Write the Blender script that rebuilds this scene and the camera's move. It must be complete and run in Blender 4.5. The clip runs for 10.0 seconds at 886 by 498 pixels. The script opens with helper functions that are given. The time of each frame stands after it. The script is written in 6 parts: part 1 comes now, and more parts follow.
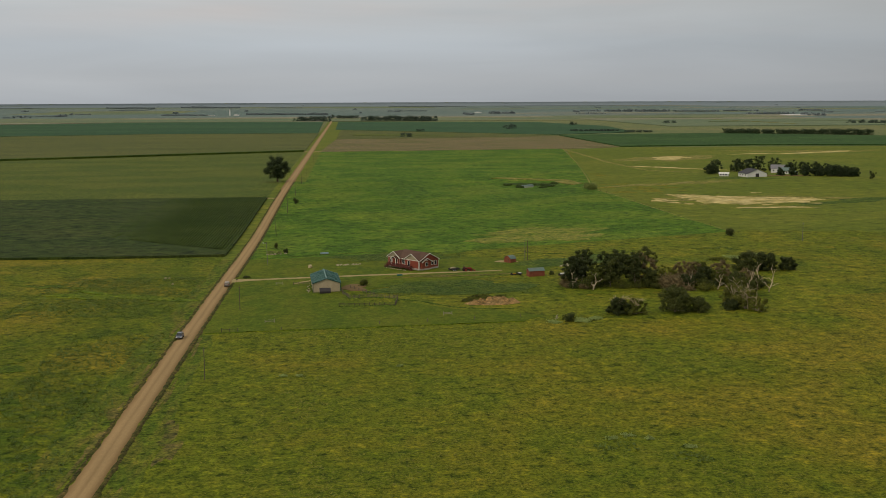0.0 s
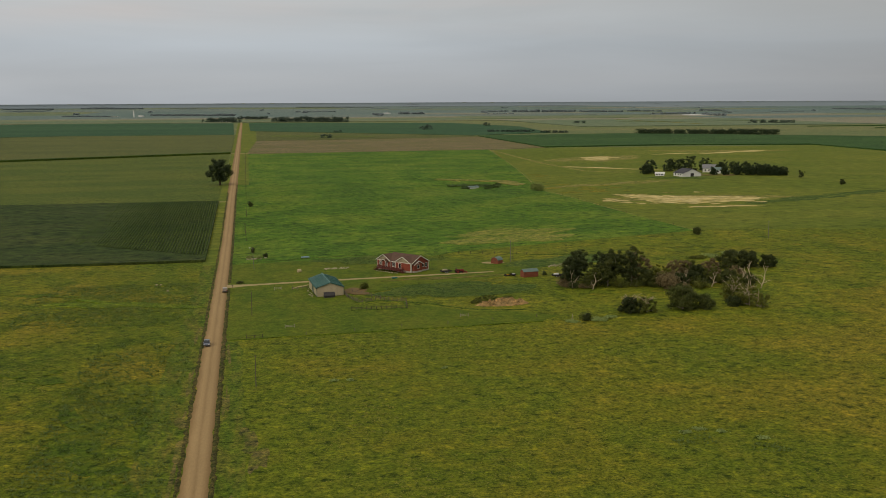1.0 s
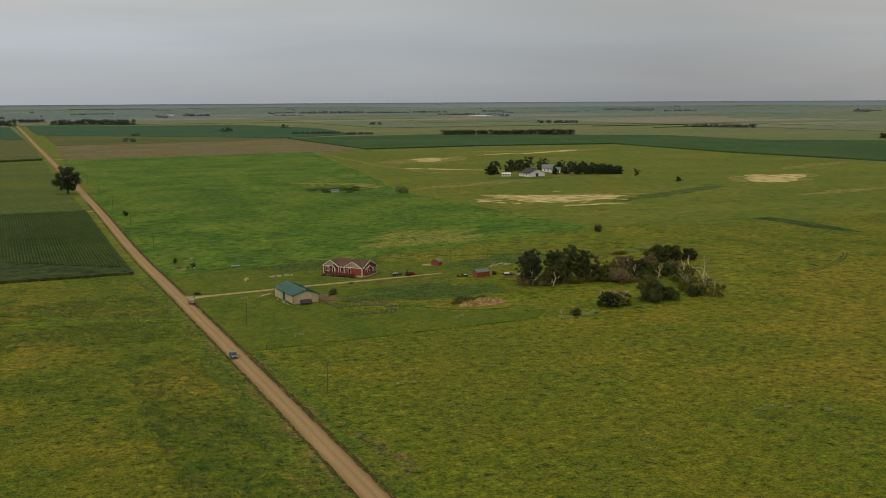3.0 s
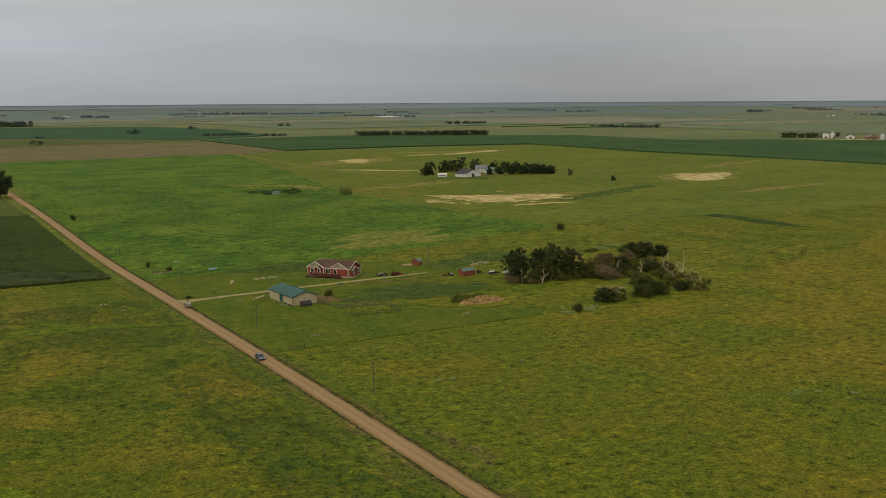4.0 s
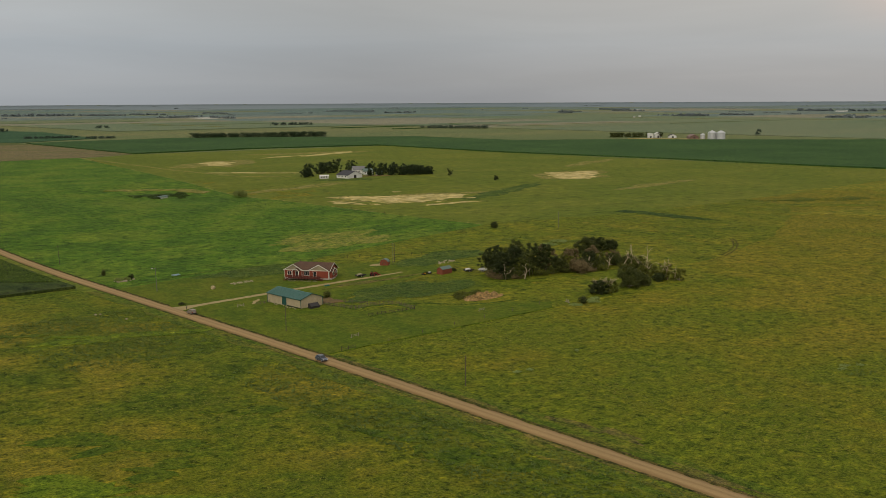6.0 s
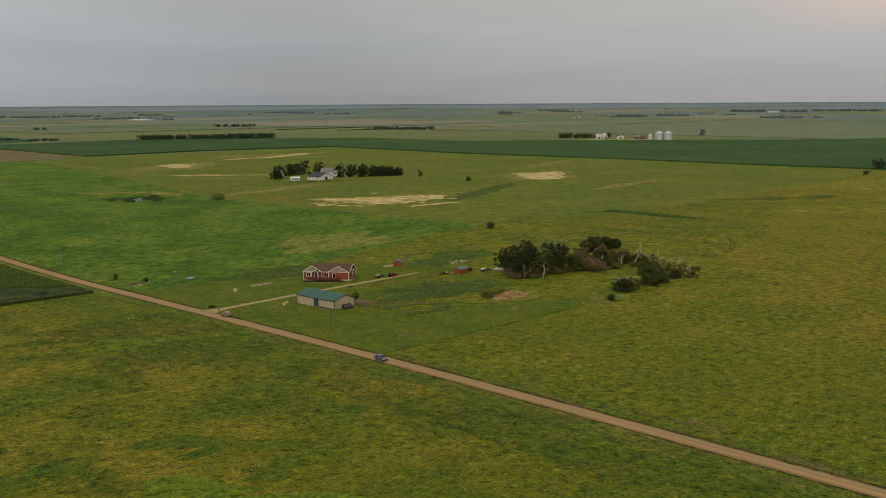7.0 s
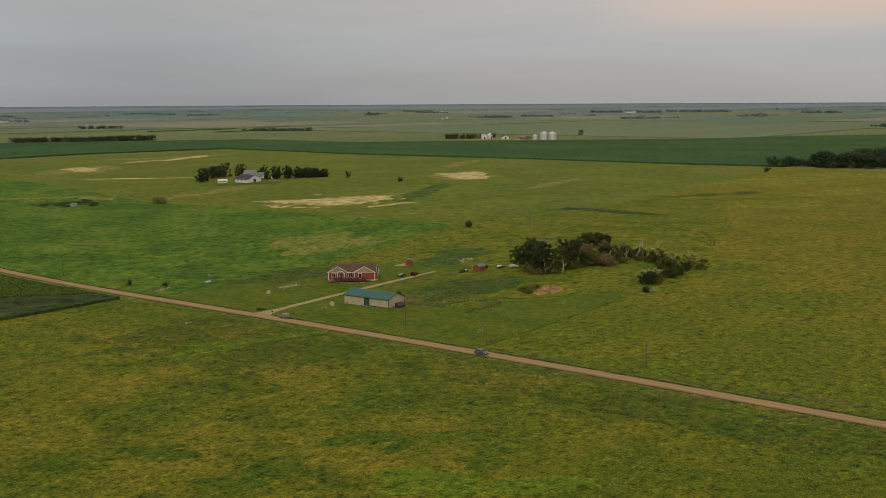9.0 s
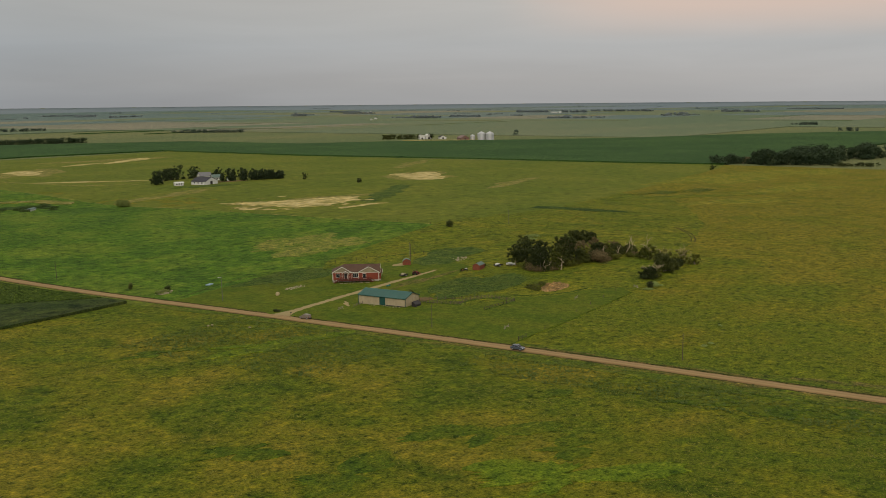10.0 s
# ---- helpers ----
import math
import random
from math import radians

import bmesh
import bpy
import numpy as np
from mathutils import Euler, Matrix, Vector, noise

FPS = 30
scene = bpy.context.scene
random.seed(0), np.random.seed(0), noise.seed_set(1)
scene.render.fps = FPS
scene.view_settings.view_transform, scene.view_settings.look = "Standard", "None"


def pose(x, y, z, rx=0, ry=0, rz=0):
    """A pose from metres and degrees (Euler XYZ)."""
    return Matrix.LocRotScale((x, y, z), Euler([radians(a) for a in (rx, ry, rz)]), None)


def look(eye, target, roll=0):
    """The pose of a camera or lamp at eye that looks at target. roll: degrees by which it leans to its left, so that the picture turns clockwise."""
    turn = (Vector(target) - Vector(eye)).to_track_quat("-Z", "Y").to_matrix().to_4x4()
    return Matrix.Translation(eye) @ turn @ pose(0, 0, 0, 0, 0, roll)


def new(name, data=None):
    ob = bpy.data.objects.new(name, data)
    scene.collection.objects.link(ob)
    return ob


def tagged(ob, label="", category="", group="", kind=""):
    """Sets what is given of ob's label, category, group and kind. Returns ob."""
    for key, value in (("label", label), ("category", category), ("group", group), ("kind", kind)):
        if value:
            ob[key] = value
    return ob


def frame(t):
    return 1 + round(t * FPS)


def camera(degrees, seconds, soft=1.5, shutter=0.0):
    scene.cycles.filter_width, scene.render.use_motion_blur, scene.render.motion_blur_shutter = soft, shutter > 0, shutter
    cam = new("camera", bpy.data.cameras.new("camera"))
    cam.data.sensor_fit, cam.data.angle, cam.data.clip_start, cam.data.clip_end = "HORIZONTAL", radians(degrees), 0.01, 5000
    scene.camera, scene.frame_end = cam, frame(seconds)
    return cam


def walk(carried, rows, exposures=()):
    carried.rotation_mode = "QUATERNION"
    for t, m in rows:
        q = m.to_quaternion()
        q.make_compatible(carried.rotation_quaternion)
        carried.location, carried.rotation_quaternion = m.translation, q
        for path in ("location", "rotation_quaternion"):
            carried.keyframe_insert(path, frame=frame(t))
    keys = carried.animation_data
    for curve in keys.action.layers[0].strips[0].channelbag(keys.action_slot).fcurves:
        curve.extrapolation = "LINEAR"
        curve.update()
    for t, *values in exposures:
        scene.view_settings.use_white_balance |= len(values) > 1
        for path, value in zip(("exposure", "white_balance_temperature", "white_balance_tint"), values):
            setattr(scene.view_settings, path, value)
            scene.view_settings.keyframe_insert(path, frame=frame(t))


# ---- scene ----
cam = camera(46.00, 10.0, soft=0.55)
# seconds, eye x, y, z, yaw, pitch, roll
ROWS = [
    (0.0, 49.38, 0.00, 69.88, -5.21, -8.19, 0.25),
    (0.5, 30.51, 0.10, 70.73, -8.02, -8.18, 0.27),
    (1.0, 11.58, 0.59, 71.60, -10.66, -8.20, 0.27),
    (1.5, -6.94, 1.87, 72.61, -13.58, -8.18, 0.31),
    (2.0, -25.52, 3.79, 73.52, -16.87, -8.20, 0.33),
    (2.5, -44.13, 6.55, 74.25, -20.05, -8.22, 0.33),
    (3.0, -62.69, 10.46, 74.83, -23.15, -8.23, 0.33),
    (4.5, -116.93, 28.11, 75.75, -31.69, -8.21, 0.37),
    (5.0, -134.17, 36.24, 76.09, -34.61, -8.21, 0.37),
    (5.5, -150.83, 44.99, 76.32, -36.99, -8.22, 0.32),
    (6.0, -167.24, 54.57, 76.57, -39.62, -8.22, 0.28),
    (7.5, -214.38, 86.29, 77.48, -45.18, -8.18, 0.31),
    (8.0, -229.50, 98.11, 77.63, -47.38, -8.20, 0.26),
    (8.5, -244.03, 110.58, 77.84, -49.37, -8.18, 0.25),
    (9.0, -258.17, 123.59, 78.09, -51.61, -8.17, 0.30),
    (9.5, -271.78, 136.58, 78.37, -53.78, -8.18, 0.38),
    (10.0, -284.75, 149.24, 78.71, -56.03, -8.18, 0.51),
]
walk(cam, [(t, pose(x, y, z, 90 + pitch, roll, yaw)) for t, x, y, z, yaw, pitch, roll in ROWS])

# ---- light ----
SUN_AZ, SUN_EL = 235.0, 34.0
world = bpy.data.worlds.new("overcast_sky")
scene.world = world
world.use_nodes = True
wt = world.node_tree
wt.nodes.clear()


def wnode(kind, **inputs):
    n = wt.nodes.new(kind)
    for key, value in inputs.items():
        n.inputs[key].default_value = value
    return n


def wlink(a, b):
    wt.links.new(a, b)


w_out = wnode("ShaderNodeOutputWorld")
w_bg = wnode("ShaderNodeBackground", Strength=1.0)
wlink(w_bg.outputs[0], w_out.inputs[0])
w_sky = wnode("ShaderNodeTexSky")
w_sky.sky_type, w_sky.sun_disc = "NISHITA", False
w_sky.sun_elevation, w_sky.sun_rotation = radians(SUN_EL), radians(SUN_AZ)
w_sky.air_density, w_sky.dust_density = 1.5, 4.0
w_co = wnode("ShaderNodeTexCoord")
w_sep = wnode("ShaderNodeSeparateXYZ")
wlink(w_co.outputs["Generated"], w_sep.inputs[0])
# the cloud deck: dim and grey-blue low down, brighter overhead
w_ramp = wnode("ShaderNodeValToRGB")
cr = w_ramp.color_ramp
cr.elements[0].position, cr.elements[0].color = 0.0, (0.312, 0.322, 0.330, 1)
cr.elements[1].position, cr.elements[1].color = 1.0, (0.92, 0.85, 0.75, 1)
for p, c in ((0.018, (0.345, 0.351, 0.354, 1)), (0.05, (0.352, 0.372, 0.388, 1)), (0.09, (0.384, 0.386, 0.384, 1)), (0.25, (0.50, 0.48, 0.45, 1))):
    e = cr.elements.new(p)
    e.color = c
wlink(w_sep.outputs["Z"], w_ramp.inputs[0])
# long flat streaks of cloud
w_map = wnode("ShaderNodeMapping")
w_map.inputs["Scale"].default_value = (1.0, 1.0, 9.0)
wlink(w_co.outputs["Generated"], w_map.inputs[0])
w_n = wnode("ShaderNodeTexNoise", Scale=3.2, Detail=5.0, Roughness=0.5, Distortion=0.4)
wlink(w_map.outputs[0], w_n.inputs[0])
w_nr = wnode("ShaderNodeMapRange")
for k, v in zip((1, 2, 3, 4), (0.3, 0.72, 0.94, 1.07)):
    w_nr.inputs[k].default_value = v
wlink(w_n.outputs["Fac"], w_nr.inputs[0])
w_mul = wnode("ShaderNodeVectorMath")
w_mul.operation = "SCALE"
wlink(w_ramp.outputs[0], w_mul.inputs[0])
wlink(w_nr.outputs[0], w_mul.inputs["Scale"])
w_nw = wnode("ShaderNodeVectorMath")
w_nw.operation = "DOT_PRODUCT"
w_nw.inputs[1].default_value = (-0.42, 0.90, 0.1)
wlink(w_co.outputs["Generated"], w_nw.inputs[0])
w_nwr = wnode("ShaderNodeMapRange")
w_nwr.interpolation_type = "SMOOTHSTEP"
for k, v in zip((1, 2, 3, 4), (0.45, 1.0, 0.90, 1.28)):
    w_nwr.inputs[k].default_value = v
wlink(w_nw.outputs["Value"], w_nwr.inputs[0])
w_mul2 = wnode("ShaderNodeVectorMath")
w_mul2.operation = "SCALE"
wlink(w_mul.outputs[0], w_mul2.inputs[0])
wlink(w_nwr.outputs[0], w_mul2.inputs["Scale"])
w_e = wnode("ShaderNodeVectorMath")
w_e.operation = "DOT_PRODUCT"
w_e.inputs[1].default_value = (0.97, 0.2, 0.12)
wlink(w_co.outputs["Generated"], w_e.inputs[0])
w_er = wnode("ShaderNodeMapRange")
w_er.interpolation_type = "SMOOTHSTEP"
for k, v in zip((1, 2, 3, 4), (0.72, 1.0, 1.0, 1.3)):
    w_er.inputs[k].default_value = v
wlink(w_e.outputs["Value"], w_er.inputs[0])
w_tr = wnode("ShaderNodeMapRange")
w_tr.interpolation_type = "SMOOTHSTEP"
for k, v in zip((1, 2, 3, 4), (0.55, 1.0, 0.0, 1.0)):
    w_tr.inputs[k].default_value = v
wlink(w_e.outputs["Value"], w_tr.inputs[0])
w_tint = wnode("ShaderNodeMix")
w_tint.data_type = "RGBA"
w_tint.inputs["A"].default_value, w_tint.inputs["B"].default_value = (0.972, 1.0, 1.035, 1), (1.03, 0.985, 0.955, 1)
wlink(w_tr.outputs[0], w_tint.inputs[0])
w_mul4 = wnode("ShaderNodeVectorMath")
w_mul4.operation = "MULTIPLY"
wlink(w_mul2.outputs[0], w_mul4.inputs[0])
wlink(w_tint.outputs["Result"], w_mul4.inputs[1])
w_mul3 = wnode("ShaderNodeVectorMath")
w_mul3.operation = "SCALE"
wlink(w_mul4.outputs[0], w_mul3.inputs[0])
wlink(w_er.outputs[0], w_mul3.inputs["Scale"])
# warm evening glow in the higher cloud, strongest to the east
w_dot = wnode("ShaderNodeVectorMath")
w_dot.operation = "DOT_PRODUCT"
w_dot.inputs[1].default_value = (0.955, 0.275, 0.11)
wlink(w_co.outputs["Generated"], w_dot.inputs[0])
w_dr = wnode("ShaderNodeMapRange")
w_dr.interpolation_type = "SMOOTHSTEP"
for k, v in zip((1, 2, 3, 4), (0.962, 1.0, 0.0, 1.5)):
    w_dr.inputs[k].default_value = v
wlink(w_dot.outputs["Value"], w_dr.inputs[0])
w_hr = wnode("ShaderNodeMapRange")
w_hr.interpolation_type = "SMOOTHSTEP"
for k, v in zip((1, 2, 3, 4), (0.045, 0.095, 0.0, 1.0)):
    w_hr.inputs[k].default_value = v
wlink(w_sep.outputs["Z"], w_hr.inputs[0])
w_n2 = wnode("ShaderNodeTexNoise", Scale=2.0, Detail=3.0, Roughness=0.5)
wlink(w_map.outputs[0], w_n2.inputs[0])
w_n2r = wnode("ShaderNodeMapRange")
for k, v in zip((1, 2, 3, 4), (0.5, 0.75, 0.0, 0.6)):
    w_n2r.inputs[k].default_value = v
wlink(w_n2.outputs["Fac"], w_n2r.inputs[0])
w_g1 = wnode("ShaderNodeMath")
w_g1.operation = "MULTIPLY"
wlink(w_hr.outputs[0], w_g1.inputs[0])
wlink(w_n2r.outputs[0], w_g1.inputs[1])
w_g2 = wnode("ShaderNodeMath")
w_g2.operation = "MULTIPLY_ADD"
wlink(w_dr.outputs[0], w_g2.inputs[0])
wlink(w_hr.outputs[0], w_g2.inputs[1])
wlink(w_g1.outputs[0], w_g2.inputs[2])
w_warm = wnode("ShaderNodeMix")
w_warm.data_type, w_warm.clamp_factor = "RGBA", True
w_warm.inputs["B"].default_value = (0.60, 0.47, 0.41, 1)
w_half = wnode("ShaderNodeMath")
w_half.operation, w_half.inputs[1].default_value = "MULTIPLY", 0.8
wlink(w_g2.outputs[0], w_half.inputs[0])
wlink(w_half.outputs[0], w_warm.inputs[0])
wlink(w_mul3.outputs[0], w_warm.inputs["A"])
# a little of the clear sky above comes through
w_add = wnode("ShaderNodeMix")
w_add.data_type, w_add.blend_type = "RGBA", "ADD"
w_add.inputs[0].default_value = 0.012
wlink(w_warm.outputs["Result"], w_add.inputs["A"])
wlink(w_sky.outputs[0], w_add.inputs["B"])
wlink(w_add.outputs["Result"], w_bg.inputs[0])

sun = new("sun", bpy.data.lights.new("sun", "SUN"))
sun.data.energy, sun.data.angle, sun.data.color = 1.0, radians(20), (1.0, 0.88, 0.72)
sa, se = radians(SUN_AZ), radians(SUN_EL)
sun.matrix_world = look((0, 0, 300), (-300 * math.sin(sa) * math.cos(se), -300 * math.cos(sa) * math.cos(se), 300 - 300 * math.sin(se)))

# ---- materials ----


def material(name):
    m = bpy.data.materials.new(name)
    m.use_nodes = True
    return m, m.node_tree.nodes, m.node_tree.links, m.node_tree.nodes["Principled BSDF"]


def noise_node(nodes, links, co, scale, detail=4.0, rough=0.55, stretch=None):
    n = nodes.new("ShaderNodeTexNoise")
    n.inputs["Scale"].default_value, n.inputs["Detail"].default_value, n.inputs["Roughness"].default_value = scale, detail, rough
    if stretch:
        m = nodes.new("ShaderNodeMapping")
        m.inputs["Scale"].default_value = stretch
        links.new(co, m.inputs[0])
        co = m.outputs[0]
    links.new(co, n.inputs["Vector"])
    return n.outputs["Fac"]


def ramp_node(nodes, links, fac, stops):
    r = nodes.new("ShaderNodeValToRGB")
    while len(r.color_ramp.elements) < len(stops):
        r.color_ramp.elements.new(0.5)
    for e, (p, c) in zip(r.color_ramp.elements, stops):
        e.position, e.color = p, (*c, 1)
    links.new(fac, r.inputs[0])
    return r.outputs[0]


def mix_node(nodes, links, fac, a, b, blend="MIX"):
    n = nodes.new("ShaderNodeMix")
    n.data_type, n.blend_type = "RGBA", blend
    for value, key in ((fac, 0), (a, "A"), (b, "B")):
        if hasattr(value, "is_linked"):
            links.new(value, n.inputs[key])
        else:
            n.inputs[key].default_value = value if key == 0 else (*value, 1)
    return n.outputs["Result"]


def bump_node(nodes, links, fac, bsdf, strength, distance):
    b = nodes.new("ShaderNodeBump")
    b.inputs["Strength"].default_value, b.inputs["Distance"].default_value = strength, distance
    links.new(fac, b.inputs["Height"])
    links.new(b.outputs[0], bsdf.inputs["Normal"])


def tint(c, k):
    return tuple(min(1, v * k) for v in c)


def grass_material(name, base, dry, lush, patch=70.0, amount=0.4, stretch=(1, 1, 1), relief=0.25, gritty=1.0, blotch=0.0, clump=2.6, drier=()):
    """Grass or a low crop: broad soft patches, middle mottling, lush blotches, fine blades, and tussocks with the shade
    between them painted in, by place in metres.
    drier: x0, x1 and how much drier it grows at each of them."""
    m, nodes, links, bsdf = material(name)
    co = nodes.new("ShaderNodeNewGeometry").outputs["Position"]
    broad = noise_node(nodes, links, co, 1 / patch, 5, 0.6, stretch)
    mid = noise_node(nodes, links, co, 1 / 7.0, 7, 0.72, stretch)
    fine = noise_node(nodes, links, co, 1 / 0.8, 5, 0.8)
    speck = noise_node(nodes, links, co, 1 / clump, 4, 0.7)
    if drier:
        sep = nodes.new("ShaderNodeSeparateXYZ")
        links.new(co, sep.inputs[0])
        east = nodes.new("ShaderNodeMapRange")
        for k, v in zip((1, 2, 3, 4), drier):
            east.inputs[k].default_value = v
        links.new(sep.outputs["X"], east.inputs[0])
        add = nodes.new("ShaderNodeMath")
        links.new(broad, add.inputs[0])
        links.new(east.outputs[0], add.inputs[1])
        broad = add.outputs[0]
    c = ramp_node(nodes, links, broad, [(0.40, lush), (0.5, base), (0.60, dry)])
    c2 = ramp_node(nodes, links, mid, [(0.36, tint(lush, 0.8)), (0.5, base), (0.64, tint(dry, 1.06))])
    c = mix_node(nodes, links, amount, c, c2)
    if blotch:
        spots = noise_node(nodes, links, co, 1 / 21.0, 6, 0.62, (1, 0.8, 1))
        k = ramp_node(nodes, links, spots, [(0.52, (0, 0, 0)), (0.66, (blotch, blotch, blotch))])
        c = mix_node(nodes, links, k, c, tint(lush, 0.8))
    shade = ramp_node(nodes, links, fine, [(0.40, (0.50, 0.56, 0.58)), (0.51, (1.04, 1.04, 1.04)), (0.62, (1.46, 1.40, 1.22))])
    # dark specks paint the shade between tussocks, pale ones their tops
    tuft_shade = ramp_node(nodes, links, speck, [(0.34, (0.32, 0.42, 0.46)), (0.45, (0.94, 0.96, 0.96)), (0.54, (1.06, 1.05, 1.03)), (0.65, (1.66, 1.52, 1.24))])
    shade = mix_node(nodes, links, 1.0, shade, tuft_shade, "MULTIPLY")
    c = mix_node(nodes, links, gritty, c, shade, "MULTIPLY")
    links.new(c, bsdf.inputs["Base Color"])
    bsdf.inputs["Roughness"].default_value = 0.9
    bsdf.inputs["Specular IOR Level"].default_value = 0.05
    hsum = nodes.new("ShaderNodeMath")
    links.new(speck, hsum.inputs[0])
    links.new(fine, hsum.inputs[1])
    bump_node(nodes, links, hsum.outputs[0], bsdf, 0.8, relief)
    return m


def plain_material(name, base, rough=0.7, vary=0.18, scale=3.0, metal=0.0, relief=0.01, spec=0.3, by_object=0.0):
    """A painted, wooden or metal surface with stains and a fine grain, in the object's own metres."""
    m, nodes, links, bsdf = material(name)
    co = nodes.new("ShaderNodeTexCoord").outputs["Object"]
    a = noise_node(nodes, links, co, scale * 0.3, 4, 0.6)
    b = noise_node(nodes, links, co, scale * 4, 3, 0.6)
    c = ramp_node(nodes, links, a, [(0.3, tint(base, 1 - vary)), (0.7, tint(base, 1 + vary))])
    c = mix_node(nodes, links, 0.35, c, ramp_node(nodes, links, b, [(0.3, tint(base, 1 - vary)), (0.7, tint(base, 1 + vary))]))
    if by_object:
        r = nodes.new("ShaderNodeObjectInfo").outputs["Random"]
        c = mix_node(nodes, links, 1.0, c, ramp_node(nodes, links, r, [(0.0, (1 - by_object,) * 3), (1.0, (1 + by_object,) * 3)]), "MULTIPLY")
    links.new(c, bsdf.inputs["Base Color"])
    bsdf.inputs["Roughness"].default_value, bsdf.inputs["Metallic"].default_value = rough, metal
    bsdf.inputs["Specular IOR Level"].default_value = spec
    if relief:
        bump_node(nodes, links, b, bsdf, 0.5, relief)
    return m


def leaf_material(name, dark, light, scale=0.35, by_plant=0.0, through_light=0.3):
    """Foliage: every leaf card has a tone of its own, within broader lights and darks; plants differ by by_plant."""
    m, nodes, links, bsdf = material(name)
    geo = nodes.new("ShaderNodeNewGeometry")
    a = noise_node(nodes, links, geo.outputs["Position"], scale, 3, 0.6)
    lo, hi = (tuple(d + (l - d) * k for d, l in zip(dark, light)) for k in (0.12, 0.9))
    c = ramp_node(nodes, links, geo.outputs["Random Per Island"], [(0.0, lo), (1.0, hi)])
    c = mix_node(nodes, links, 0.45, c, ramp_node(nodes, links, a, [(0.35, dark), (0.65, light)]))
    if by_plant:
        r = nodes.new("ShaderNodeObjectInfo").outputs["Random"]
        c = mix_node(nodes, links, 1.0, c, ramp_node(nodes, links, r, [(0.0, (1 - by_plant * 0.6, 1 - by_plant * 0.5, 1 - by_plant * 0.4)), (0.6, (1, 1, 1)), (1.0, (1 + by_plant * 1.3, 1 + by_plant, 1 + by_plant * 0.5))]), "MULTIPLY")
    links.new(c, bsdf.inputs["Base Color"])
    bsdf.inputs["Roughness"].default_value, bsdf.inputs["Specular IOR Level"].default_value = 0.75, 0.2
    thin = nodes.new("ShaderNodeBsdfTranslucent")
    links.new(c, thin.inputs["Color"])
    both = nodes.new("ShaderNodeMixShader")
    both.inputs[0].default_value = through_light
    links.new(bsdf.outputs[0], both.inputs[1])
    links.new(thin.outputs[0], both.inputs[2])
    links.new(both.outputs[0], nodes["Material Output"].inputs["Surface"])
    return m


def gravel_material(name, base, lanes=False):
    """Loose gravel; with lanes, paler wheel tracks along y and duller loose stone between and beside them."""
    m, nodes, links, bsdf = material(name)
    co = nodes.new("ShaderNodeNewGeometry").outputs["Position"]
    a = noise_node(nodes, links, co, 0.12, 5, 0.6, (3.0, 0.35, 1))
    b = noise_node(nodes, links, co, 1.6, 5, 0.7, (1.6, 0.5, 1))
    c = ramp_node(nodes, links, a, [(0.3, tint(base, 0.86)), (0.7, tint(base, 1.12))])
    c = mix_node(nodes, links, 0.5, c, ramp_node(nodes, links, b, [(0.25, tint(base, 0.76)), (0.75, tint(base, 1.18))]))
    if lanes:
        sep = nodes.new("ShaderNodeSeparateXYZ")
        links.new(co, sep.inputs[0])
        wob = nodes.new("ShaderNodeMath")
        wob.operation, wob.inputs[1].default_value = "MULTIPLY_ADD", 0.9
        links.new(a, wob.inputs[0])
        links.new(sep.outputs["X"], wob.inputs[2])
        off = nodes.new("ShaderNodeMath")
        off.operation, off.inputs[1].default_value = "SUBTRACT", 0.45
        links.new(wob.outputs[0], off.inputs[0])
        dist = nodes.new("ShaderNodeMath")
        dist.operation = "ABSOLUTE"
        links.new(off.outputs[0], dist.inputs[0])
        across = nodes.new("ShaderNodeMapRange")
        across.inputs[2].default_value = 3.0
        links.new(dist.outputs[0], across.inputs[0])
        k = ramp_node(nodes, links, across.outputs[0], [(0.0, (0.88, 0.86, 0.84)), (0.2, (1.06, 1.06, 1.06)), (0.42, (1.10, 1.10, 1.10)), (0.62, (0.95, 0.93, 0.90)), (0.85, (0.74, 0.70, 0.64))])
        c = mix_node(nodes, links, 1.0, c, k, "MULTIPLY")
    links.new(c, bsdf.inputs["Base Color"])
    bsdf.inputs["Roughness"].default_value, bsdf.inputs["Specular IOR Level"].default_value = 0.95, 0.1
    bump_node(nodes, links, b, bsdf, 0.6, 0.08)
    return m


M_RANGE = grass_material("range_grass", (0.121, 0.126, 0.010), (0.166, 0.140, 0.015), (0.086, 0.116, 0.009), 44, 0.36, (1, 0.9, 1), blotch=0.4, clump=2.8, drier=(10, 280, -0.13, 0.11))
M_NORTH = grass_material("north_range_grass", (0.106, 0.130, 0.016), (0.132, 0.144, 0.020), (0.088, 0.120, 0.014), 90, 0.3, (0.8, 1, 1), gritty=0.6, clump=7.0)
M_REEDS = grass_material("dark_reeds", (0.036, 0.066, 0.014), (0.060, 0.086, 0.016), (0.024, 0.048, 0.012), 8, 0.6, (1, 1, 1), 0.5)
M_MEADOW = grass_material("meadow_grass", (0.110, 0.128, 0.010), (0.152, 0.142, 0.014), (0.072, 0.104, 0.009), 26, 0.45, (1, 0.8, 1), blotch=0.5, clump=3.4)
M_WEST = grass_material("west_pasture_grass", (0.114, 0.122, 0.009), (0.170, 0.144, 0.016), (0.068, 0.102, 0.008), 38, 0.32, (1, 0.9, 1), blotch=0.9, clump=2.6, drier=(-200, -10, 0.06, -0.05))
M_LAWN = grass_material("mown_lawn", (0.080, 0.108, 0.009), (0.100, 0.116, 0.011), (0.060, 0.096, 0.008), 18, 0.35, (1.4, 0.8, 1), 0.04, gritty=0.5)
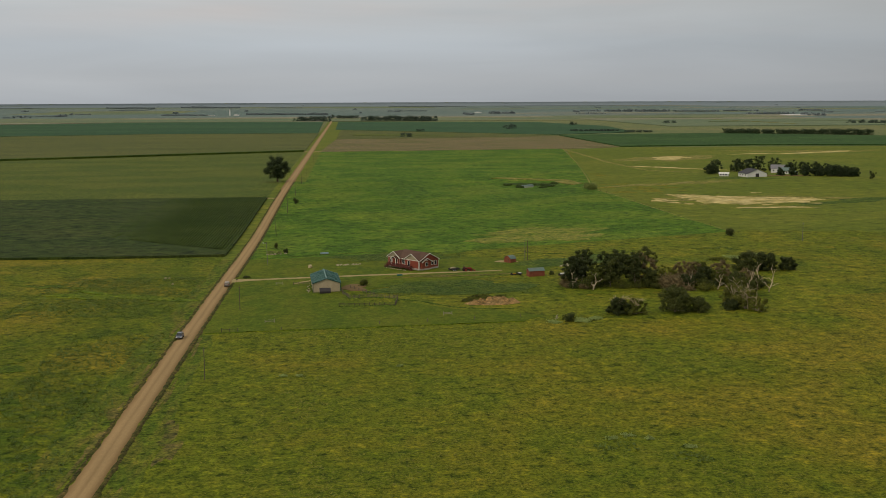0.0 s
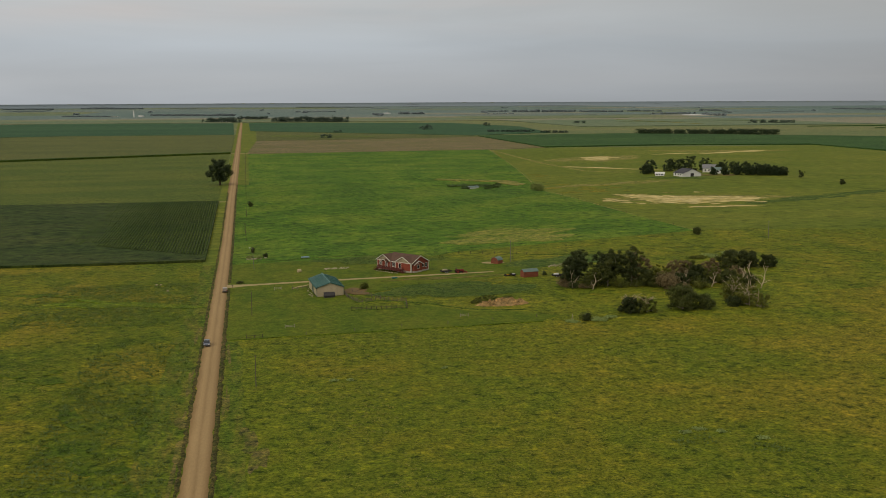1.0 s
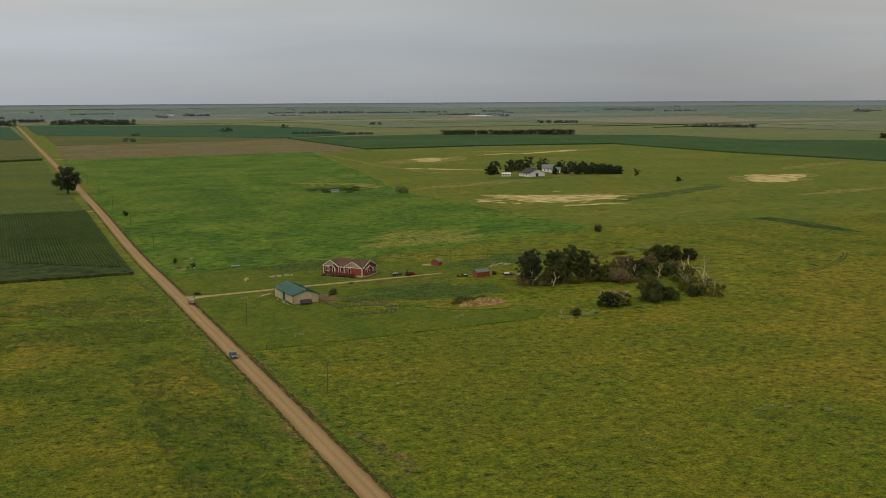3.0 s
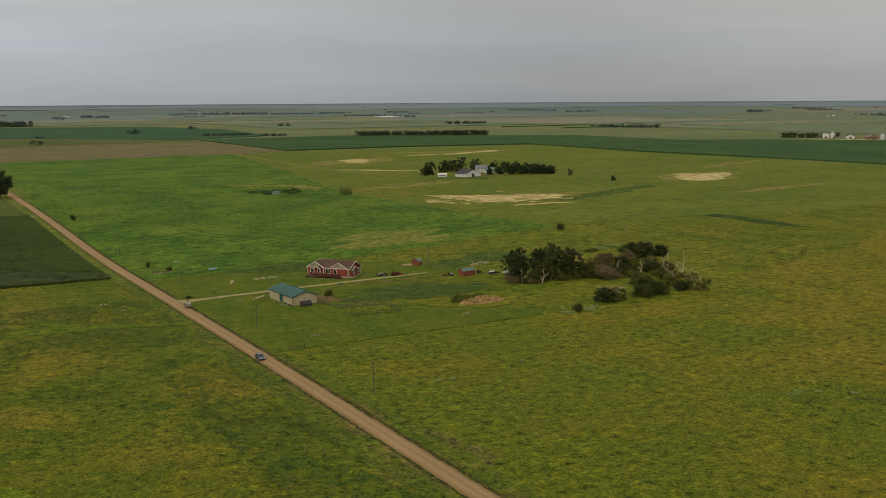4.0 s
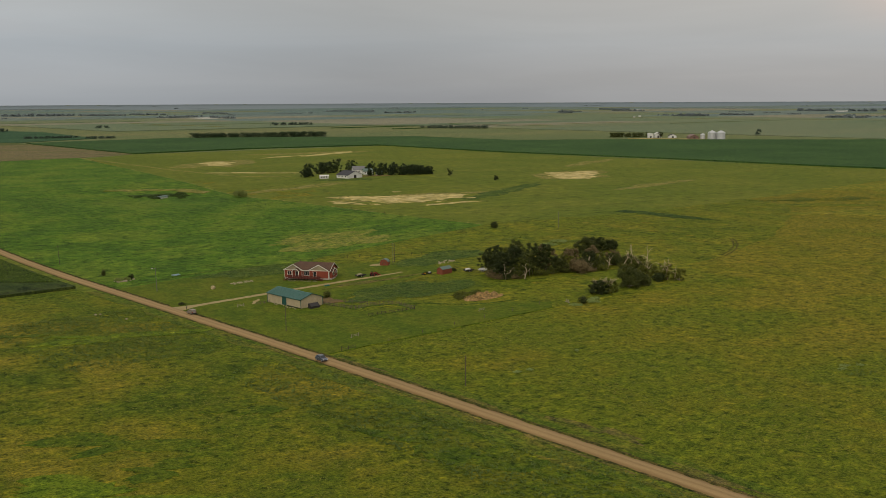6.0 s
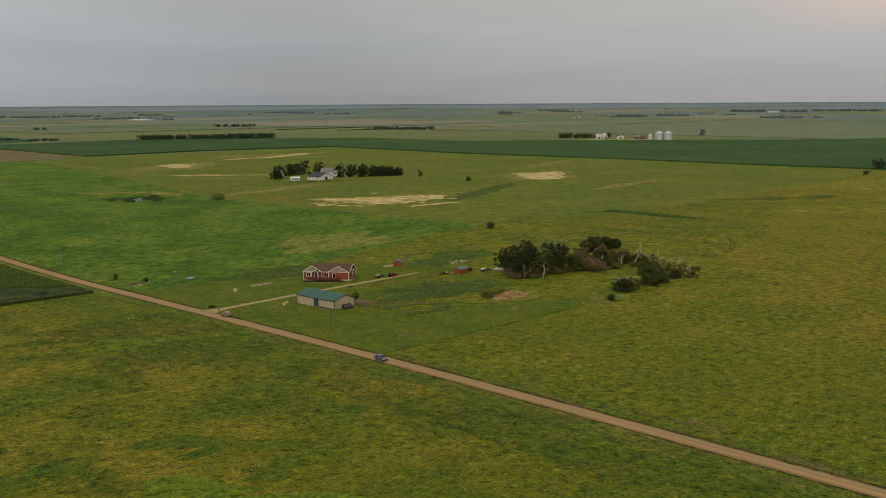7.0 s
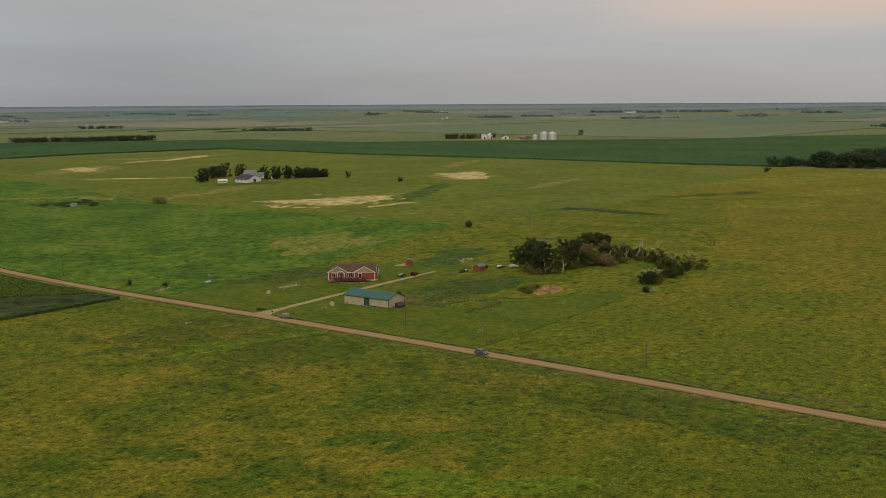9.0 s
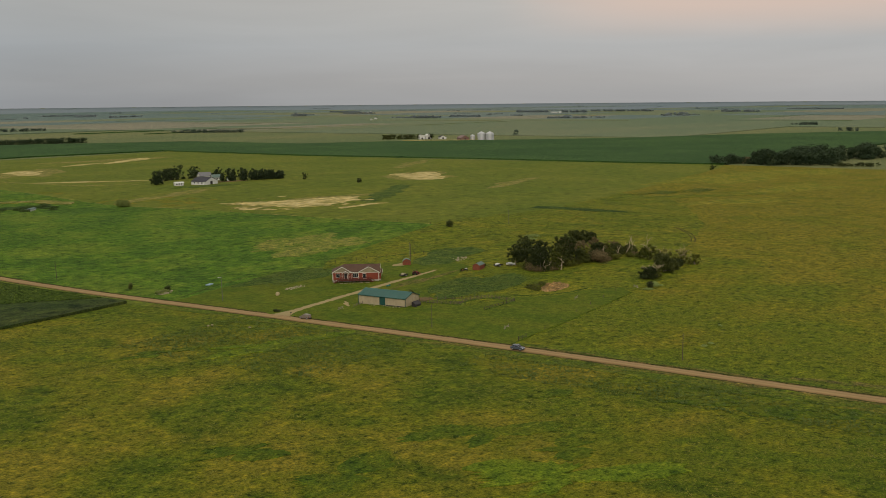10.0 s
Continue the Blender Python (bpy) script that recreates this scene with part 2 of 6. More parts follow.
M_PASTURE = grass_material("lush_pasture_grass", (0.070, 0.134, 0.012), (0.116, 0.158, 0.018), (0.042, 0.094, 0.011), 50, 0.38, (0.8, 0.9, 1), blotch=0.55, clump=4.2)
M_WEEDS = grass_material("rank_weeds", (0.060, 0.096, 0.017), (0.098, 0.122, 0.022), (0.040, 0.072, 0.014), 8, 0.55, (1, 1, 1), 0.5, clump=1.8)
M_HAY = grass_material("hay_field_green", (0.076, 0.100, 0.019), (0.100, 0.114, 0.022), (0.060, 0.090, 0.017), 120, 0.35, (1, 2.5, 1))
M_OLIVE = grass_material("olive_hay_field", (0.086, 0.098, 0.030), (0.104, 0.108, 0.033), (0.072, 0.088, 0.026), 160, 0.3, (0.4, 2.5, 1))
M_TAN = grass_material("tan_stubble", (0.140, 0.116, 0.056), (0.160, 0.130, 0.068), (0.104, 0.108, 0.036), 60, 0.35, (0.6, 1.5, 1))
M_CORNWEST = grass_material("patchy_young_crop", (0.036, 0.055, 0.014), (0.050, 0.062, 0.018), (0.027, 0.047, 0.012), 50, 0.5, (0.6, 1.6, 1), 0.3, clump=6.0)
M_CORN = grass_material("corn_leaves", (0.052, 0.082, 0.015), (0.072, 0.100, 0.020), (0.038, 0.066, 0.013), 90, 0.4, (0.5, 1.2, 1), 0.5)
M_FARCORN = grass_material("distant_corn", (0.037, 0.080, 0.023), (0.048, 0.094, 0.027), (0.029, 0.068, 0.020), 160, 0.3, (1, 1, 1), 0.4)
M_BEANS = grass_material("bean_field", (0.034, 0.080, 0.038), (0.044, 0.090, 0.040), (0.028, 0.070, 0.034), 260, 0.25, (0.4, 2, 1), 0.3)
# far fields: distance haze is mixed into these four base colours
M_HAZED_GREEN = grass_material("hazed_green_field", (0.124, 0.158, 0.092), (0.150, 0.170, 0.100), (0.104, 0.144, 0.088), 400, 0.25, (0.3, 1, 1), 0.1)
M_HAZED_BLUE = grass_material("hazed_bluish_field", (0.120, 0.160, 0.148), (0.140, 0.172, 0.156), (0.104, 0.148, 0.140), 500, 0.25, (0.3, 1, 1), 0.1)
M_HAZED_TAN = grass_material("hazed_tan_field", (0.190, 0.184, 0.132), (0.210, 0.196, 0.142), (0.160, 0.170, 0.118), 500, 0.25, (0.3, 1, 1), 0.1)
M_HAZED_DULL = grass_material("hazed_dull_field", (0.140, 0.160, 0.086), (0.164, 0.172, 0.094), (0.120, 0.146, 0.080), 400, 0.25, (0.3, 1, 1), 0.1)
# the blue-grey here is horizon haze laid on as base colour
M_DISTANCE = grass_material("haze_painted_distance", (0.158, 0.194, 0.212), (0.168, 0.202, 0.217), (0.144, 0.182, 0.203), 1500, 0.2, (0.3, 1, 1), 0.0, gritty=0.0)
M_PLAIN = grass_material("open_plain", (0.128, 0.148, 0.062), (0.154, 0.158, 0.068), (0.108, 0.136, 0.058), 400, 0.25, (0.25, 1, 1), 0.2)
M_SAND = grass_material("bare_sandy_soil", (0.400, 0.325, 0.130), (0.520, 0.420, 0.200), (0.220, 0.200, 0.050), 14, 0.55, (1, 1, 1), 0.1, gritty=0.5, clump=5.0)
M_DRYGRASS = grass_material("bleached_dry_grass", (0.165, 0.155, 0.036), (0.230, 0.200, 0.072), (0.110, 0.130, 0.018), 14, 0.6)
M_YELLOW = grass_material("yellowish_rough_grass", (0.150, 0.148, 0.014), (0.205, 0.180, 0.024), (0.108, 0.134, 0.012), 16, 0.5, clump=4.0)
M_TRAMPLED = grass_material("trampled_brownish_grass", (0.108, 0.098, 0.024), (0.145, 0.115, 0.042), (0.082, 0.108, 0.015), 6, 0.55)
M_DRYPASTURE = grass_material("yellowish_pasture_grass", (0.142, 0.160, 0.026), (0.215, 0.195, 0.050), (0.072, 0.128, 0.013), 12, 0.6)
M_ROAD = gravel_material("tan_gravel", (0.282, 0.194, 0.090), True)
M_DRIVE = gravel_material("pale_drive_gravel", (0.300, 0.238, 0.112))
M_BERM = grass_material("dark_road_edge", (0.060, 0.056, 0.016), (0.105, 0.080, 0.030), (0.036, 0.050, 0.010), 4, 0.6, clump=0.9)
M_VERGE = grass_material("rough_verge_grass", (0.086, 0.112, 0.011), (0.124, 0.112, 0.020), (0.058, 0.096, 0.010), 9, 0.5, (2, 0.5, 1), 0.15)
M_LUSH = grass_material("lush_dark_grass", (0.066, 0.098, 0.008), (0.104, 0.116, 0.009), (0.046, 0.082, 0.008), 10, 0.55)
M_BRIGHT = grass_material("bright_young_grass", (0.100, 0.144, 0.010), (0.130, 0.154, 0.012), (0.078, 0.124, 0.009), 9, 0.5)
M_LEAF = leaf_material("tree_leaves", (0.018, 0.030, 0.008), (0.086, 0.102, 0.026), by_plant=0.4)
M_LEAF_OLIVE = leaf_material("olive_leaves", (0.034, 0.050, 0.008), (0.145, 0.155, 0.024), by_plant=0.3)
M_LEAF_YELLOW = leaf_material("yellow_green_leaves", (0.046, 0.060, 0.010), (0.215, 0.215, 0.036))
M_REED_LEAF = leaf_material("reed_leaves", (0.030, 0.056, 0.014), (0.075, 0.115, 0.026))
M_LEAF_GREY = leaf_material("grey_willow_leaves", (0.120, 0.160, 0.034), (0.250, 0.290, 0.085))
M_LEAF_COOL = leaf_material("cool_green_leaves", (0.014, 0.026, 0.011), (0.052, 0.074, 0.026), by_plant=0.25)
M_LEAF_BELT = leaf_material("shelter_belt_leaves", (0.020, 0.040, 0.018), (0.060, 0.088, 0.038), 0.12)
# two leaf tones paled and blued to paint in haze, by distance
M_LEAF_THIN_HAZE = leaf_material("lightly_hazed_leaves", (0.046, 0.074, 0.056), (0.086, 0.116, 0.080), 0.1)
M_LEAF_HAZE = leaf_material("deeply_hazed_leaves", (0.175, 0.215, 0.222), (0.235, 0.275, 0.282), 0.1)
M_TWIG = leaf_material("brown_twigs", (0.075, 0.060, 0.024), (0.270, 0.205, 0.095))
M_TUFT = leaf_material("range_blades", (0.120, 0.140, 0.012), (0.235, 0.215, 0.026), 0.03)
M_TUFT_WEST = leaf_material("west_pasture_blades", (0.115, 0.138, 0.012), (0.235, 0.210, 0.028), 0.03)
M_TUFT_GREEN = leaf_material("lush_blades", (0.075, 0.130, 0.012), (0.160, 0.200, 0.022), 0.03)
M_SAGE = leaf_material("pale_range_weeds", (0.200, 0.260, 0.070), (0.330, 0.400, 0.130), 0.1, 0.0, 0.4)
M_TUFT_LIGHT = leaf_material("pale_weed_leaves", (0.075, 0.120, 0.028), (0.165, 0.215, 0.050), 0.1, 0.0, 0.5)
M_PALE_BARK = plain_material("pale_bark", (0.230, 0.190, 0.135), 0.9, 0.3, 2.0, relief=0.05)
M_BARK = plain_material("bark", (0.075, 0.056, 0.040), 0.9, 0.3, 2.0, relief=0.05)
M_DEADWOOD = plain_material("bleached_dead_wood", (0.430, 0.350, 0.230), 0.85, 0.25, 2.0, relief=0.02)
M_POLE = plain_material("weathered_pole", (0.090, 0.072, 0.055), 0.9, 0.25, 2.0)
M_POLE_PALE = plain_material("pale_pole", (0.150, 0.142, 0.120), 0.8, 0.15, 2.0)

# ---- ground ----
CX, CY, CH = -117.0, 65.0, 76.0
NEAR, RIM, EARTH = 3000.0, 4780.0, 7.4e6


def hump(x, y, height, cx, cy, sx, sy):
    return height * np.exp(-((x - cx) / sx) ** 2 / 2 - ((y - cy) / sy) ** 2 / 2)


def relief(x, y):
    """The lie of the land: the road's dip, the rise east of the grove, the pond's hollow and the farm's knoll."""
    cut = -0.8 * np.exp(-(x / 22) ** 2 / 2) / (1 + np.exp(np.minimum(60, (y - 420) / 25)))
    return hump(x, y, -3.6, -20, 545, 130, 110) + hump(x, y, 3.6, 340, 470, 130, 150) + hump(x, y, -3.4, 195, 856, 50, 55) + hump(x, y, 2.2, 470, 830, 110, 120) + cut


def shrink(dist):
    """How far the plain past NEAR is drawn in, so that the horizon lies within the camera's reach."""
    if dist <= NEAR:
        return 1.0
    return (NEAR + (RIM - NEAR) * (1 - math.exp(-(dist - NEAR) / (RIM - NEAR)))) / dist


def place(x, y, h=0.0):
    """A point h above the ground at the plan's x, y."""
    dx, dy = x - CX, y - CY
    dist = math.hypot(dx, dy)
    s = shrink(dist)
    z = relief(x, y) + h - dist * dist / (2 * EARTH)
    if s == 1.0:
        return Vector((x, y, z))
    return Vector((CX + s * dx, CY + s * dy, CH + s * (z - CH)))


def drawn(x, y):
    return shrink(math.hypot(x - CX, y - CY))


def mesh_object(name, verts, faces, mat, parent=None, smooth=False):
    me = bpy.data.meshes.new(name)
    me.from_pydata(verts, [], faces)
    me.update()
    if smooth:
        me.shade_smooth()
    me.materials.append(mat)
    ob = new(name, me)
    if parent:
        ob.parent = parent
    return ob


def part(name, bm, mat, parent, label=""):
    me = bpy.data.meshes.new(name)
    bm.to_mesh(me)
    bm.free()
    me.materials.append(mat)
    ob = new(name, me)
    ob.parent = parent
    return tagged(ob, label) if label else ob


def ground_sheet():
    rings = [0.0]
    while rings[-1] < 1300:
        rings.append(rings[-1] + 12)
    while rings[-1] < 45000:
        rings.append(rings[-1] * 1.045)
    n = 420
    verts, faces = [], []
    for r in rings:
        for k in range(n):
            a = 2 * math.pi * k / n
            verts.append(place(CX + r * math.cos(a), CY + r * math.sin(a)))
    for i in range(len(rings) - 1):
        for k in range(n):
            a, b = i * n + k, i * n + (k + 1) % n
            faces.append((a, b, b + n, a + n))
    return mesh_object("ground", verts, faces, M_PLAIN, smooth=True)


def distance_ring():
    """The last of the plain before the horizon, its haze painted into the colour."""
    verts, faces, n = [], [], 240
    for j, d in enumerate((11500, 11800, 16000, 22000, 32000, 45500)):
        for k in range(n):
            a = 2 * math.pi * k / n
            verts.append(place(CX + d * math.cos(a), CY + d * math.sin(a), 2.5 if j else -2.0))
            if j:
                p, q = (j - 1) * n + k, (j - 1) * n + (k + 1) % n
                faces.append((p, q, q + n, p + n))
    return mesh_object("backdrop", verts, faces, M_DISTANCE, smooth=True)


tagged(ground_sheet(), "flat open plain of mixed grass reaching the horizon", "ground", kind="structure")
tagged(distance_ring(), "far plain below the horizon with blue-grey haze painted on", "backdrop", kind="structure")


def drape(name, outline, mat, label, category, lift=0.06, step=24.0, skirt=0.0, kind="structure"):
    """A patch of field that follows the ground, its sides closed down to it; with skirt, a standing crop of that height."""
    bm = bmesh.new()
    bm.faces.new([bm.verts.new((x, y, 0)) for x, y in outline])
    xs, ys = [p[0] for p in outline], [p[1] for p in outline]
    for axis, lo, hi in ((0, min(xs), max(xs)), (1, min(ys), max(ys))):
        st = max(step, (hi - lo) / 60)
        k = lo + st
        while k < hi - 0.01:
            co, no = [0, 0, 0], [0, 0, 0]
            co[axis], no[axis] = k, 1
            bmesh.ops.bisect_plane(bm, geom=bm.verts[:] + bm.edges[:] + bm.faces[:], plane_co=co, plane_no=no, dist=0.001)
            k += st
    made = bmesh.ops.extrude_edge_only(bm, edges=[e for e in bm.edges if len(e.link_faces) == 1])
    for v in made["geom"]:
        if isinstance(v, bmesh.types.BMVert):
            v.co.z = -1
    for v in bm.verts:
        far = math.hypot(v.co.x - CX, v.co.y - CY)
        v.co = place(v.co.x, v.co.y, (0.0 if skirt else -0.3) if v.co.z < 0 else lift + skirt + 0.0004 * max(0, far - 800))
    bmesh.ops.recalc_face_normals(bm, faces=bm.faces[:])
    me = bpy.data.meshes.new(name)
    bm.to_mesh(me)
    bm.free()
    me.materials.append(mat)
    return tagged(new(name, me), label, category, kind=kind)


def wavy(outline, size, rng, bits=6):
    """The outline with uneven sides."""
    out = []
    for (x0, y0), (x1, y1) in zip(outline, outline[1:] + outline[:1]):
        for k in range(bits):
            f = k / bits
            out.append((x0 + (x1 - x0) * f + rng.uniform(-size, size), y0 + (y1 - y0) * f + rng.uniform(-size, size)))
    return out


def blob(x, y, rx, ry, rng, turn=0.0, bits=40, rough=0.25):
    ph = [rng.uniform(0, 6.28) for _ in range(5)]
    out = []
    for k in range(bits):
        a = 2 * math.pi * k / bits
        r = 1 + rough * sum(math.sin((j + 2) * a + ph[j]) / (j + 1.5) for j in range(5)) + rng.uniform(-0.5, 0.5) * rough * 0.5
        u, v = rx * r * math.cos(a), ry * r * math.sin(a)
        out.append((x + u * math.cos(turn) - v * math.sin(turn), y + u * math.sin(turn) + v * math.cos(turn)))
    return out


rng = random.Random(5)
# pastures and yard
drape("range", [(2.6, -60), (900, -60), (900, 560), (880, 700), (840, 1148), (850, 1440), (441, 1470), (348, 1420), (243, 800), (243, 515), (120, 500), (2.6, 495)], M_RANGE,
      "olive-green range grass with dry yellow patches", "pasture", 0.05)
drape("range", [(-900, -60), (-2.6, -60), (-2.6, 492), (-900, 474)], M_WEST, "mottled yellow-green pasture west of the road", "pasture", 0.05)
drape("range", [(-900, -900), (900, -900), (900, -60), (-900, -60)], M_RANGE, "olive range grass south of the pastures", "pasture", 0.05)
drape("meadow", wavy([(104, 319.5), (150, 317.5), (197, 321), (215, 342), (262, 352), (330, 372), (405, 410), (470, 450), (500, 505), (345, 487), (243, 520), (120, 520), (90, 480), (100, 440), (60, 400), (60, 352)], 1.5, rng), M_MEADOW, "uncut green meadow around the grove", "pasture", 0.07)
drape("pasture", [(2.8, 474), (36, 478), (76, 478), (92, 474), (110, 486), (175, 500), (243, 512), (243, 797), (300, 1130), (348, 1440), (12, 1410), (2.8, 1410)], M_PASTURE,
      "lush bright green pasture behind the house", "pasture", 0.09)
drape("lawn", wavy([(3.2, 318), (40, 317.5), (104, 320), (112, 327), (100, 338), (85, 342), (70, 357), (48, 363), (48, 384), (70, 392), (112, 408), (128, 412), (136, 428), (122, 452), (98, 468), (92, 480), (76, 484), (36, 483), (3.2, 478)], 0.5, rng, 5), M_LAWN,
      "mown green lawn around the house and garage", "lawn", 0.12)
drape("weed_patch", blob(88, 384, 30, 15, rng, 0.1), M_WEEDS, "rank dark green weeds in an unmown patch", "weeds", 0.16)
drape("weed_patch", blob(70, 473, 30, 12, rng, -0.1), M_WEEDS, "tall grey-green weeds behind the house", "weeds", 0.16)
drape("weed_patch", blob(150, 440, 26, 14, rng, 0.2), M_WEEDS, "rank dark green weeds along a shallow draw", "weeds", 0.16)
drape("range", wavy([(243, 516), (345, 484), (588, 514), (849, 545), (905, 556), (886, 684), (840, 1148), (850, 1440), (441, 1470), (348, 1420), (243, 800)], 2.0, rng), M_NORTH, "smooth olive-green range below the far corn", "pasture", 0.075)
drape("verge", [(-9.5, 480), (-2.4, 480), (-2.4, 1420), (-3.5, 2400), (-4, 3290), (-10, 3290), (-9, 2300), (-8, 1420)], M_NORTH, "uncut green verge west of the road", "verge", 0.06)
drape("verge", [(2.4, 900), (13, 900), (14, 1412), (30, 1850), (34, 2410), (22, 3290), (2.4, 3290)], M_NORTH, "uncut green verge east of the road", "verge", 0.1)
# crops west of the road
drape("olive_field", [(-1500, 700), (-9, 757), (-9, 1415), (-400, 1240), (-1500, 760)], M_HAY, "dull green hay field west of the road", "field", 0.08)
drape("olive_field", [(-1700, 700), (-350, 1275), (-9, 1430), (-9, 2180), (-330, 2200), (-1100, 1960)], M_OLIVE, "brownish olive field", "field", 0.4)
drape("tan_field", [(12, 1412), (348, 1442), (441, 1480), (450, 1960), (350, 1900), (30, 1850)], M_TAN, "tan stubble field", "field", 0.12)
drape("far_corn_field", [(441, 1482), (640, 1496), (850, 1455), (845, 1148), (880, 880), (886, 684), (905, 560), (1560, 500), (2300, 500), (1850, 850), (1560, 1000), (1500, 1070), (1270, 1330), (1135, 1420), (1130, 1700), (745, 1990), (446, 1950)], M_FARCORN,
      "deep green field of standing corn", "field", 0.1, skirt=1.6)


# ---- road ----
def strip(name, path, mat, label, width, lift, rng, ragged=0.35, crown=0.12, category="road"):
    """A road on the ground: a crowned bed with ragged edges and sloping shoulders."""
    verts, faces = [], []
    n = len(path)
    for i, (x, y) in enumerate(path):
        x0, y0 = path[max(0, i - 1)]
        x1, y1 = path[min(n - 1, i + 1)]
        d = math.hypot(x1 - x0, y1 - y0)
        nx, ny = -(y1 - y0) / d, (x1 - x0) / d
        w = width(i / (n - 1)) if callable(width) else width
        l, r = w / 2 + rng.uniform(-ragged, ragged), w / 2 + rng.uniform(-ragged, ragged)
        far = 0.0004 * max(0, math.hypot(x - CX, y - CY) - 800)
        for off, h in ((-l - 0.5, -0.1), (-l, lift), (0, lift + crown), (r, lift), (r + 0.5, -0.1)):
            verts.append(place(x + nx * off, y + ny * off, h + far))
        if i:
            a = 5 * (i - 1)
            faces += [(a + k, a + k + 1, a + k + 6, a + k + 5) for k in range(4)]
    ob = mesh_object(name, verts, faces, mat, smooth=True)
    return tagged(ob, label, category, kind="structure")


def spaced(points, step):
    out = []
    for (x0, y0), (x1, y1) in zip(points, points[1:]):
        n = max(1, int(math.hypot(x1 - x0, y1 - y0) / step))
        out += [(x0 + (x1 - x0) * k / n, y0 + (y1 - y0) * k / n) for k in range(n)]
    return out + [points[-1]]


strip("road", spaced([(0, -900), (0, 60)], 12) + spaced([(0, 62.5), (0, 900)], 2.5) + spaced([(0, 906), (0, 3300), (4, 4500), (10, 6000), (20, 8000)], 20), M_ROAD, "straight tan gravel country road", lambda f: 4.9 if f < 0.5 else 7.0, 0.22, rng)
strip("driveway", spaced([(2.0, 418.5), (9, 419), (40, 420.3), (76, 421), (112, 421.3)], 2.0), M_DRIVE, "pale gravel drive leading to the house",
      lambda f: 2.9 + 6.5 * math.exp(-f * 22) - 1.6 * max(0, f - 0.7) * 3, 0.17, rng, 0.35, 0.04)
# sod and brown weeds; the dark tone also paints ditch and bank shade
for side, wide, tall in ((1, 0.7, 0.30), (-1, 0.6, 0.16)):
    for a, b in ((60, 412), (426, 900)) if side > 0 else ((60, 900),):
        strip("road_edge", spaced([(side * 3.25, a), (side * 3.25, b)], 1.6), M_BERM, "dark ragged sod edge beside the gravel with ditch shade in its colour", wide, tall, rng, 0.3, 0.05, "verge")


# ---- building helpers ----
def mesh_from(name, pieces, mat, parent, label=""):
    """One part out of several pieces (verts, faces)."""
    verts, faces = [], []
    for v, f in pieces:
        k = len(verts)
        verts += [tuple(p) for p in v]
        faces += [tuple(i + k for i in q) for q in f]
    bm = bmesh.new()
    vs = [bm.verts.new(p) for p in verts]
    for q in faces:
        bm.faces.new([vs[i] for i in q])
    bmesh.ops.recalc_face_normals(bm, faces=bm.faces[:])
    return part(name, bm, mat, parent, label)


def box(x0, x1, y0, y1, z0, z1):
    v = [(x, y, z) for z in (z0, z1) for x, y in ((x0, y0), (x1, y0), (x1, y1), (x0, y1))]
    return v, [(3, 2, 1, 0), (4, 5, 6, 7), (0, 1, 5, 4), (1, 2, 6, 5), (2, 3, 7, 6), (3, 0, 4, 7)]


def prism(outline, depth):
    """A flat outline in space, thickened by the vector depth."""
    n = len(outline)
    d = Vector(depth)
    v = [Vector(p) for p in outline] + [Vector(p) + d for p in outline]
    f = [tuple(range(n)), tuple(range(2 * n - 1, n - 1, -1))] + [(i, (i + 1) % n, (i + 1) % n + n, i + n) for i in range(n)]
    return v, f


def beam(a, b, w, h=None):
    """A squared bar from a to b."""
    a, b = Vector(a), Vector(b)
    d = (b - a).normalized()
    s = d.cross(Vector((0, 0, 1)))
    s = s.normalized() if s.length > 1e-3 else Vector((1, 0, 0))
    t = s.cross(d)
    s, t = s * w / 2, t * (h or w) / 2
    v = [p + q for p in (a, b) for q in (-s - t, s - t, s + t, -s + t)]
    return v, [(3, 2, 1, 0), (4, 5, 6, 7), (0, 1, 5, 4), (1, 2, 6, 5), (2, 3, 7, 6), (3, 0, 4, 7)]


def tube(points, radii, sides=6):
    points = [Vector(p) for p in points]
    v, f = [], []
    for i, p in enumerate(points):
        d = (points[min(i + 1, len(points) - 1)] - points[max(i - 1, 0)]).normalized()
        s = d.cross(Vector((0.3, 0.9, 0.1))).normalized()
        t = d.cross(s)
        for k in range(sides):
            a = 2 * math.pi * k / sides
            v.append(p + (s * math.cos(a) + t * math.sin(a)) * radii[i])
        if i:
            b = sides * (i - 1)
            f += [(b + k, b + (k + 1) % sides, b + sides + (k + 1) % sides, b + sides + k) for k in range(sides)]
    f.append(tuple(range(sides - 1, -1, -1)))
    f.append(tuple(range(len(v) - sides, len(v))))
    return v, f


def thing(name, x, y, turn, label, category, group="", lift=0.0):
    ob = new(name)
    s = drawn(x, y)
    ob.matrix_world = Matrix.Translation(place(x, y, lift)) @ pose(0, 0, 0, 0, 0, turn) @ Matrix.Scale(s, 4)
    ob.empty_display_size = 0.5
    return tagged(ob, label, category, group)


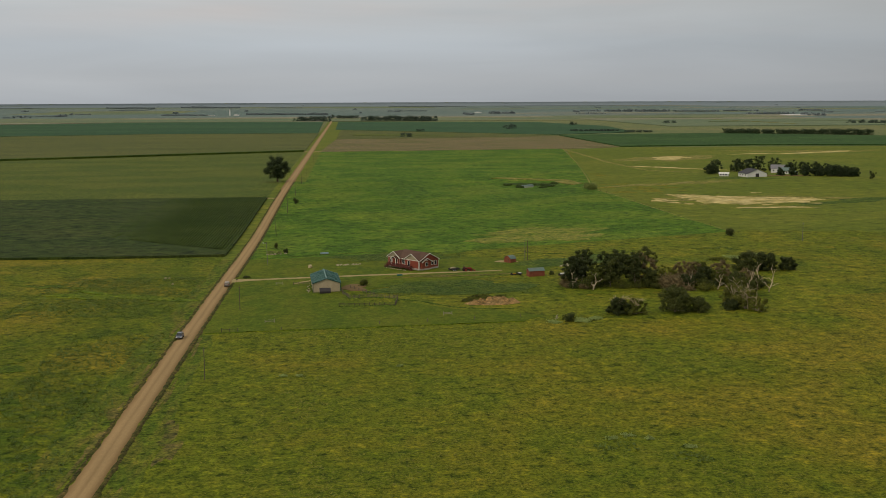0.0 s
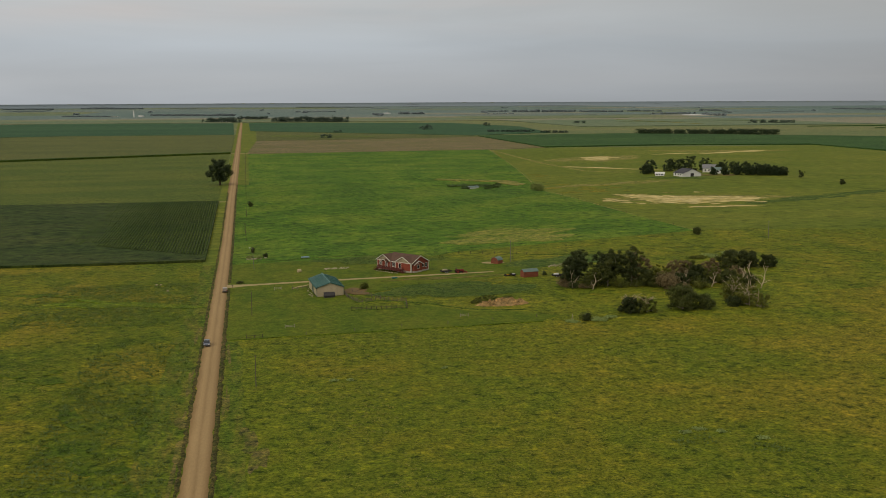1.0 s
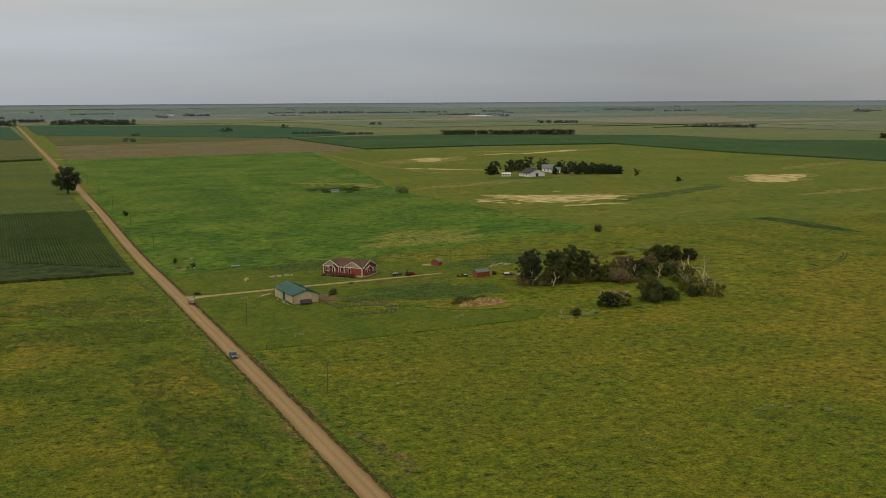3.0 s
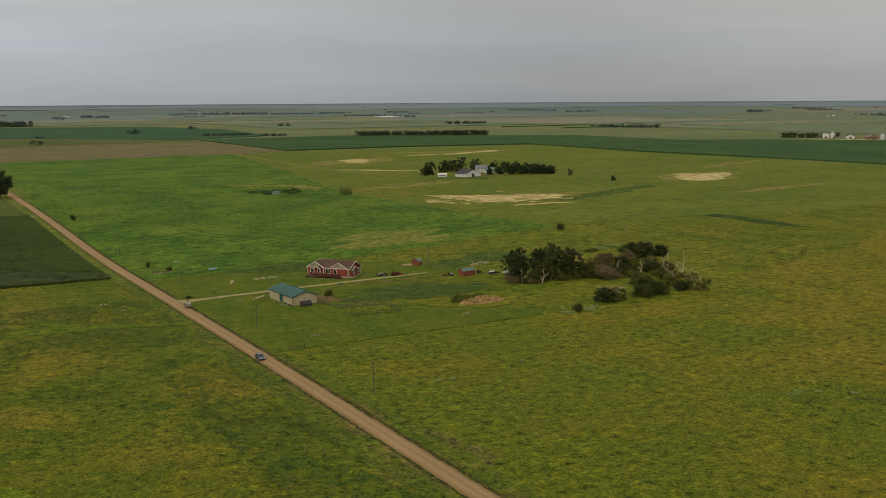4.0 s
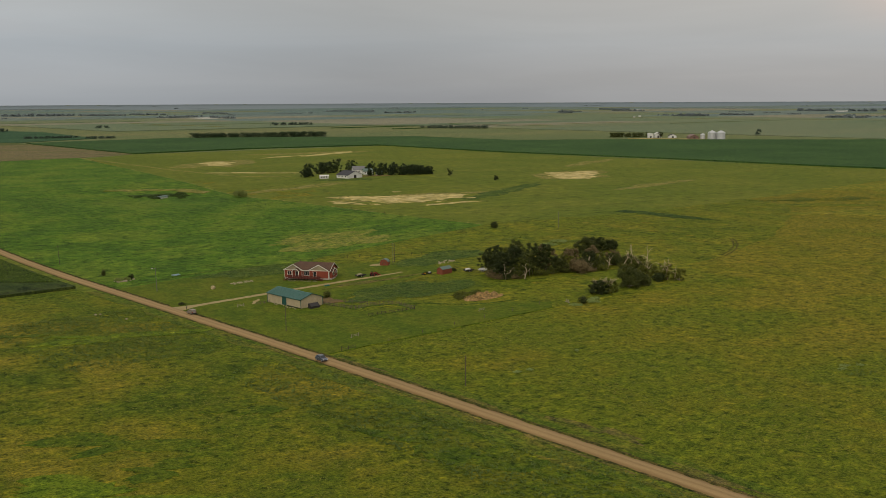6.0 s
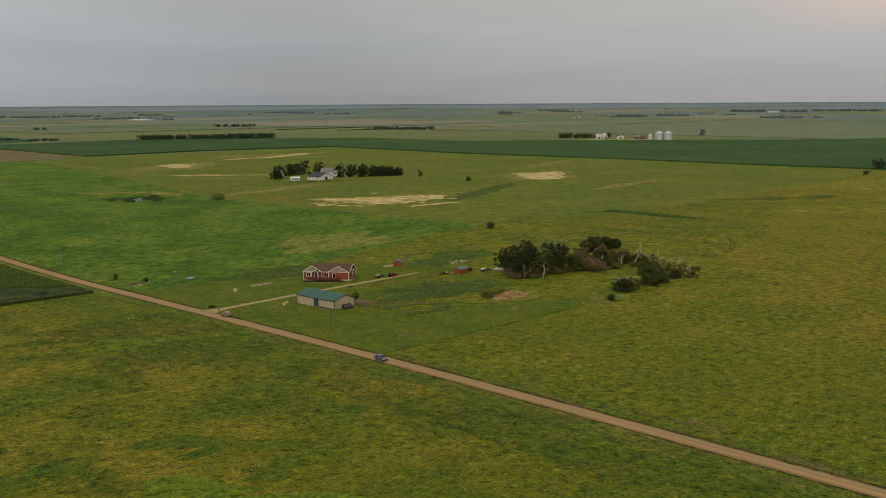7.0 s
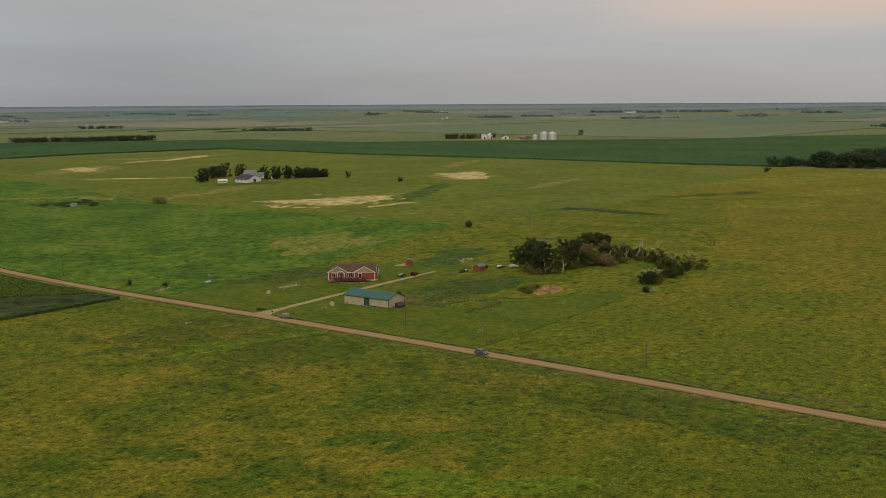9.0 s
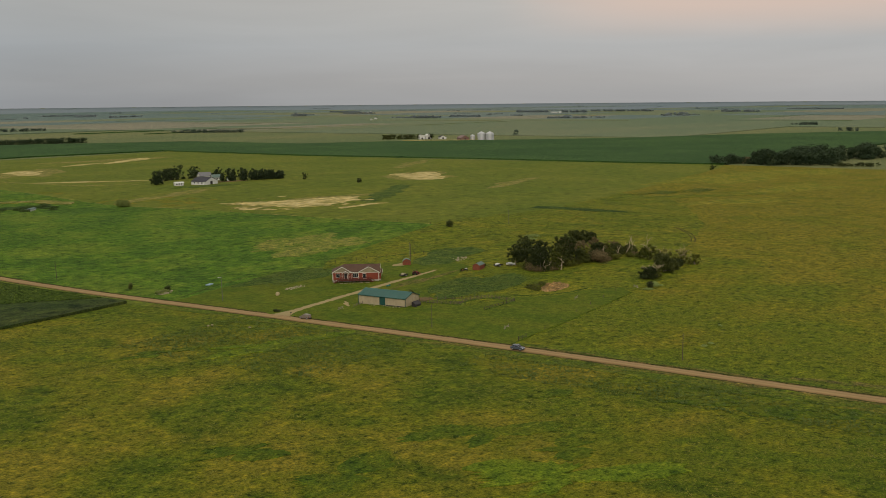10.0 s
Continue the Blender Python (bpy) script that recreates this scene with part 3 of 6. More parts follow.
def siding_material(name, base, pitch, vertical=False, rough=0.7):
    """Painted boards or ribbed sheet: shallow steps every pitch metres, with weathering."""
    m, nodes, links, bsdf = material(name)
    co = nodes.new("ShaderNodeTexCoord").outputs["Object"]
    a = noise_node(nodes, links, co, 0.5, 4, 0.6, (1, 1, 0.4))
    w = nodes.new("ShaderNodeTexWave")
    w.wave_profile, w.bands_direction = "SAW", "DIAGONAL" if vertical else "Z"
    w.inputs["Scale"].default_value = 0.314 / pitch
    links.new(co, w.inputs["Vector"])
    c = ramp_node(nodes, links, a, [(0.3, tint(base, 0.86)), (0.7, tint(base, 1.1))])
    c = mix_node(nodes, links, 1.0, c, ramp_node(nodes, links, w.outputs["Fac"], [(0.0, (0.7,) * 3), (0.15, (1,) * 3)]), "MULTIPLY")
    links.new(c, bsdf.inputs["Base Color"])
    bsdf.inputs["Roughness"].default_value, bsdf.inputs["Specular IOR Level"].default_value = rough, 0.25
    bump_node(nodes, links, w.outputs["Fac"], bsdf, 0.5, 0.03)
    return m


M_RED = siding_material("red_lap_siding", (0.225, 0.052, 0.028), 0.2)
M_BEIGE_SIDING = siding_material("beige_gable_siding", (0.285, 0.250, 0.160), 0.2)
M_CREAM_TRIM = plain_material("white_trim", (0.66, 0.63, 0.55), 0.6, 0.06)
M_SHINGLE = siding_material("brown_shingles", (0.098, 0.057, 0.038), 0.3, rough=0.9)
M_FOUND = plain_material("pale_concrete", (0.36, 0.33, 0.28), 0.9, 0.15, relief=0.02)
M_DECK = plain_material("red_stained_deck", (0.095, 0.026, 0.018), 0.8, 0.25, 2.0)
M_GLASS = plain_material("window_glass", (0.020, 0.024, 0.028), 0.08, 0.1, spec=0.6, relief=0)
M_TAN_METAL = siding_material("beige_ribbed_metal", (0.400, 0.335, 0.215), 0.3, True, 0.5)
M_GREEN_ROOF = plain_material("green_metal_roof", (0.030, 0.100, 0.080), 0.5, 0.12, 0.8, relief=0, spec=0.4)
M_GREEN = plain_material("green_metal_trim", (0.014, 0.070, 0.056), 0.5, 0.12)
# lifted above the roof green to paint the cap's sky reflection
M_GREEN_CAP = plain_material("sheen_green_metal", (0.070, 0.170, 0.140), 0.5, 0.12)
M_CHARCOAL = plain_material("charcoal_sheet", (0.030, 0.027, 0.026), 0.6, 0.2)
M_RUST = plain_material("rust_red_boards", (0.190, 0.058, 0.030), 0.85, 0.25)
M_GREY_ROOF = plain_material("grey_green_roof", (0.100, 0.150, 0.125), 0.6, 0.15)
M_WHITE = plain_material("white_painted_boards", (0.60, 0.60, 0.57), 0.7, 0.1)
M_DARK_ROOF = plain_material("dark_grey_shingles", (0.045, 0.045, 0.052), 0.9, 0.2)
M_TYRE = plain_material("black_rubber", (0.016, 0.015, 0.015), 0.9, 0.15)
M_TRACTOR_RED = plain_material("tractor_red", (0.200, 0.026, 0.018), 0.5, 0.2)
M_STEEL = plain_material("galvanised_steel", (0.52, 0.53, 0.54), 0.45, 0.1, metal=0.55)
M_FENCE = plain_material("weathered_grey_rails", (0.120, 0.100, 0.070), 0.9, 0.25)
M_DARKFENCE = plain_material("dark_wire_and_posts", (0.060, 0.052, 0.034), 0.9, 0.25)
M_STONE = plain_material("pale_fieldstone", (0.300, 0.262, 0.165), 0.9, 0.3)
M_DIRT = grass_material("orange_tan_dirt", (0.245, 0.158, 0.066), (0.330, 0.220, 0.100), (0.120, 0.082, 0.032), 4, 0.6, (1, 1, 1), 0.2, gritty=0.8, clump=1.4)
M_SOIL = gravel_material("bare_brown_soil", (0.150, 0.102, 0.044))


def window_unit(parent, x0, x1, z0, z1, y, panes=2, face="front"):
    """A white-framed window in a wall along x at y (front) or along y at x=y (side)."""
    def at(u0, u1, d0, d1, w0, w1):
        return box(u0, u1, y + d0, y + d1, w0, w1) if face == "front" else box(y - d1, y - d0, u0, u1, w0, w1)
    f = 0.13
    win = mesh_from("window", [at(x0 - f, x1 + f, -0.08, 0.02, z1, z1 + f), at(x0 - f, x1 + f, -0.08, 0.02, z0 - f, z0), at(x0 - f, x0, -0.08, 0.02, z0, z1), at(x1, x1 + f, -0.08, 0.02, z0, z1)],
                    M_CREAM_TRIM, parent, "white window frame")
    w = (x1 - x0) / panes
    for k in range(panes):
        mesh_from("pane", [at(x0 + k * w + 0.04, x0 + (k + 1) * w - 0.04, -0.03, 0.0, z0, z1)], M_GLASS, win, "dark glass pane")
    if panes > 1:
        mesh_from("mullion", [at(x0 + k * w - 0.04, x0 + k * w + 0.04, -0.06, 0.0, z0, z1) for k in range(1, panes)], M_CREAM_TRIM, win)


# ---- the red house ----
def red_house():
    L, W, E, R = 20.5, 10.2, 4.2, 7.0
    h = thing("house", 66.25, 445.6, -53.5, "red single-storey house with brown shingle roof, beige gables and white trim", "house", lift=0.25)
    mesh_from("foundation", [box(-0.02, L + 0.02, -0.02, W + 0.02, -1.2, 1.0)], M_FOUND, h, "pale concrete foundation")
    mesh_from("wall", [box(0, L, 0, 0.2, 1.0, E)], M_RED, h)
    mesh_from("wall", [box(0, L, W - 0.2, W, 1.0, E)], M_RED, h)
    mesh_from("wall", [box(0, 0.2, 0.2, W - 0.2, 1.0, E)], M_RED, h)
    mesh_from("wall", [prism([(L, 0.2, 1.0), (L, W - 0.2, 1.0), (L, W - 0.2, E), (L, 5.1, R - 0.25), (L, 0.2, E)], (-0.2, 0, 0))], M_RED, h)
    # main roof: hipped at one end, gabled at the other
    e, o, th = E - 0.12, 0.5, Vector((0, 0, 0.16))
    ridge0, ridge1 = (4.9, 5.1, R), (L + o, 5.1, R)
    roof = [prism([(-o, -o, e), (L + o, -o, e), ridge1, ridge0], th), prism([(L + o, W + o, e), (-o, W + o, e), ridge0, ridge1], th), prism([(-o, W + o, e), (-o, -o, e), ridge0], th)]
    mesh_from("roof", roof, M_SHINGLE, h, "brown shingle roof")
    # front gables
    for x0, x1, top, front in ((-0.3, 8.7, 6.7, -0.55), (11.0, 20.9, 6.7, -0.5)):
        m = (x0 + x1) / 2
        back = 4.9
        mesh_from("gable_roof", [prism([(x0, front - 0.4, e), (m, front - 0.4, top), (m, back, top), (x0, 0.4, e)], th), prism([(m, front - 0.4, top), (x1, front - 0.4, e), (x1, 0.4, e), (m, back, top)], th)], M_SHINGLE, h)
        mesh_from("gable_wall", [prism([(x0 + 0.5, front, E), (x1 - 0.5, front, E), (m, front, top - 0.22)], (0, 0.2, 0))], M_BEIGE_SIDING, h, "beige sided gable")
        mesh_from("bay_wall", [box(x0 + 0.5, x1 - 0.5, front, -0.0, 1.0, E)], M_RED, h)
        y = front - 0.45
        mesh_from("bargeboard", [beam((x0 - 0.05, y, e + 0.0), (m, y, top + 0.02), 0.1, 0.27), beam((m, y, top + 0.02), (x1 + 0.05, y, e + 0.0), 0.1, 0.27)], M_CREAM_TRIM, h, "white gable trim")
        mesh_from("frieze", [box(x0 + 0.4, x1 - 0.4, front - 0.06, front + 0.02, E - 0.12, E + 0.1)], M_CREAM_TRIM, h)
        mesh_from("bay_footing", [box(x0 + 0.5, x1 - 0.5, front - 0.02, 0.0, -1.2, 1.0)], M_FOUND, h)
    # side gable trim and the low bump-out beside it
    x = L + o + 0.05
    mesh_from("bargeboard", [beam((x, -o, e), (x, 5.1, R + 0.05), 0.1, 0.27), beam((x, 5.1, R + 0.05), (x, W + o, e), 0.1, 0.27)], M_CREAM_TRIM, h, "white gable trim")
    mesh_from("side_bay", [prism([(L, 0.6, 1.0), (L, 5.6, 1.0), (L, 5.6, 3.7), (L, 3.1, 5.0), (L, 0.6, 3.7)], (0.9, 0, 0))], M_RED, h)
    mesh_from("side_bay_roof", [prism([(L - 0.2, 0.2, 3.6), (L + 1.4, 0.2, 3.6), (L + 1.4, 3.1, 5.15), (L - 0.2, 3.1, 5.15)], th), prism([(L - 0.2, 3.1, 5.15), (L + 1.4, 3.1, 5.15), (L + 1.4, 6.0, 3.6), (L - 0.2, 6.0, 3.6)], th)], M_SHINGLE, h)
    mesh_from("bargeboard", [beam((L + 1.45, 0.15, 3.6), (L + 1.45, 3.1, 5.2), 0.1, 0.24), beam((L + 1.45, 3.1, 5.2), (L + 1.45, 6.05, 3.6), 0.1, 0.24)], M_CREAM_TRIM, h)
    mesh_from("bay_footing", [box(L, L + 0.88, 0.6, 5.6, -1.2, 1.0)], M_FOUND, h)
    for cx, cy in ((0.0, 0.0), (L, 0.0), (L, W), (11.5, -0.5), (20.4, -0.5), (0.2, -0.55), (8.2, -0.55)):
        mesh_from("corner_board", [box(cx - 0.08, cx + 0.08, cy - 0.08, cy + 0.08, 0.6, E)], M_CREAM_TRIM, h, "white corner board")
    mesh_from("gutter", [box(8.2, 11.5, -0.62, -0.5, e - 0.05, e + 0.14)], M_CREAM_TRIM, h)
    # windows and doors
    window_unit(h, 1.6, 3.2, 2.05, 3.65, -0.58)
    window_unit(h, 9.0, 11.2, 1.9, 3.75, -0.03, 3)
    window_unit(h, 13.4, 14.7, 1.5, 3.6, -0.53, 1)
    window_unit(h, 6.4, 7.4, 2.2, 3.6, L + 0.03, 1, "side")
    window_unit(h, 8.2, 9.3, 2.0, 3.6, L + 0.03, 1, "side")
    window_unit(h, 2.4, 3.6, 2.0, 3.4, L + 0.93, 1, "side")
    door = mesh_from("front_door", [box(5.2, 6.4, -0.62, -0.5, 1.4, 3.6)], M_CHARCOAL, h, "dark front door")
    mesh_from("door_frame", [box(5.0, 5.2, -0.66, -0.5, 1.4, 3.7), box(6.4, 6.6, -0.66, -0.5, 1.4, 3.7), box(5.0, 6.6, -0.66, -0.5, 3.7, 3.85)], M_CREAM_TRIM, door)
    # porch hood on posts over the door
    arch = [(4.1 + 1.7 * k / 8 * 2, -2.3, 3.75 + 1.15 * math.sin(math.pi * k / 16 * 2)) for k in range(9)]
    mesh_from("porch_roof", [prism([arch[k], arch[k + 1], tuple(Vector(arch[k + 1]) + Vector((0, 0, 0.16))), tuple(Vector(arch[k]) + Vector((0, 0, 0.16)))], (0, 1.9, 0)) for k in range(8)], M_SHINGLE, h)
    mesh_from("porch_trim", [beam(Vector(arch[k]) + Vector((0, -0.06, 0.04)), Vector(arch[k + 1]) + Vector((0, -0.06, 0.04)), 0.1, 0.24) for k in range(8)], M_CREAM_TRIM, h, "white arched porch trim")
    for px in (4.3, 7.3):
        mesh_from("porch_post", [box(px - 0.1, px + 0.1, -2.25, -2.05, 1.4, 3.85)], M_CREAM_TRIM, h, "white porch post")
    # deck with rails and steps
    d0, d1, y0 = 3.0, 16.4, -3.3
    deck = mesh_from("deck", [box(d0, d1, y0, -0.56, 1.25, 1.4), box(d0, d1, y0, y0 + 0.08, 0.95, 1.25)], M_DECK, h, "red-stained wooden deck")
    for k in range(10):
        x = d0 + 0.1 + (d1 - d0 - 0.2) * k / 9
        mesh_from("deck_post", [box(x - 0.07, x + 0.07, y0 - 0.02, y0 + 0.12, -1.0, 2.35)], M_DECK, deck)
    for z in (1.62, 2.25):
        mesh_from("rail", [box(d0, d1, y0, y0 + 0.07, z, z + 0.1)], M_DECK, deck)
    mesh_from("balusters", [box(d0 + 0.2 * k, d0 + 0.2 * k + 0.06, y0 + 0.01, y0 + 0.06, 1.4, 2.25) for k in range(1, 66)], M_DECK, deck)
    for x in (d0, d1 - 0.07):
        mesh_from("rail", [box(x, x + 0.07, y0 + 0.1, -0.6, 2.25, 2.35), box(x, x + 0.07, y0 + 0.1, -0.6, 1.7, 1.8)], M_DECK, deck)
    for side, x in ((-1, d0), (1, d1)):
        stairs = mesh_from("stairs", [box(min(x + side * 0.3 * k, x + side * 0.3 * (k + 1)), max(x + side * 0.3 * k, x + side * 0.3 * (k + 1)), y0 + 0.2, y0 + 1.6, 1.15 - 0.19 * k, 1.25 - 0.19 * k) for k in range(8)], M_DECK, deck, "red wooden steps")
        for yy in (y0 + 0.15, y0 + 1.6):
            mesh_from("stringer", [beam((x, yy, 1.2), (x + side * 2.4, yy, -0.3), 0.08, 0.3)], M_DECK, stairs)
            mesh_from("handrail", [beam((x, yy, 2.3), (x + side * 2.4, yy, 0.75), 0.08, 0.12)] + [box(x + side * q - 0.05, x + side * q + 0.05, yy - 0.05, yy + 0.05, 0.2 - 0.5 * (q > 1.5), 2.3 - 0.64 * q) for q in (0.8, 1.6, 2.35)], M_DECK, stairs)
    mesh_from("house_sign", [box(L + 0.9, L + 0.96, 2.6, 3.7, 4.05, 4.3)], M_CREAM_TRIM, h)
    # stone edging and clutter under the deck
    r = random.Random(3)
    for k in range(34):
        x, y = d0 + 14 * r.random() - 0.5, y0 - 0.6 - 0.7 * r.random()
        stone(h.matrix_world @ Vector((x, y, 0)), 0.16 + 0.16 * r.random(), r, "pale edging stone in front of the deck", "edging stones by the house")
    return h


def stone(p, size, r, label, group):
    bm = bmesh.new()
    bmesh.ops.create_icosphere(bm, subdivisions=1, radius=size)
    for v in bm.verts:
        v.co = Vector((v.co.x * r.uniform(0.8, 1.5), v.co.y * r.uniform(0.8, 1.3), v.co.z * r.uniform(0.5, 0.9)))
    me = bpy.data.meshes.new("stone")
    bm.to_mesh(me)
    bm.free()
    me.materials.append(M_STONE)
    ob = new("stone", me)
    ob.location = place(p.x, p.y, 0.1 + size * 0.25)
    return tagged(ob, label, "stone", group)


red_house()


# ---- the garage ----
def garage():
    W, L, E, R = 10.1, 21.8, 3.4, 5.15
    g = thing("garage", 35.7, 383.6, 4.0, "beige metal pole-barn garage with a green roof", "garage", lift=0.05)
    mesh_from("wall", [prism([(0, 0, -0.6), (W, 0, -0.6), (W, 0, E), (W / 2, 0, R - 0.1), (0, 0, E)], (0, 0.15, 0))], M_TAN_METAL, g)
    mesh_from("wall", [prism([(0, L, -0.6), (W, L, -0.6), (W, L, E), (W / 2, L, R - 0.1), (0, L, E)], (0, -0.15, 0))], M_TAN_METAL, g)
    mesh_from("wall", [box(0, 0.15, 0.15, L - 0.15, -0.6, E)], M_TAN_METAL, g)
    mesh_from("wall", [box(W - 0.15, W, 0.15, L - 0.15, -0.6, E)], M_TAN_METAL, g)
    for s in (0, 1):
        x0, x1 = (-0.4, W / 2) if s == 0 else (W + 0.4, W / 2)
        z0 = E - 0.12
        n = (Vector((x1, 0, R)) - Vector((x0, 0, z0))).normalized()
        roof = mesh_from("roof", [prism([(x0, -0.3, z0), (x0, L + 0.3, z0), (x1, L + 0.3, R), (x1, -0.3, R)], (0, 0, 0.06))], M_GREEN_ROOF, g, "green ribbed metal roof")
        mesh_from("ribs", [beam((x0, y, z0 + 0.08), (x1, y, R + 0.08), 0.05, 0.06) for y in [-0.25 + 0.6 * k for k in range(37)]], M_GREEN_ROOF, roof)
    mesh_from("ridge_cap", [prism([(W / 2 - 0.22, -0.32, R + 0.03), (W / 2, -0.32, R + 0.15), (W / 2 + 0.22, -0.32, R + 0.03)], (0, L + 0.64, 0))], M_GREEN_CAP, g, "green ridge cap with its sky sheen painted in")
    for x, y in ((0, 0), (W, 0), (0, L), (W, L)):
        mesh_from("corner_trim", [box(x - 0.08, x + 0.08, y - 0.08, y + 0.08, -0.6, E)], M_GREEN, g, "green corner trim")
    mesh_from("rake_trim", [beam((-0.4, -0.32, E - 0.1), (W / 2, -0.32, R + 0.02), 0.06, 0.22), beam((W / 2, -0.32, R + 0.02), (W + 0.4, -0.32, E - 0.1), 0.06, 0.22)], M_GREEN, g, "green roof trim")
    mesh_from("eave_trim", [box(-0.42, -0.36, -0.3, L + 0.3, E - 0.28, E - 0.08)], M_GREEN, g, "green roof trim")
    door = mesh_from("sliding_door", [box(-0.12, 0, 9.2, 11.9, 0.05, 3.05)], M_GREEN, g, "green sliding door")
    mesh_from("door_track", [box(-0.18, 0.0, 8.8, 14.6, 3.05, 3.2)], M_GREEN, door)
    mesh_from("base_trim", [box(-0.05, 0, 0.1, 9.1, -0.6, 0.25)], M_CHARCOAL, g)
    bin_ = thing("covered_trailer", 38.1, 382.3, 4.0, "charcoal slope-topped bin against the garage end wall", "bin", lift=-0.1)
    mesh_from("body", [prism([(0, 0, 0.1), (0, -1.9, 0.1), (0, -1.9, 0.9), (0, -0.5, 2.0), (0, 0, 2.0)], (4.0, 0, 0))], M_CHARCOAL, bin_)
    mesh_from("lid", [prism([(-0.06, -1.98, 0.92), (-0.06, -0.5, 2.04), (-0.06, -0.5, 2.12), (-0.06, -1.98, 1.0)], (4.12, 0, 0))], M_CHARCOAL, bin_)
    r = random.Random(9)
    for k in range(16):
        stone(Vector((34.0 + r.uniform(-0.8, 0.9), 384 + 20 * k / 16 + r.random(), 0)), 0.18 + 0.22 * r.random(), r, "brown stone and clutter along the garage wall", "clutter stones by the garage")


garage()


def gable_shed(name, x, y, turn, w, d, e, r, wall, roof, label, gambrel=False):
    s = thing(name, x, y, turn, label, "shed")
    profile = [(0, e), (w * 0.18, e + (r - e) * 0.68), (w / 2, r), (w * 0.82, e + (r - e) * 0.68), (w, e)] if gambrel else [(0, e), (w / 2, r), (w, e)]
    end = [(0, -0.3)] + profile + [(w, -0.3)]
    for yy, t in ((0, 0.08), (d, -0.08)):
        mesh_from("wall", [prism([(px, yy, pz) for px, pz in end], (0, t, 0))], wall, s)
    mesh_from("wall", [box(0, 0.08, 0.08, d - 0.08, -0.3, e)], wall, s)
    mesh_from("wall", [box(w - 0.08, w, 0.08, d - 0.08, -0.3, e)], wall, s)
    for (xa, za), (xb, zb) in zip(profile, profile[1:]):
        k = 0.12 if (xa, za) == profile[0] else 0
        q = 0.12 if (xb, zb) == profile[-1] else 0
        mesh_from("roof", [prism([(xa - k, -0.2, za - k * 0.6 + 0.02), (xb + q, -0.2, zb - q * 0.6 + 0.02), (xb + q, d + 0.2, zb - q * 0.6 + 0.02), (xa - k, d + 0.2, za - k * 0.6 + 0.02)], (0, 0, 0.07))], roof, s)
    mesh_from("door", [box(w * 0.32, w * 0.68, -0.06, 0.0, 0.0, e * 0.95)], wall, s)
    mesh_from("door_trim", [box(w * 0.32 - 0.1, w * 0.32, -0.08, 0, 0, e), box(w * 0.68, w * 0.68 + 0.1, -0.08, 0, 0, e), box(w * 0.32, w * 0.68, -0.08, 0, e * 0.95, e)], M_BARK, s)
    return s


gable_shed("shed", 116.2, 443.6, -52, 3.8, 3.4, 1.8, 3.1, M_RUST, M_GREY_ROOF, "rust-red gambrel garden shed with a green-grey roof", True)
gable_shed("shed", 126.4, 403.6, 100, 3.4, 6.4, 2.2, 3.2, M_RUST, M_GREY_ROOF, "rust-red board shed with a pale metal roof")


def wheel(parent, x, y, z, r, w, rim):
    """A wheel whose axle runs along y."""
    n = 14
    prof = [(-w / 2, r * 0.62), (-w / 2, r * 0.93), (-w * 0.34, r), (w * 0.34, r), (w / 2, r * 0.93), (w / 2, r * 0.62)]
    v = [(x + rr * math.cos(2 * math.pi * k / n), y + yy, z + rr * math.sin(2 * math.pi * k / n)) for yy, rr in prof for k in range(n)]
    f = [(i * n + k, i * n + (k + 1) % n, (i + 1) * n + (k + 1) % n, (i + 1) * n + k) for i in range(5) for k in range(n)]
    ob = mesh_from("wheel", [(v, f)], M_TYRE, parent)
    v = [(x + r * 0.62 * math.cos(2 * math.pi * k / n), y + yy, z + r * 0.62 * math.sin(2 * math.pi * k / n)) for yy in (-w * 0.4, w * 0.4) for k in range(n)]
    mesh_from("rim", [(v, [tuple(range(n)), tuple(range(2 * n - 1, n - 1, -1))] + [(k, (k + 1) % n, (k + 1) % n + n, k + n) for k in range(n)])], rim, ob)


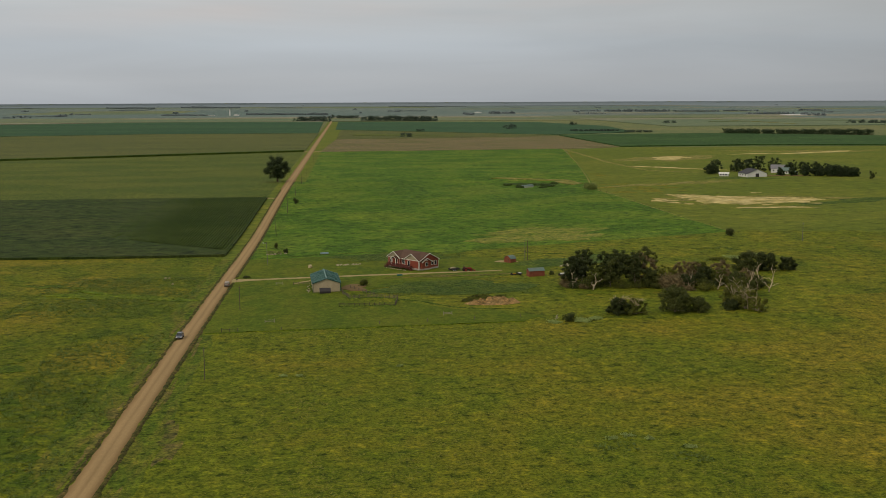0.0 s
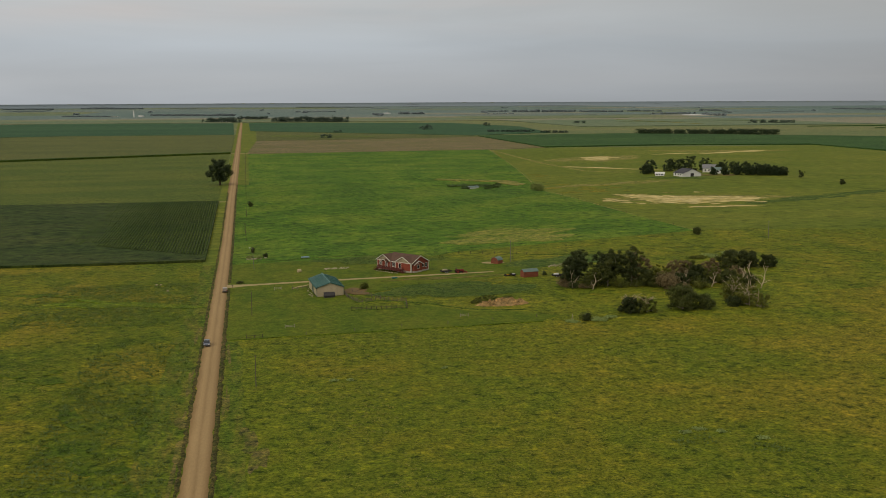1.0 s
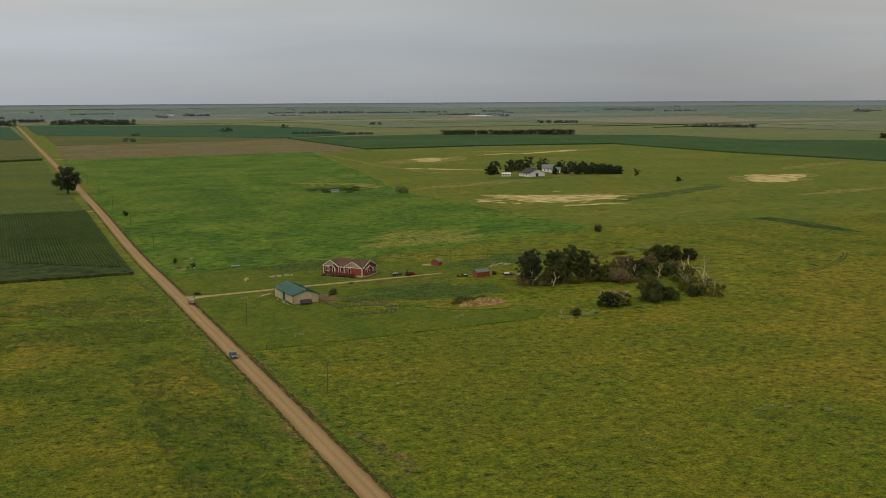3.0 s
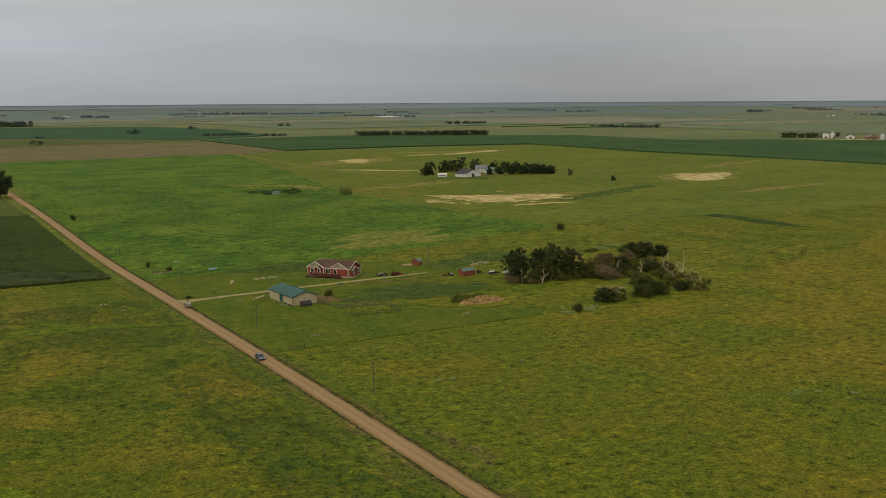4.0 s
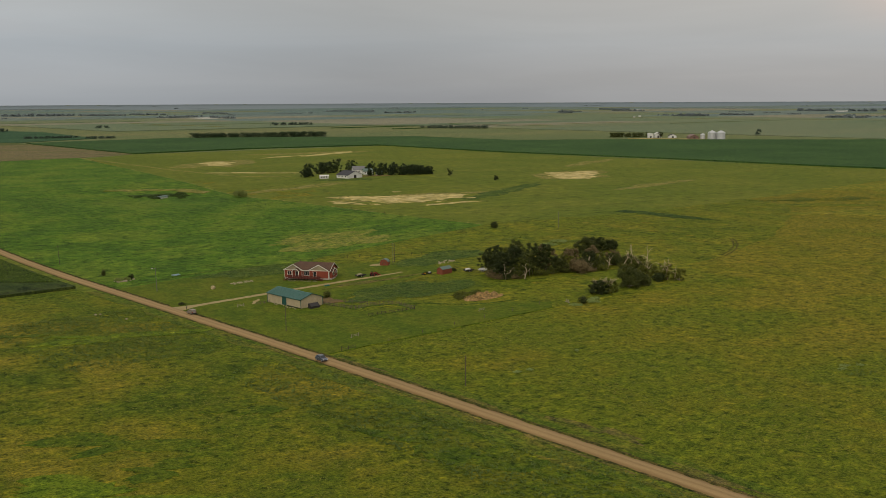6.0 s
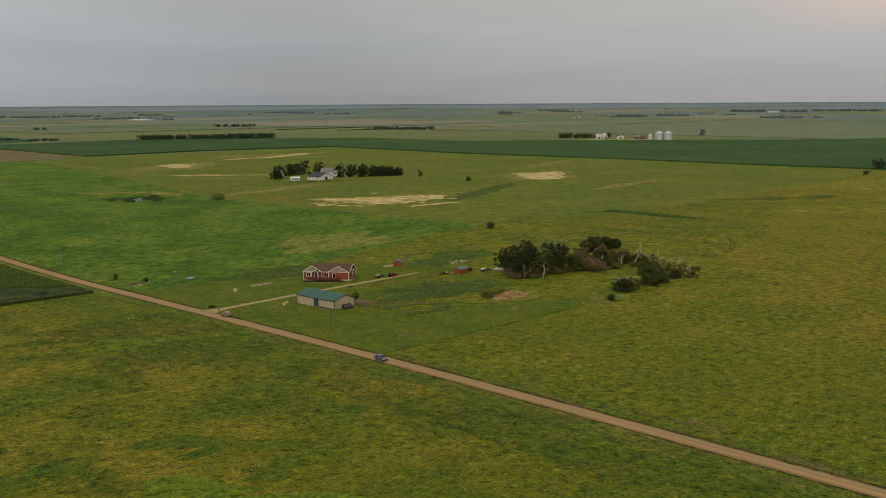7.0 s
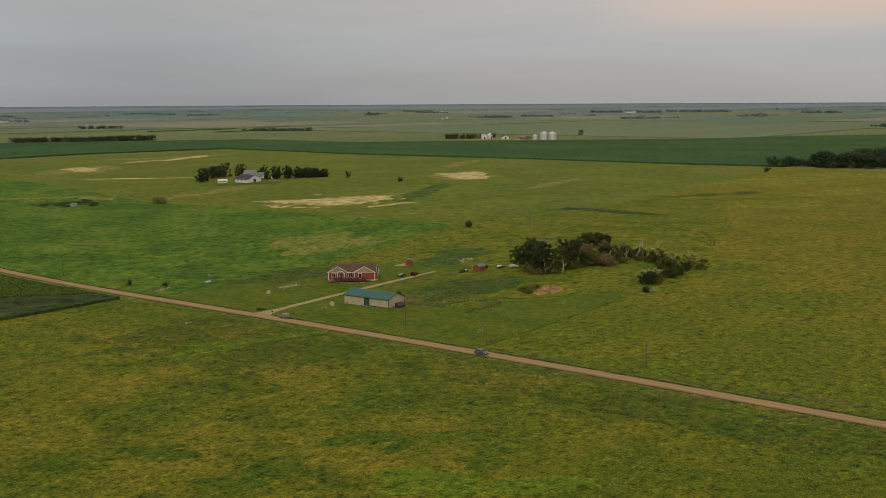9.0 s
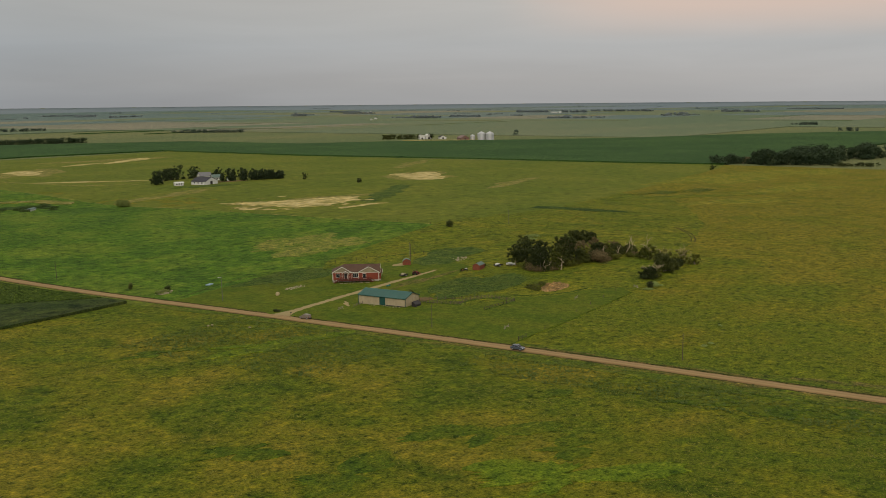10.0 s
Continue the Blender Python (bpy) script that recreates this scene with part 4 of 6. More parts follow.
def tractor():
    t = thing("tractor", 97.6, 422.6, 12, "red farm tractor with black tyres parked on the drive", "tractor")
    mesh_from("hood", [prism([(0.2, -0.42, 0.9), (1.9, -0.38, 0.9), (1.9, -0.38, 1.5), (1.7, -0.38, 1.6), (0.2, -0.42, 1.75)], (0, 0.82, 0))], M_TRACTOR_RED, t)
    mesh_from("chassis", [box(-1.2, 1.8, -0.3, 0.3, 0.6, 0.95)], M_CHARCOAL, t)
    for y in (-0.95, 0.65):
        mesh_from("fender", [prism([(-1.7, y, 1.2), (-1.3, y, 1.75), (-0.6, y, 1.8), (-0.1, y, 1.3), (-0.2, y, 1.2), (-0.7, y, 1.65), (-1.3, y, 1.6)], (0, 0.3, 0))], M_TRACTOR_RED, t)
    mesh_from("seat", [box(-1.1, -0.6, -0.28, 0.28, 1.2, 1.35), box(-1.2, -1.08, -0.28, 0.28, 1.3, 1.85)], M_TYRE, t)
    mesh_from("roll_bar", [beam((-1.4, -0.5, 1.2), (-1.4, -0.5, 2.5), 0.1), beam((-1.4, 0.5, 1.2), (-1.4, 0.5, 2.5), 0.1), beam((-1.4, -0.55, 2.5), (-1.4, 0.55, 2.5), 0.1)], M_CHARCOAL, t)
    mesh_from("steering_wheel", [beam((-0.1, 0, 1.4), (-0.3, 0, 1.75), 0.05), box(-0.42, -0.2, -0.2, 0.2, 1.74, 1.79)], M_TYRE, t)
    mesh_from("exhaust", [tube([(1.2, 0.1, 1.6), (1.2, 0.1, 2.4)], [0.05, 0.05])], M_CHARCOAL, t)
    mesh_from("loader_arm", [beam((0.0, -0.65, 1.3), (2.4, -0.65, 0.8), 0.12, 0.2), beam((0.0, 0.65, 1.3), (2.4, 0.65, 0.8), 0.12, 0.2), beam((2.4, -0.65, 0.8), (2.9, -0.65, 0.4), 0.12), beam((2.4, 0.65, 0.8), (2.9, 0.65, 0.4), 0.12)], M_TRACTOR_RED, t)
    mesh_from("bucket", [prism([(2.8, -0.95, 0.15), (3.6, -0.95, 0.12), (2.95, -0.95, 0.75), (2.8, -0.95, 0.7)], (0, 1.9, 0))], M_TRACTOR_RED, t)
    for y in (-0.85, 0.85):
        wheel(t, -0.9, y, 0.85, 0.85, 0.45, M_TRACTOR_RED)
        wheel(t, 1.45, y * 0.9, 0.55, 0.55, 0.3, M_TRACTOR_RED)


tractor()


def small_mower():
    t = thing("riding_mower", 114.6, 408.6, 20, "black and yellow riding mower on the grass", "mower")
    mesh_from("hood", [prism([(0.0, -0.35, 0.35), (1.1, -0.32, 0.35), (1.1, -0.32, 0.75), (0.0, -0.35, 0.95)], (0, 0.68, 0))], plain_material("mower_yellow", (0.45, 0.24, 0.02), 0.5), t)
    mesh_from("deck", [box(-1.0, 0.9, -0.6, 0.6, 0.2, 0.4)], M_CHARCOAL, t)
    mesh_from("seat", [box(-0.8, -0.3, -0.25, 0.25, 0.55, 0.7), box(-0.9, -0.78, -0.25, 0.25, 0.6, 1.1)], M_TYRE, t)
    for x, y, r in ((-0.7, -0.6, 0.34), (-0.7, 0.6, 0.34), (0.9, -0.5, 0.24), (0.9, 0.5, 0.24)):
        wheel(t, x, y, r, r, 0.25, M_CHARCOAL)
    t2 = thing("utility_cart", 117.2, 408.0, 15, "small dark cart with a pale box beside the mower", "cart")
    mesh_from("box", [box(-0.9, 0.9, -0.55, 0.55, 0.45, 0.9)], M_CHARCOAL, t2)
    mesh_from("cargo", [box(-0.5, 0.5, -0.4, 0.4, 0.9, 1.15)], M_WHITE, t2)
    for y in (-0.6, 0.6):
        wheel(t2, 0, y, 0.3, 0.3, 0.18, M_CHARCOAL)


small_mower()


def flat_trailer(x, y, turn, label, bed, load):
    t = thing("trailer", x, y, turn, label, "trailer")
    mesh_from("bed", [box(-2.2, 2.2, -1.0, 1.0, 0.55, 0.75)], bed, t)
    mesh_from("side_rail", [box(-2.2, 2.2, -1.02, -0.94, 0.75, 1.1)], bed, t)
    mesh_from("side_rail", [box(-2.2, 2.2, 0.94, 1.02, 0.75, 1.1)], bed, t)
    mesh_from("drawbar", [beam((2.2, -0.5, 0.6), (3.6, 0, 0.6), 0.1), beam((2.2, 0.5, 0.6), (3.6, 0, 0.6), 0.1)], M_CHARCOAL, t)
    mesh_from("cargo", [prism([(-1.6, -0.7, 0.75), (0.8, -0.7, 0.75), (0.5, -0.7, 1.5), (-1.3, -0.7, 1.4)], (0, 1.4, 0))], load, t)
    for x_ in (-0.4, 0.5):
        for y_ in (-1.1, 1.1):
            wheel(t, x_, y_, 0.38, 0.38, 0.22, M_STEEL)


flat_trailer(133.5, 400.5, -10, "low black trailer with a pale load beside the trees", M_CHARCOAL, M_WHITE)
flat_trailer(138.6, 396.5, -60, "white parked trailer half hidden behind the trees", M_WHITE, M_WHITE)
flat_trailer(92.5, 425.8, 8, "flat trailer with scrap parked beside the tractor", M_CHARCOAL, M_STONE)


# ---- cars on the road ----
def car(x, y, turn, paint, label, estate):
    c = thing("car", x, y, turn, label, "car", lift=0.3)
    L, W = 4.5, 0.9
    low = [(-2.2, 0.35), (-2.25, 0.7), (-2.15, 1.0), (-0.9 if not estate else -0.9, 1.02), (1.0, 1.0), (2.05, 0.85), (2.25, 0.6), (2.2, 0.35)]
    mesh_from("body", [prism([(a, -W, b) for a, b in low], (0, 2 * W, 0))], paint, c)
    rear = -2.05 if estate else -1.9
    cab = [(rear - 0.1, 1.0), (rear + 0.02, 1.70), (-0.6, 1.80), (0.35, 1.74), (1.1, 1.0)] if estate else [(rear, 1.0), (rear + 0.25, 1.55), (-0.6, 1.68), (0.3, 1.62), (1.1, 1.0)]
    v, f = prism([(a, -W + 0.02, b) for a, b in cab], (0, 2 * W - 0.04, 0))
    v = [Vector((p.x, p.y * ((0.9 if estate else 0.82) if p.z > 1.3 else 1.0), p.z)) for p in v]
    mesh_from("cabin", [(v, f)], paint, c)
    for s in (-1, 1):
        yy = s * (W - 0.06)
        for a0, a1 in ((rear + 0.35, -0.75), (-0.65, 0.65)):
            mesh_from("side_window", [prism([(a0, yy * 1.0, 1.06), (a1, yy * 1.0, 1.06), (min(a1, 0.25), yy * 0.86, 1.52), (a0 + 0.1, yy * 0.86, 1.5)], (0, s * 0.03, 0))], M_GLASS, c, "dark side window")
        mesh_from("mirror", [box(0.7, 0.85, min(s * 0.9, s * 1.06), max(s * 0.9, s * 1.06), 1.02, 1.16)], paint, c)
        mesh_from("headlight", [box(2.12, 2.24, min(s * 0.5, s * 0.84), max(s * 0.5, s * 0.84), 0.62, 0.78)], M_CREAM_TRIM, c, "pale headlight")
        mesh_from("tail_light", [box(-2.24, -2.14, min(s * 0.55, s * 0.86), max(s * 0.55, s * 0.86), 0.75, 1.0)], M_TRACTOR_RED, c, "red tail light")
    mesh_from("windscreen", [prism([(1.06, -0.8, 1.06), (1.06, 0.8, 1.06), (0.36, 0.66, 1.6), (0.36, -0.66, 1.6)], (0.04, 0, 0.04))], M_GLASS, c, "dark windscreen")
    mesh_from("rear_window", [prism([(rear + 0.02, -0.72, 1.1), (rear + 0.02, 0.72, 1.1), (rear + 0.22, 0.64, 1.5), (rear + 0.22, -0.64, 1.5)], (-0.04, 0, 0.02))], M_GLASS, c, "dark rear window")
    mesh_from("bumper", [box(2.16, 2.3, -0.85, 0.85, 0.36, 0.55)], M_CHARCOAL, c)
    mesh_from("bumper", [box(-2.32, -2.18, -0.85, 0.85, 0.36, 0.6)], M_CHARCOAL, c)
    for x_ in (-1.35, 1.35):
        for y_ in (-0.82, 0.82):
            wheel(c, x_, y_, 0.34, 0.34, 0.22, M_STEEL)
    return c


car(-1.7, 312.0, -90, plain_material("blue_grey_paint", (0.10, 0.115, 0.145), 0.3, 0.05, metal=0.3, spec=0.5, relief=0), "blue-grey compact car standing at the road edge", False)
car(1.9, 405.0, 90, plain_material("tan_paint", (0.235, 0.200, 0.160), 0.35, 0.05, metal=0.3, spec=0.5, relief=0), "tan estate car on the gravel by the drive", True)


# ---- poles, fences, yard things ----
def utility_pole(x, y, h, mat, label, arm=True, lamp=False, lean=0.0):
    p = thing("utility_pole", x, y, 0, label, "pole", "poles along the road")
    mesh_from("pole", [tube([(0, 0, -0.3), (lean * 0.5, 0, h * 0.5), (lean, 0, h)], [0.13, 0.11, 0.08], 8)], mat, p)
    if arm:
        mesh_from("insulator", [tube([(lean, 0, h), (lean, 0, h + 0.25)], [0.05, 0.07], 6)], mat, p)
        mesh_from("crossarm", [box(lean - 0.35, lean + 0.35, -0.06, 0.06, h - 0.5, h - 0.38)], mat, p)
    if lamp:
        mesh_from("lamp_arm", [tube([(lean, 0, h - 0.6), (lean - 0.5, 0, h - 0.2), (lean - 1.2, 0, h - 0.15)], [0.05, 0.05, 0.04], 6)], M_STEEL, p)
        mesh_from("lamp_head", [box(lean - 1.7, lean - 1.1, -0.16, 0.16, h - 0.3, h - 0.08)], M_WHITE, p, "white lamp head")
    return p


utility_pole(12.2, 262.3, 8.4, M_POLE, "dark weathered utility pole in the pasture")
utility_pole(11.8, 354.6, 8.4, M_POLE, "dark weathered utility pole at the lawn edge")
utility_pole(13.4, 460.0, 10.2, M_POLE_PALE, "pale grey utility pole with a yard lamp", True, True, -0.4)
utility_pole(10.2, 564.5, 9.5, M_POLE, "dark weathered utility pole beside the road", True, False, -0.5)
for k in range(1, 8):
    utility_pole(10.5, 564.5 + 104 * k, 9.0, M_POLE, "dark weathered utility pole beside the road")
utility_pole(125.7, 446.2, 9.5, M_POLE_PALE, "pale yard pole beside the small shed", True, False)
utility_pole(126.9, 446.6, 8.6, M_POLE, "dark pole paired with the yard light")
utility_pole(262.0, 470.0, 9.0, M_POLE_PALE, "thin pale pole standing in the open range")


def fence_run(points, spacing, h, rails, label, mat, close=False):
    """A fence: each post is a part, each rail between posts as well."""
    f = thing("fence", *points[0], 0, label, "fence")
    base = f.matrix_world.inverted()
    pts = spaced(points, spacing)
    r = random.Random(len(points))
    tops = []
    for x, y in pts:
        p = base @ place(x, y)
        hh = h * r.uniform(0.9, 1.12)
        mesh_from("post", [tube([p + Vector((0, 0, -0.2)), p + Vector((r.uniform(-0.06, 0.06), r.uniform(-0.06, 0.06), hh))], [0.11, 0.09], 5)], mat, f)
        tops.append(p)
    for z in rails:
        for a, b in zip(tops, tops[1:]):
            mesh_from("rail", [beam(a + Vector((0, 0, z + r.uniform(-0.05, 0.05))), b + Vector((0, 0, z + r.uniform(-0.05, 0.05))), 0.05, 0.09)], mat, f)


fence_run([(46.2, 386), (46.6, 378), (49.3, 367.6)], 1.6, 1.5, (0.5, 0.9, 1.3), "grey weathered corral fence beside the garage", M_FENCE)
fence_run([(49.3, 367.4), (57.5, 369.2), (66.2, 364.5), (64.8, 352.0)], 1.6, 1.5, (0.4, 0.8, 1.2), "grey weathered corral fence around a pen", M_FENCE)
fence_run([(64.6, 351.6), (45.5, 353.8)], 1.7, 1.3, (0.5, 1.0), "dark wire and post fence closing the pen", M_DARKFENCE)
fence_run([(49.5, 390), (54, 381), (58, 372)], 2.6, 1.4, (0.6, 1.1), "grey posts of a garden fence among weeds", M_FENCE)
fence_run([(27.5, 402.5), (33.5, 403.0)], 2.0, 1.3, (0.5, 1.0), "short grey rail fence beside the garage", M_FENCE)
fence_run([(9.8, 318.4), (14.8, 318.2)], 2.4, 1.5, (0.6, 1.1), "dark timber gate posts at the lawn corner", M_DARKFENCE)
fence_run([(28, 318.3), (104, 326.5)], 15.2, 1.1, (), "thin fence posts along the lawn edge", M_FENCE)
fence_run([(243, 515), (241, 590), (241, 800)], 19.0, 1.2, (), "thin line of dark posts along the pasture edge", M_DARKFENCE)
fence_run([(98, 484), (130, 470), (150, 455)], 5.0, 1.3, (), "thin dark fence posts behind the house", M_DARKFENCE)


M_PALEWOOD = plain_material("pale_weathered_wood", (0.300, 0.265, 0.190), 0.9, 0.2)


def jump_panel(x, y, turn, w, label):
    p = thing("gate_panel", x, y, turn, label, "panel", "loose panels on the lawn")
    for u in (-w / 2, w / 2):
        mesh_from("post", [box(u - 0.06, u + 0.06, -0.06, 0.06, -0.2, 1.25)], M_PALEWOOD, p)
        mesh_from("foot", [box(u - 0.06, u + 0.06, -0.5, 0.5, -0.1, 0.16)], M_PALEWOOD, p)
    for z in (0.45, 0.85):
        mesh_from("rail", [box(-w / 2, w / 2, -0.04, 0.04, z, z + 0.1)], M_PALEWOOD, p)


jump_panel(23.6, 331.0, 4, 3.0, "pale grey rail panel standing on the lawn")
jump_panel(81.0, 333.0, 8, 2.8, "pale grey rail panel standing on the lawn")
jump_panel(22.0, 404.5, 2, 2.6, "grey rail panel beside the drive")
jump_panel(115.0, 322.5, 70, 2.0, "grey rail panel by the bushes")


def round_bale(x, y):
    n, r, w = 18, 0.8, 1.3
    b = thing("round_bale", x, y, 35, "weathered beige round bale on the lawn", "bale")
    v = [(s * w / 2 * k, r * q * math.cos(2 * math.pi * i / n), 0.74 + r * q * math.sin(2 * math.pi * i / n)) for s, k, q in ((-1, 1, 0.9), (-1, 0.9, 1), (1, 0.9, 1), (1, 1, 0.9)) for i in range(n)]
    f = [tuple(range(n)), tuple(range(4 * n - 1, 3 * n - 1, -1))] + [(j * n + i, j * n + (i + 1) % n, (j + 1) * n + (i + 1) % n, (j + 1) * n + i) for j in range(3) for i in range(n)]
    mesh_from("straw", [(v, f)], plain_material("straw", (0.42, 0.34, 0.19), 0.95, 0.25, 4, relief=0.04), b)


round_bale(32.4, 447.2)


def trough(x, y, turn, w, d, mat, label):
    t = thing("trough", x, y, turn, label, "trough")
    mesh_from("tank", [box(-w / 2, w / 2, -d / 2, -d / 2 + 0.06, 0, 0.55), box(-w / 2, w / 2, d / 2 - 0.06, d / 2, 0, 0.55), box(-w / 2, -w / 2 + 0.06, -d / 2, d / 2, 0, 0.55), box(w / 2 - 0.06, w / 2, -d / 2, d / 2, 0, 0.55), box(-w / 2, w / 2, -d / 2, d / 2, 0, 0.3)], mat, t)


M_TEAL = plain_material("teal_plastic", (0.030, 0.150, 0.130), 0.5)
M_PALEBLUE = plain_material("pale_blue_sheet", (0.330, 0.440, 0.500), 0.5)
trough(69.5, 417.2, 10, 2.2, 1.0, M_TEAL, "teal plastic trough beside the drive")
trough(37.5, 493.0, 15, 3.6, 1.8, M_PALEBLUE, "pale blue tank beside a fence line")
r = random.Random(21)
for k in range(46):
    stone(Vector((43.5 + 10.5 * r.random(), 0, 0)) + Vector((0, 452.5 + r.uniform(-2.2, 2.2), 0)), r.uniform(0.18, 0.5), r, "pale fieldstone in a loose row on the grass", "row of fieldstones")
for k in range(26):
    stone(Vector((137 + 11 * r.random(), 428 + r.uniform(-3, 3), 0)), r.uniform(0.25, 0.6), r, "pale fieldstone lying in rough grass", "scattered fieldstones")
for k in range(20):
    stone(Vector((10 + 9 * r.random(), 495.5 + r.uniform(-2, 2), 0)), r.uniform(0.3, 0.8), r, "pale broken rubble beside the road ditch", "ditch rubble")
for x, y in ((-25.4, 427.5), (-23.8, 427.2), (-20, 512 - 100)):
    stone(Vector((x, y, 0)), 0.5, r, "white stone lying in the pasture", "white stones")


def mailbox(x, y):
    m = thing("mailbox", x, y, 0, "dark mailbox on a post at the drive entrance", "mailbox")
    mesh_from("post", [box(-0.06, 0.06, -0.06, 0.06, -0.2, 1.0)], M_POLE, m)
    mesh_from("box", [prism([(-0.3, -0.12, 1.0), (-0.3, 0.12, 1.0), (-0.3, 0.12, 1.2), (-0.3, 0.0, 1.3), (-0.3, -0.12, 1.2)], (0.6, 0, 0))], M_CHARCOAL, m)


mailbox(4.6, 414.6)


def dirt_pile():
    n, m_ = 80, 44
    v, f = [], []
    for j in range(m_):
        for i in range(n):
            u, w = (i / (n - 1) * 2 - 1), (j / (m_ - 1) * 2 - 1)
            q = max(0, 1 - u * u - w * w)
            lumps = 0.55 + 0.75 * noise.noise((u * 2.6, w * 2.2, 3.3)) + 0.5 * noise.noise((u * 5, w * 4, 9.1)) + 0.3 * noise.noise((u * 11, w * 8, 1.7))
            x, y = 98.2 + u * 10.5, 352.0 + w * 5.2
            v.append(place(x, y, -0.15 + 2.7 * q ** 0.7 * max(0.18, lumps)))
    for j in range(m_ - 1):
        for i in range(n - 1):
            f.append((j * n + i, j * n + i + 1, (j + 1) * n + i + 1, (j + 1) * n + i))
    tagged(mesh_object("dirt_pile", v, f, M_DIRT, smooth=False), "heap of bare orange-tan dirt beside weeds", "dirt pile")


dirt_pile()
drape("bare_soil", blob(51, 391, 5, 7, rng, 0.3), M_SOIL, "bare brown soil beside the garage", "soil", 0.2, 6)
drape("bare_soil", blob(88, 412.0, 19, 2.8, rng, 0.03, 60, 0.6), M_TRAMPLED, "trampled brown soil beside the drive", "soil", 0.2, 6)
drape("gravel_pad", blob(117.5, 445.5, 5, 3, rng), M_DRIVE, "pale gravel pad under the small shed", "gravel", 0.18, 6)
drape("gravel_pad", blob(31, 409, 4, 1.0, rng, 0.9, 30, 0.5), M_DRIVE, "thin gravel beside the garage", "gravel", 0.18, 6)


# ---- trees ----
def leaf_cards(blobs, n, size, r, flat=0.7, stray=0.14):
    """Small leaf clumps strewn through the outer shells of a set of lobes: verts and faces."""
    gen = np.random.default_rng(r.randrange(1 << 30))
    vol = np.array([b[3] * b[4] * b[5] for b in blobs]) ** 0.7
    pick = gen.choice(len(blobs), n, p=vol / vol.sum())
    b = np.array(blobs)[pick]
    d = gen.normal(size=(n, 3))
    d /= np.linalg.norm(d, axis=1)[:, None]
    rad = gen.uniform(0.25, 1.15, n) ** 0.7
    rad *= np.where(gen.uniform(size=n) < stray, gen.uniform(1.0, 1.7, n), 1.0)
    c = b[:, :3] + d * rad[:, None] * b[:, 3:6]
    face = d * 0.75 + gen.normal(size=(n, 3)) * 0.42 + np.array((0, 0, flat * 0.75))
    face /= np.linalg.norm(face, axis=1)[:, None]
    t = np.cross(face, gen.normal(size=(n, 3)))
    t /= np.linalg.norm(t, axis=1)[:, None]
    s = gen.uniform(0.6, 1.4, n)[:, None] * size / 2
    u, w = t * s, np.cross(face, t) * s * 0.8
    v = np.stack([c - u - w * 0.3, c - u * 0.2 - w, c + u + w * 0.2, c + u * 0.1 + w], 1).reshape(-1, 3)
    f = [(4 * i, 4 * i + 1, 4 * i + 2, 4 * i + 3) for i in range(n)]
    return v.tolist(), f


def limb_path(a, b, r, bend=0.12, n=4):
    a, b = Vector(a), Vector(b)
    L = (b - a).length
    return [a + (b - a) * (k / n) + (Vector((r.uniform(-1, 1), r.uniform(-1, 1), r.uniform(-0.4, 0.8))) * L * bend if 0 < k < n else Vector()) for k in range(n + 1)]


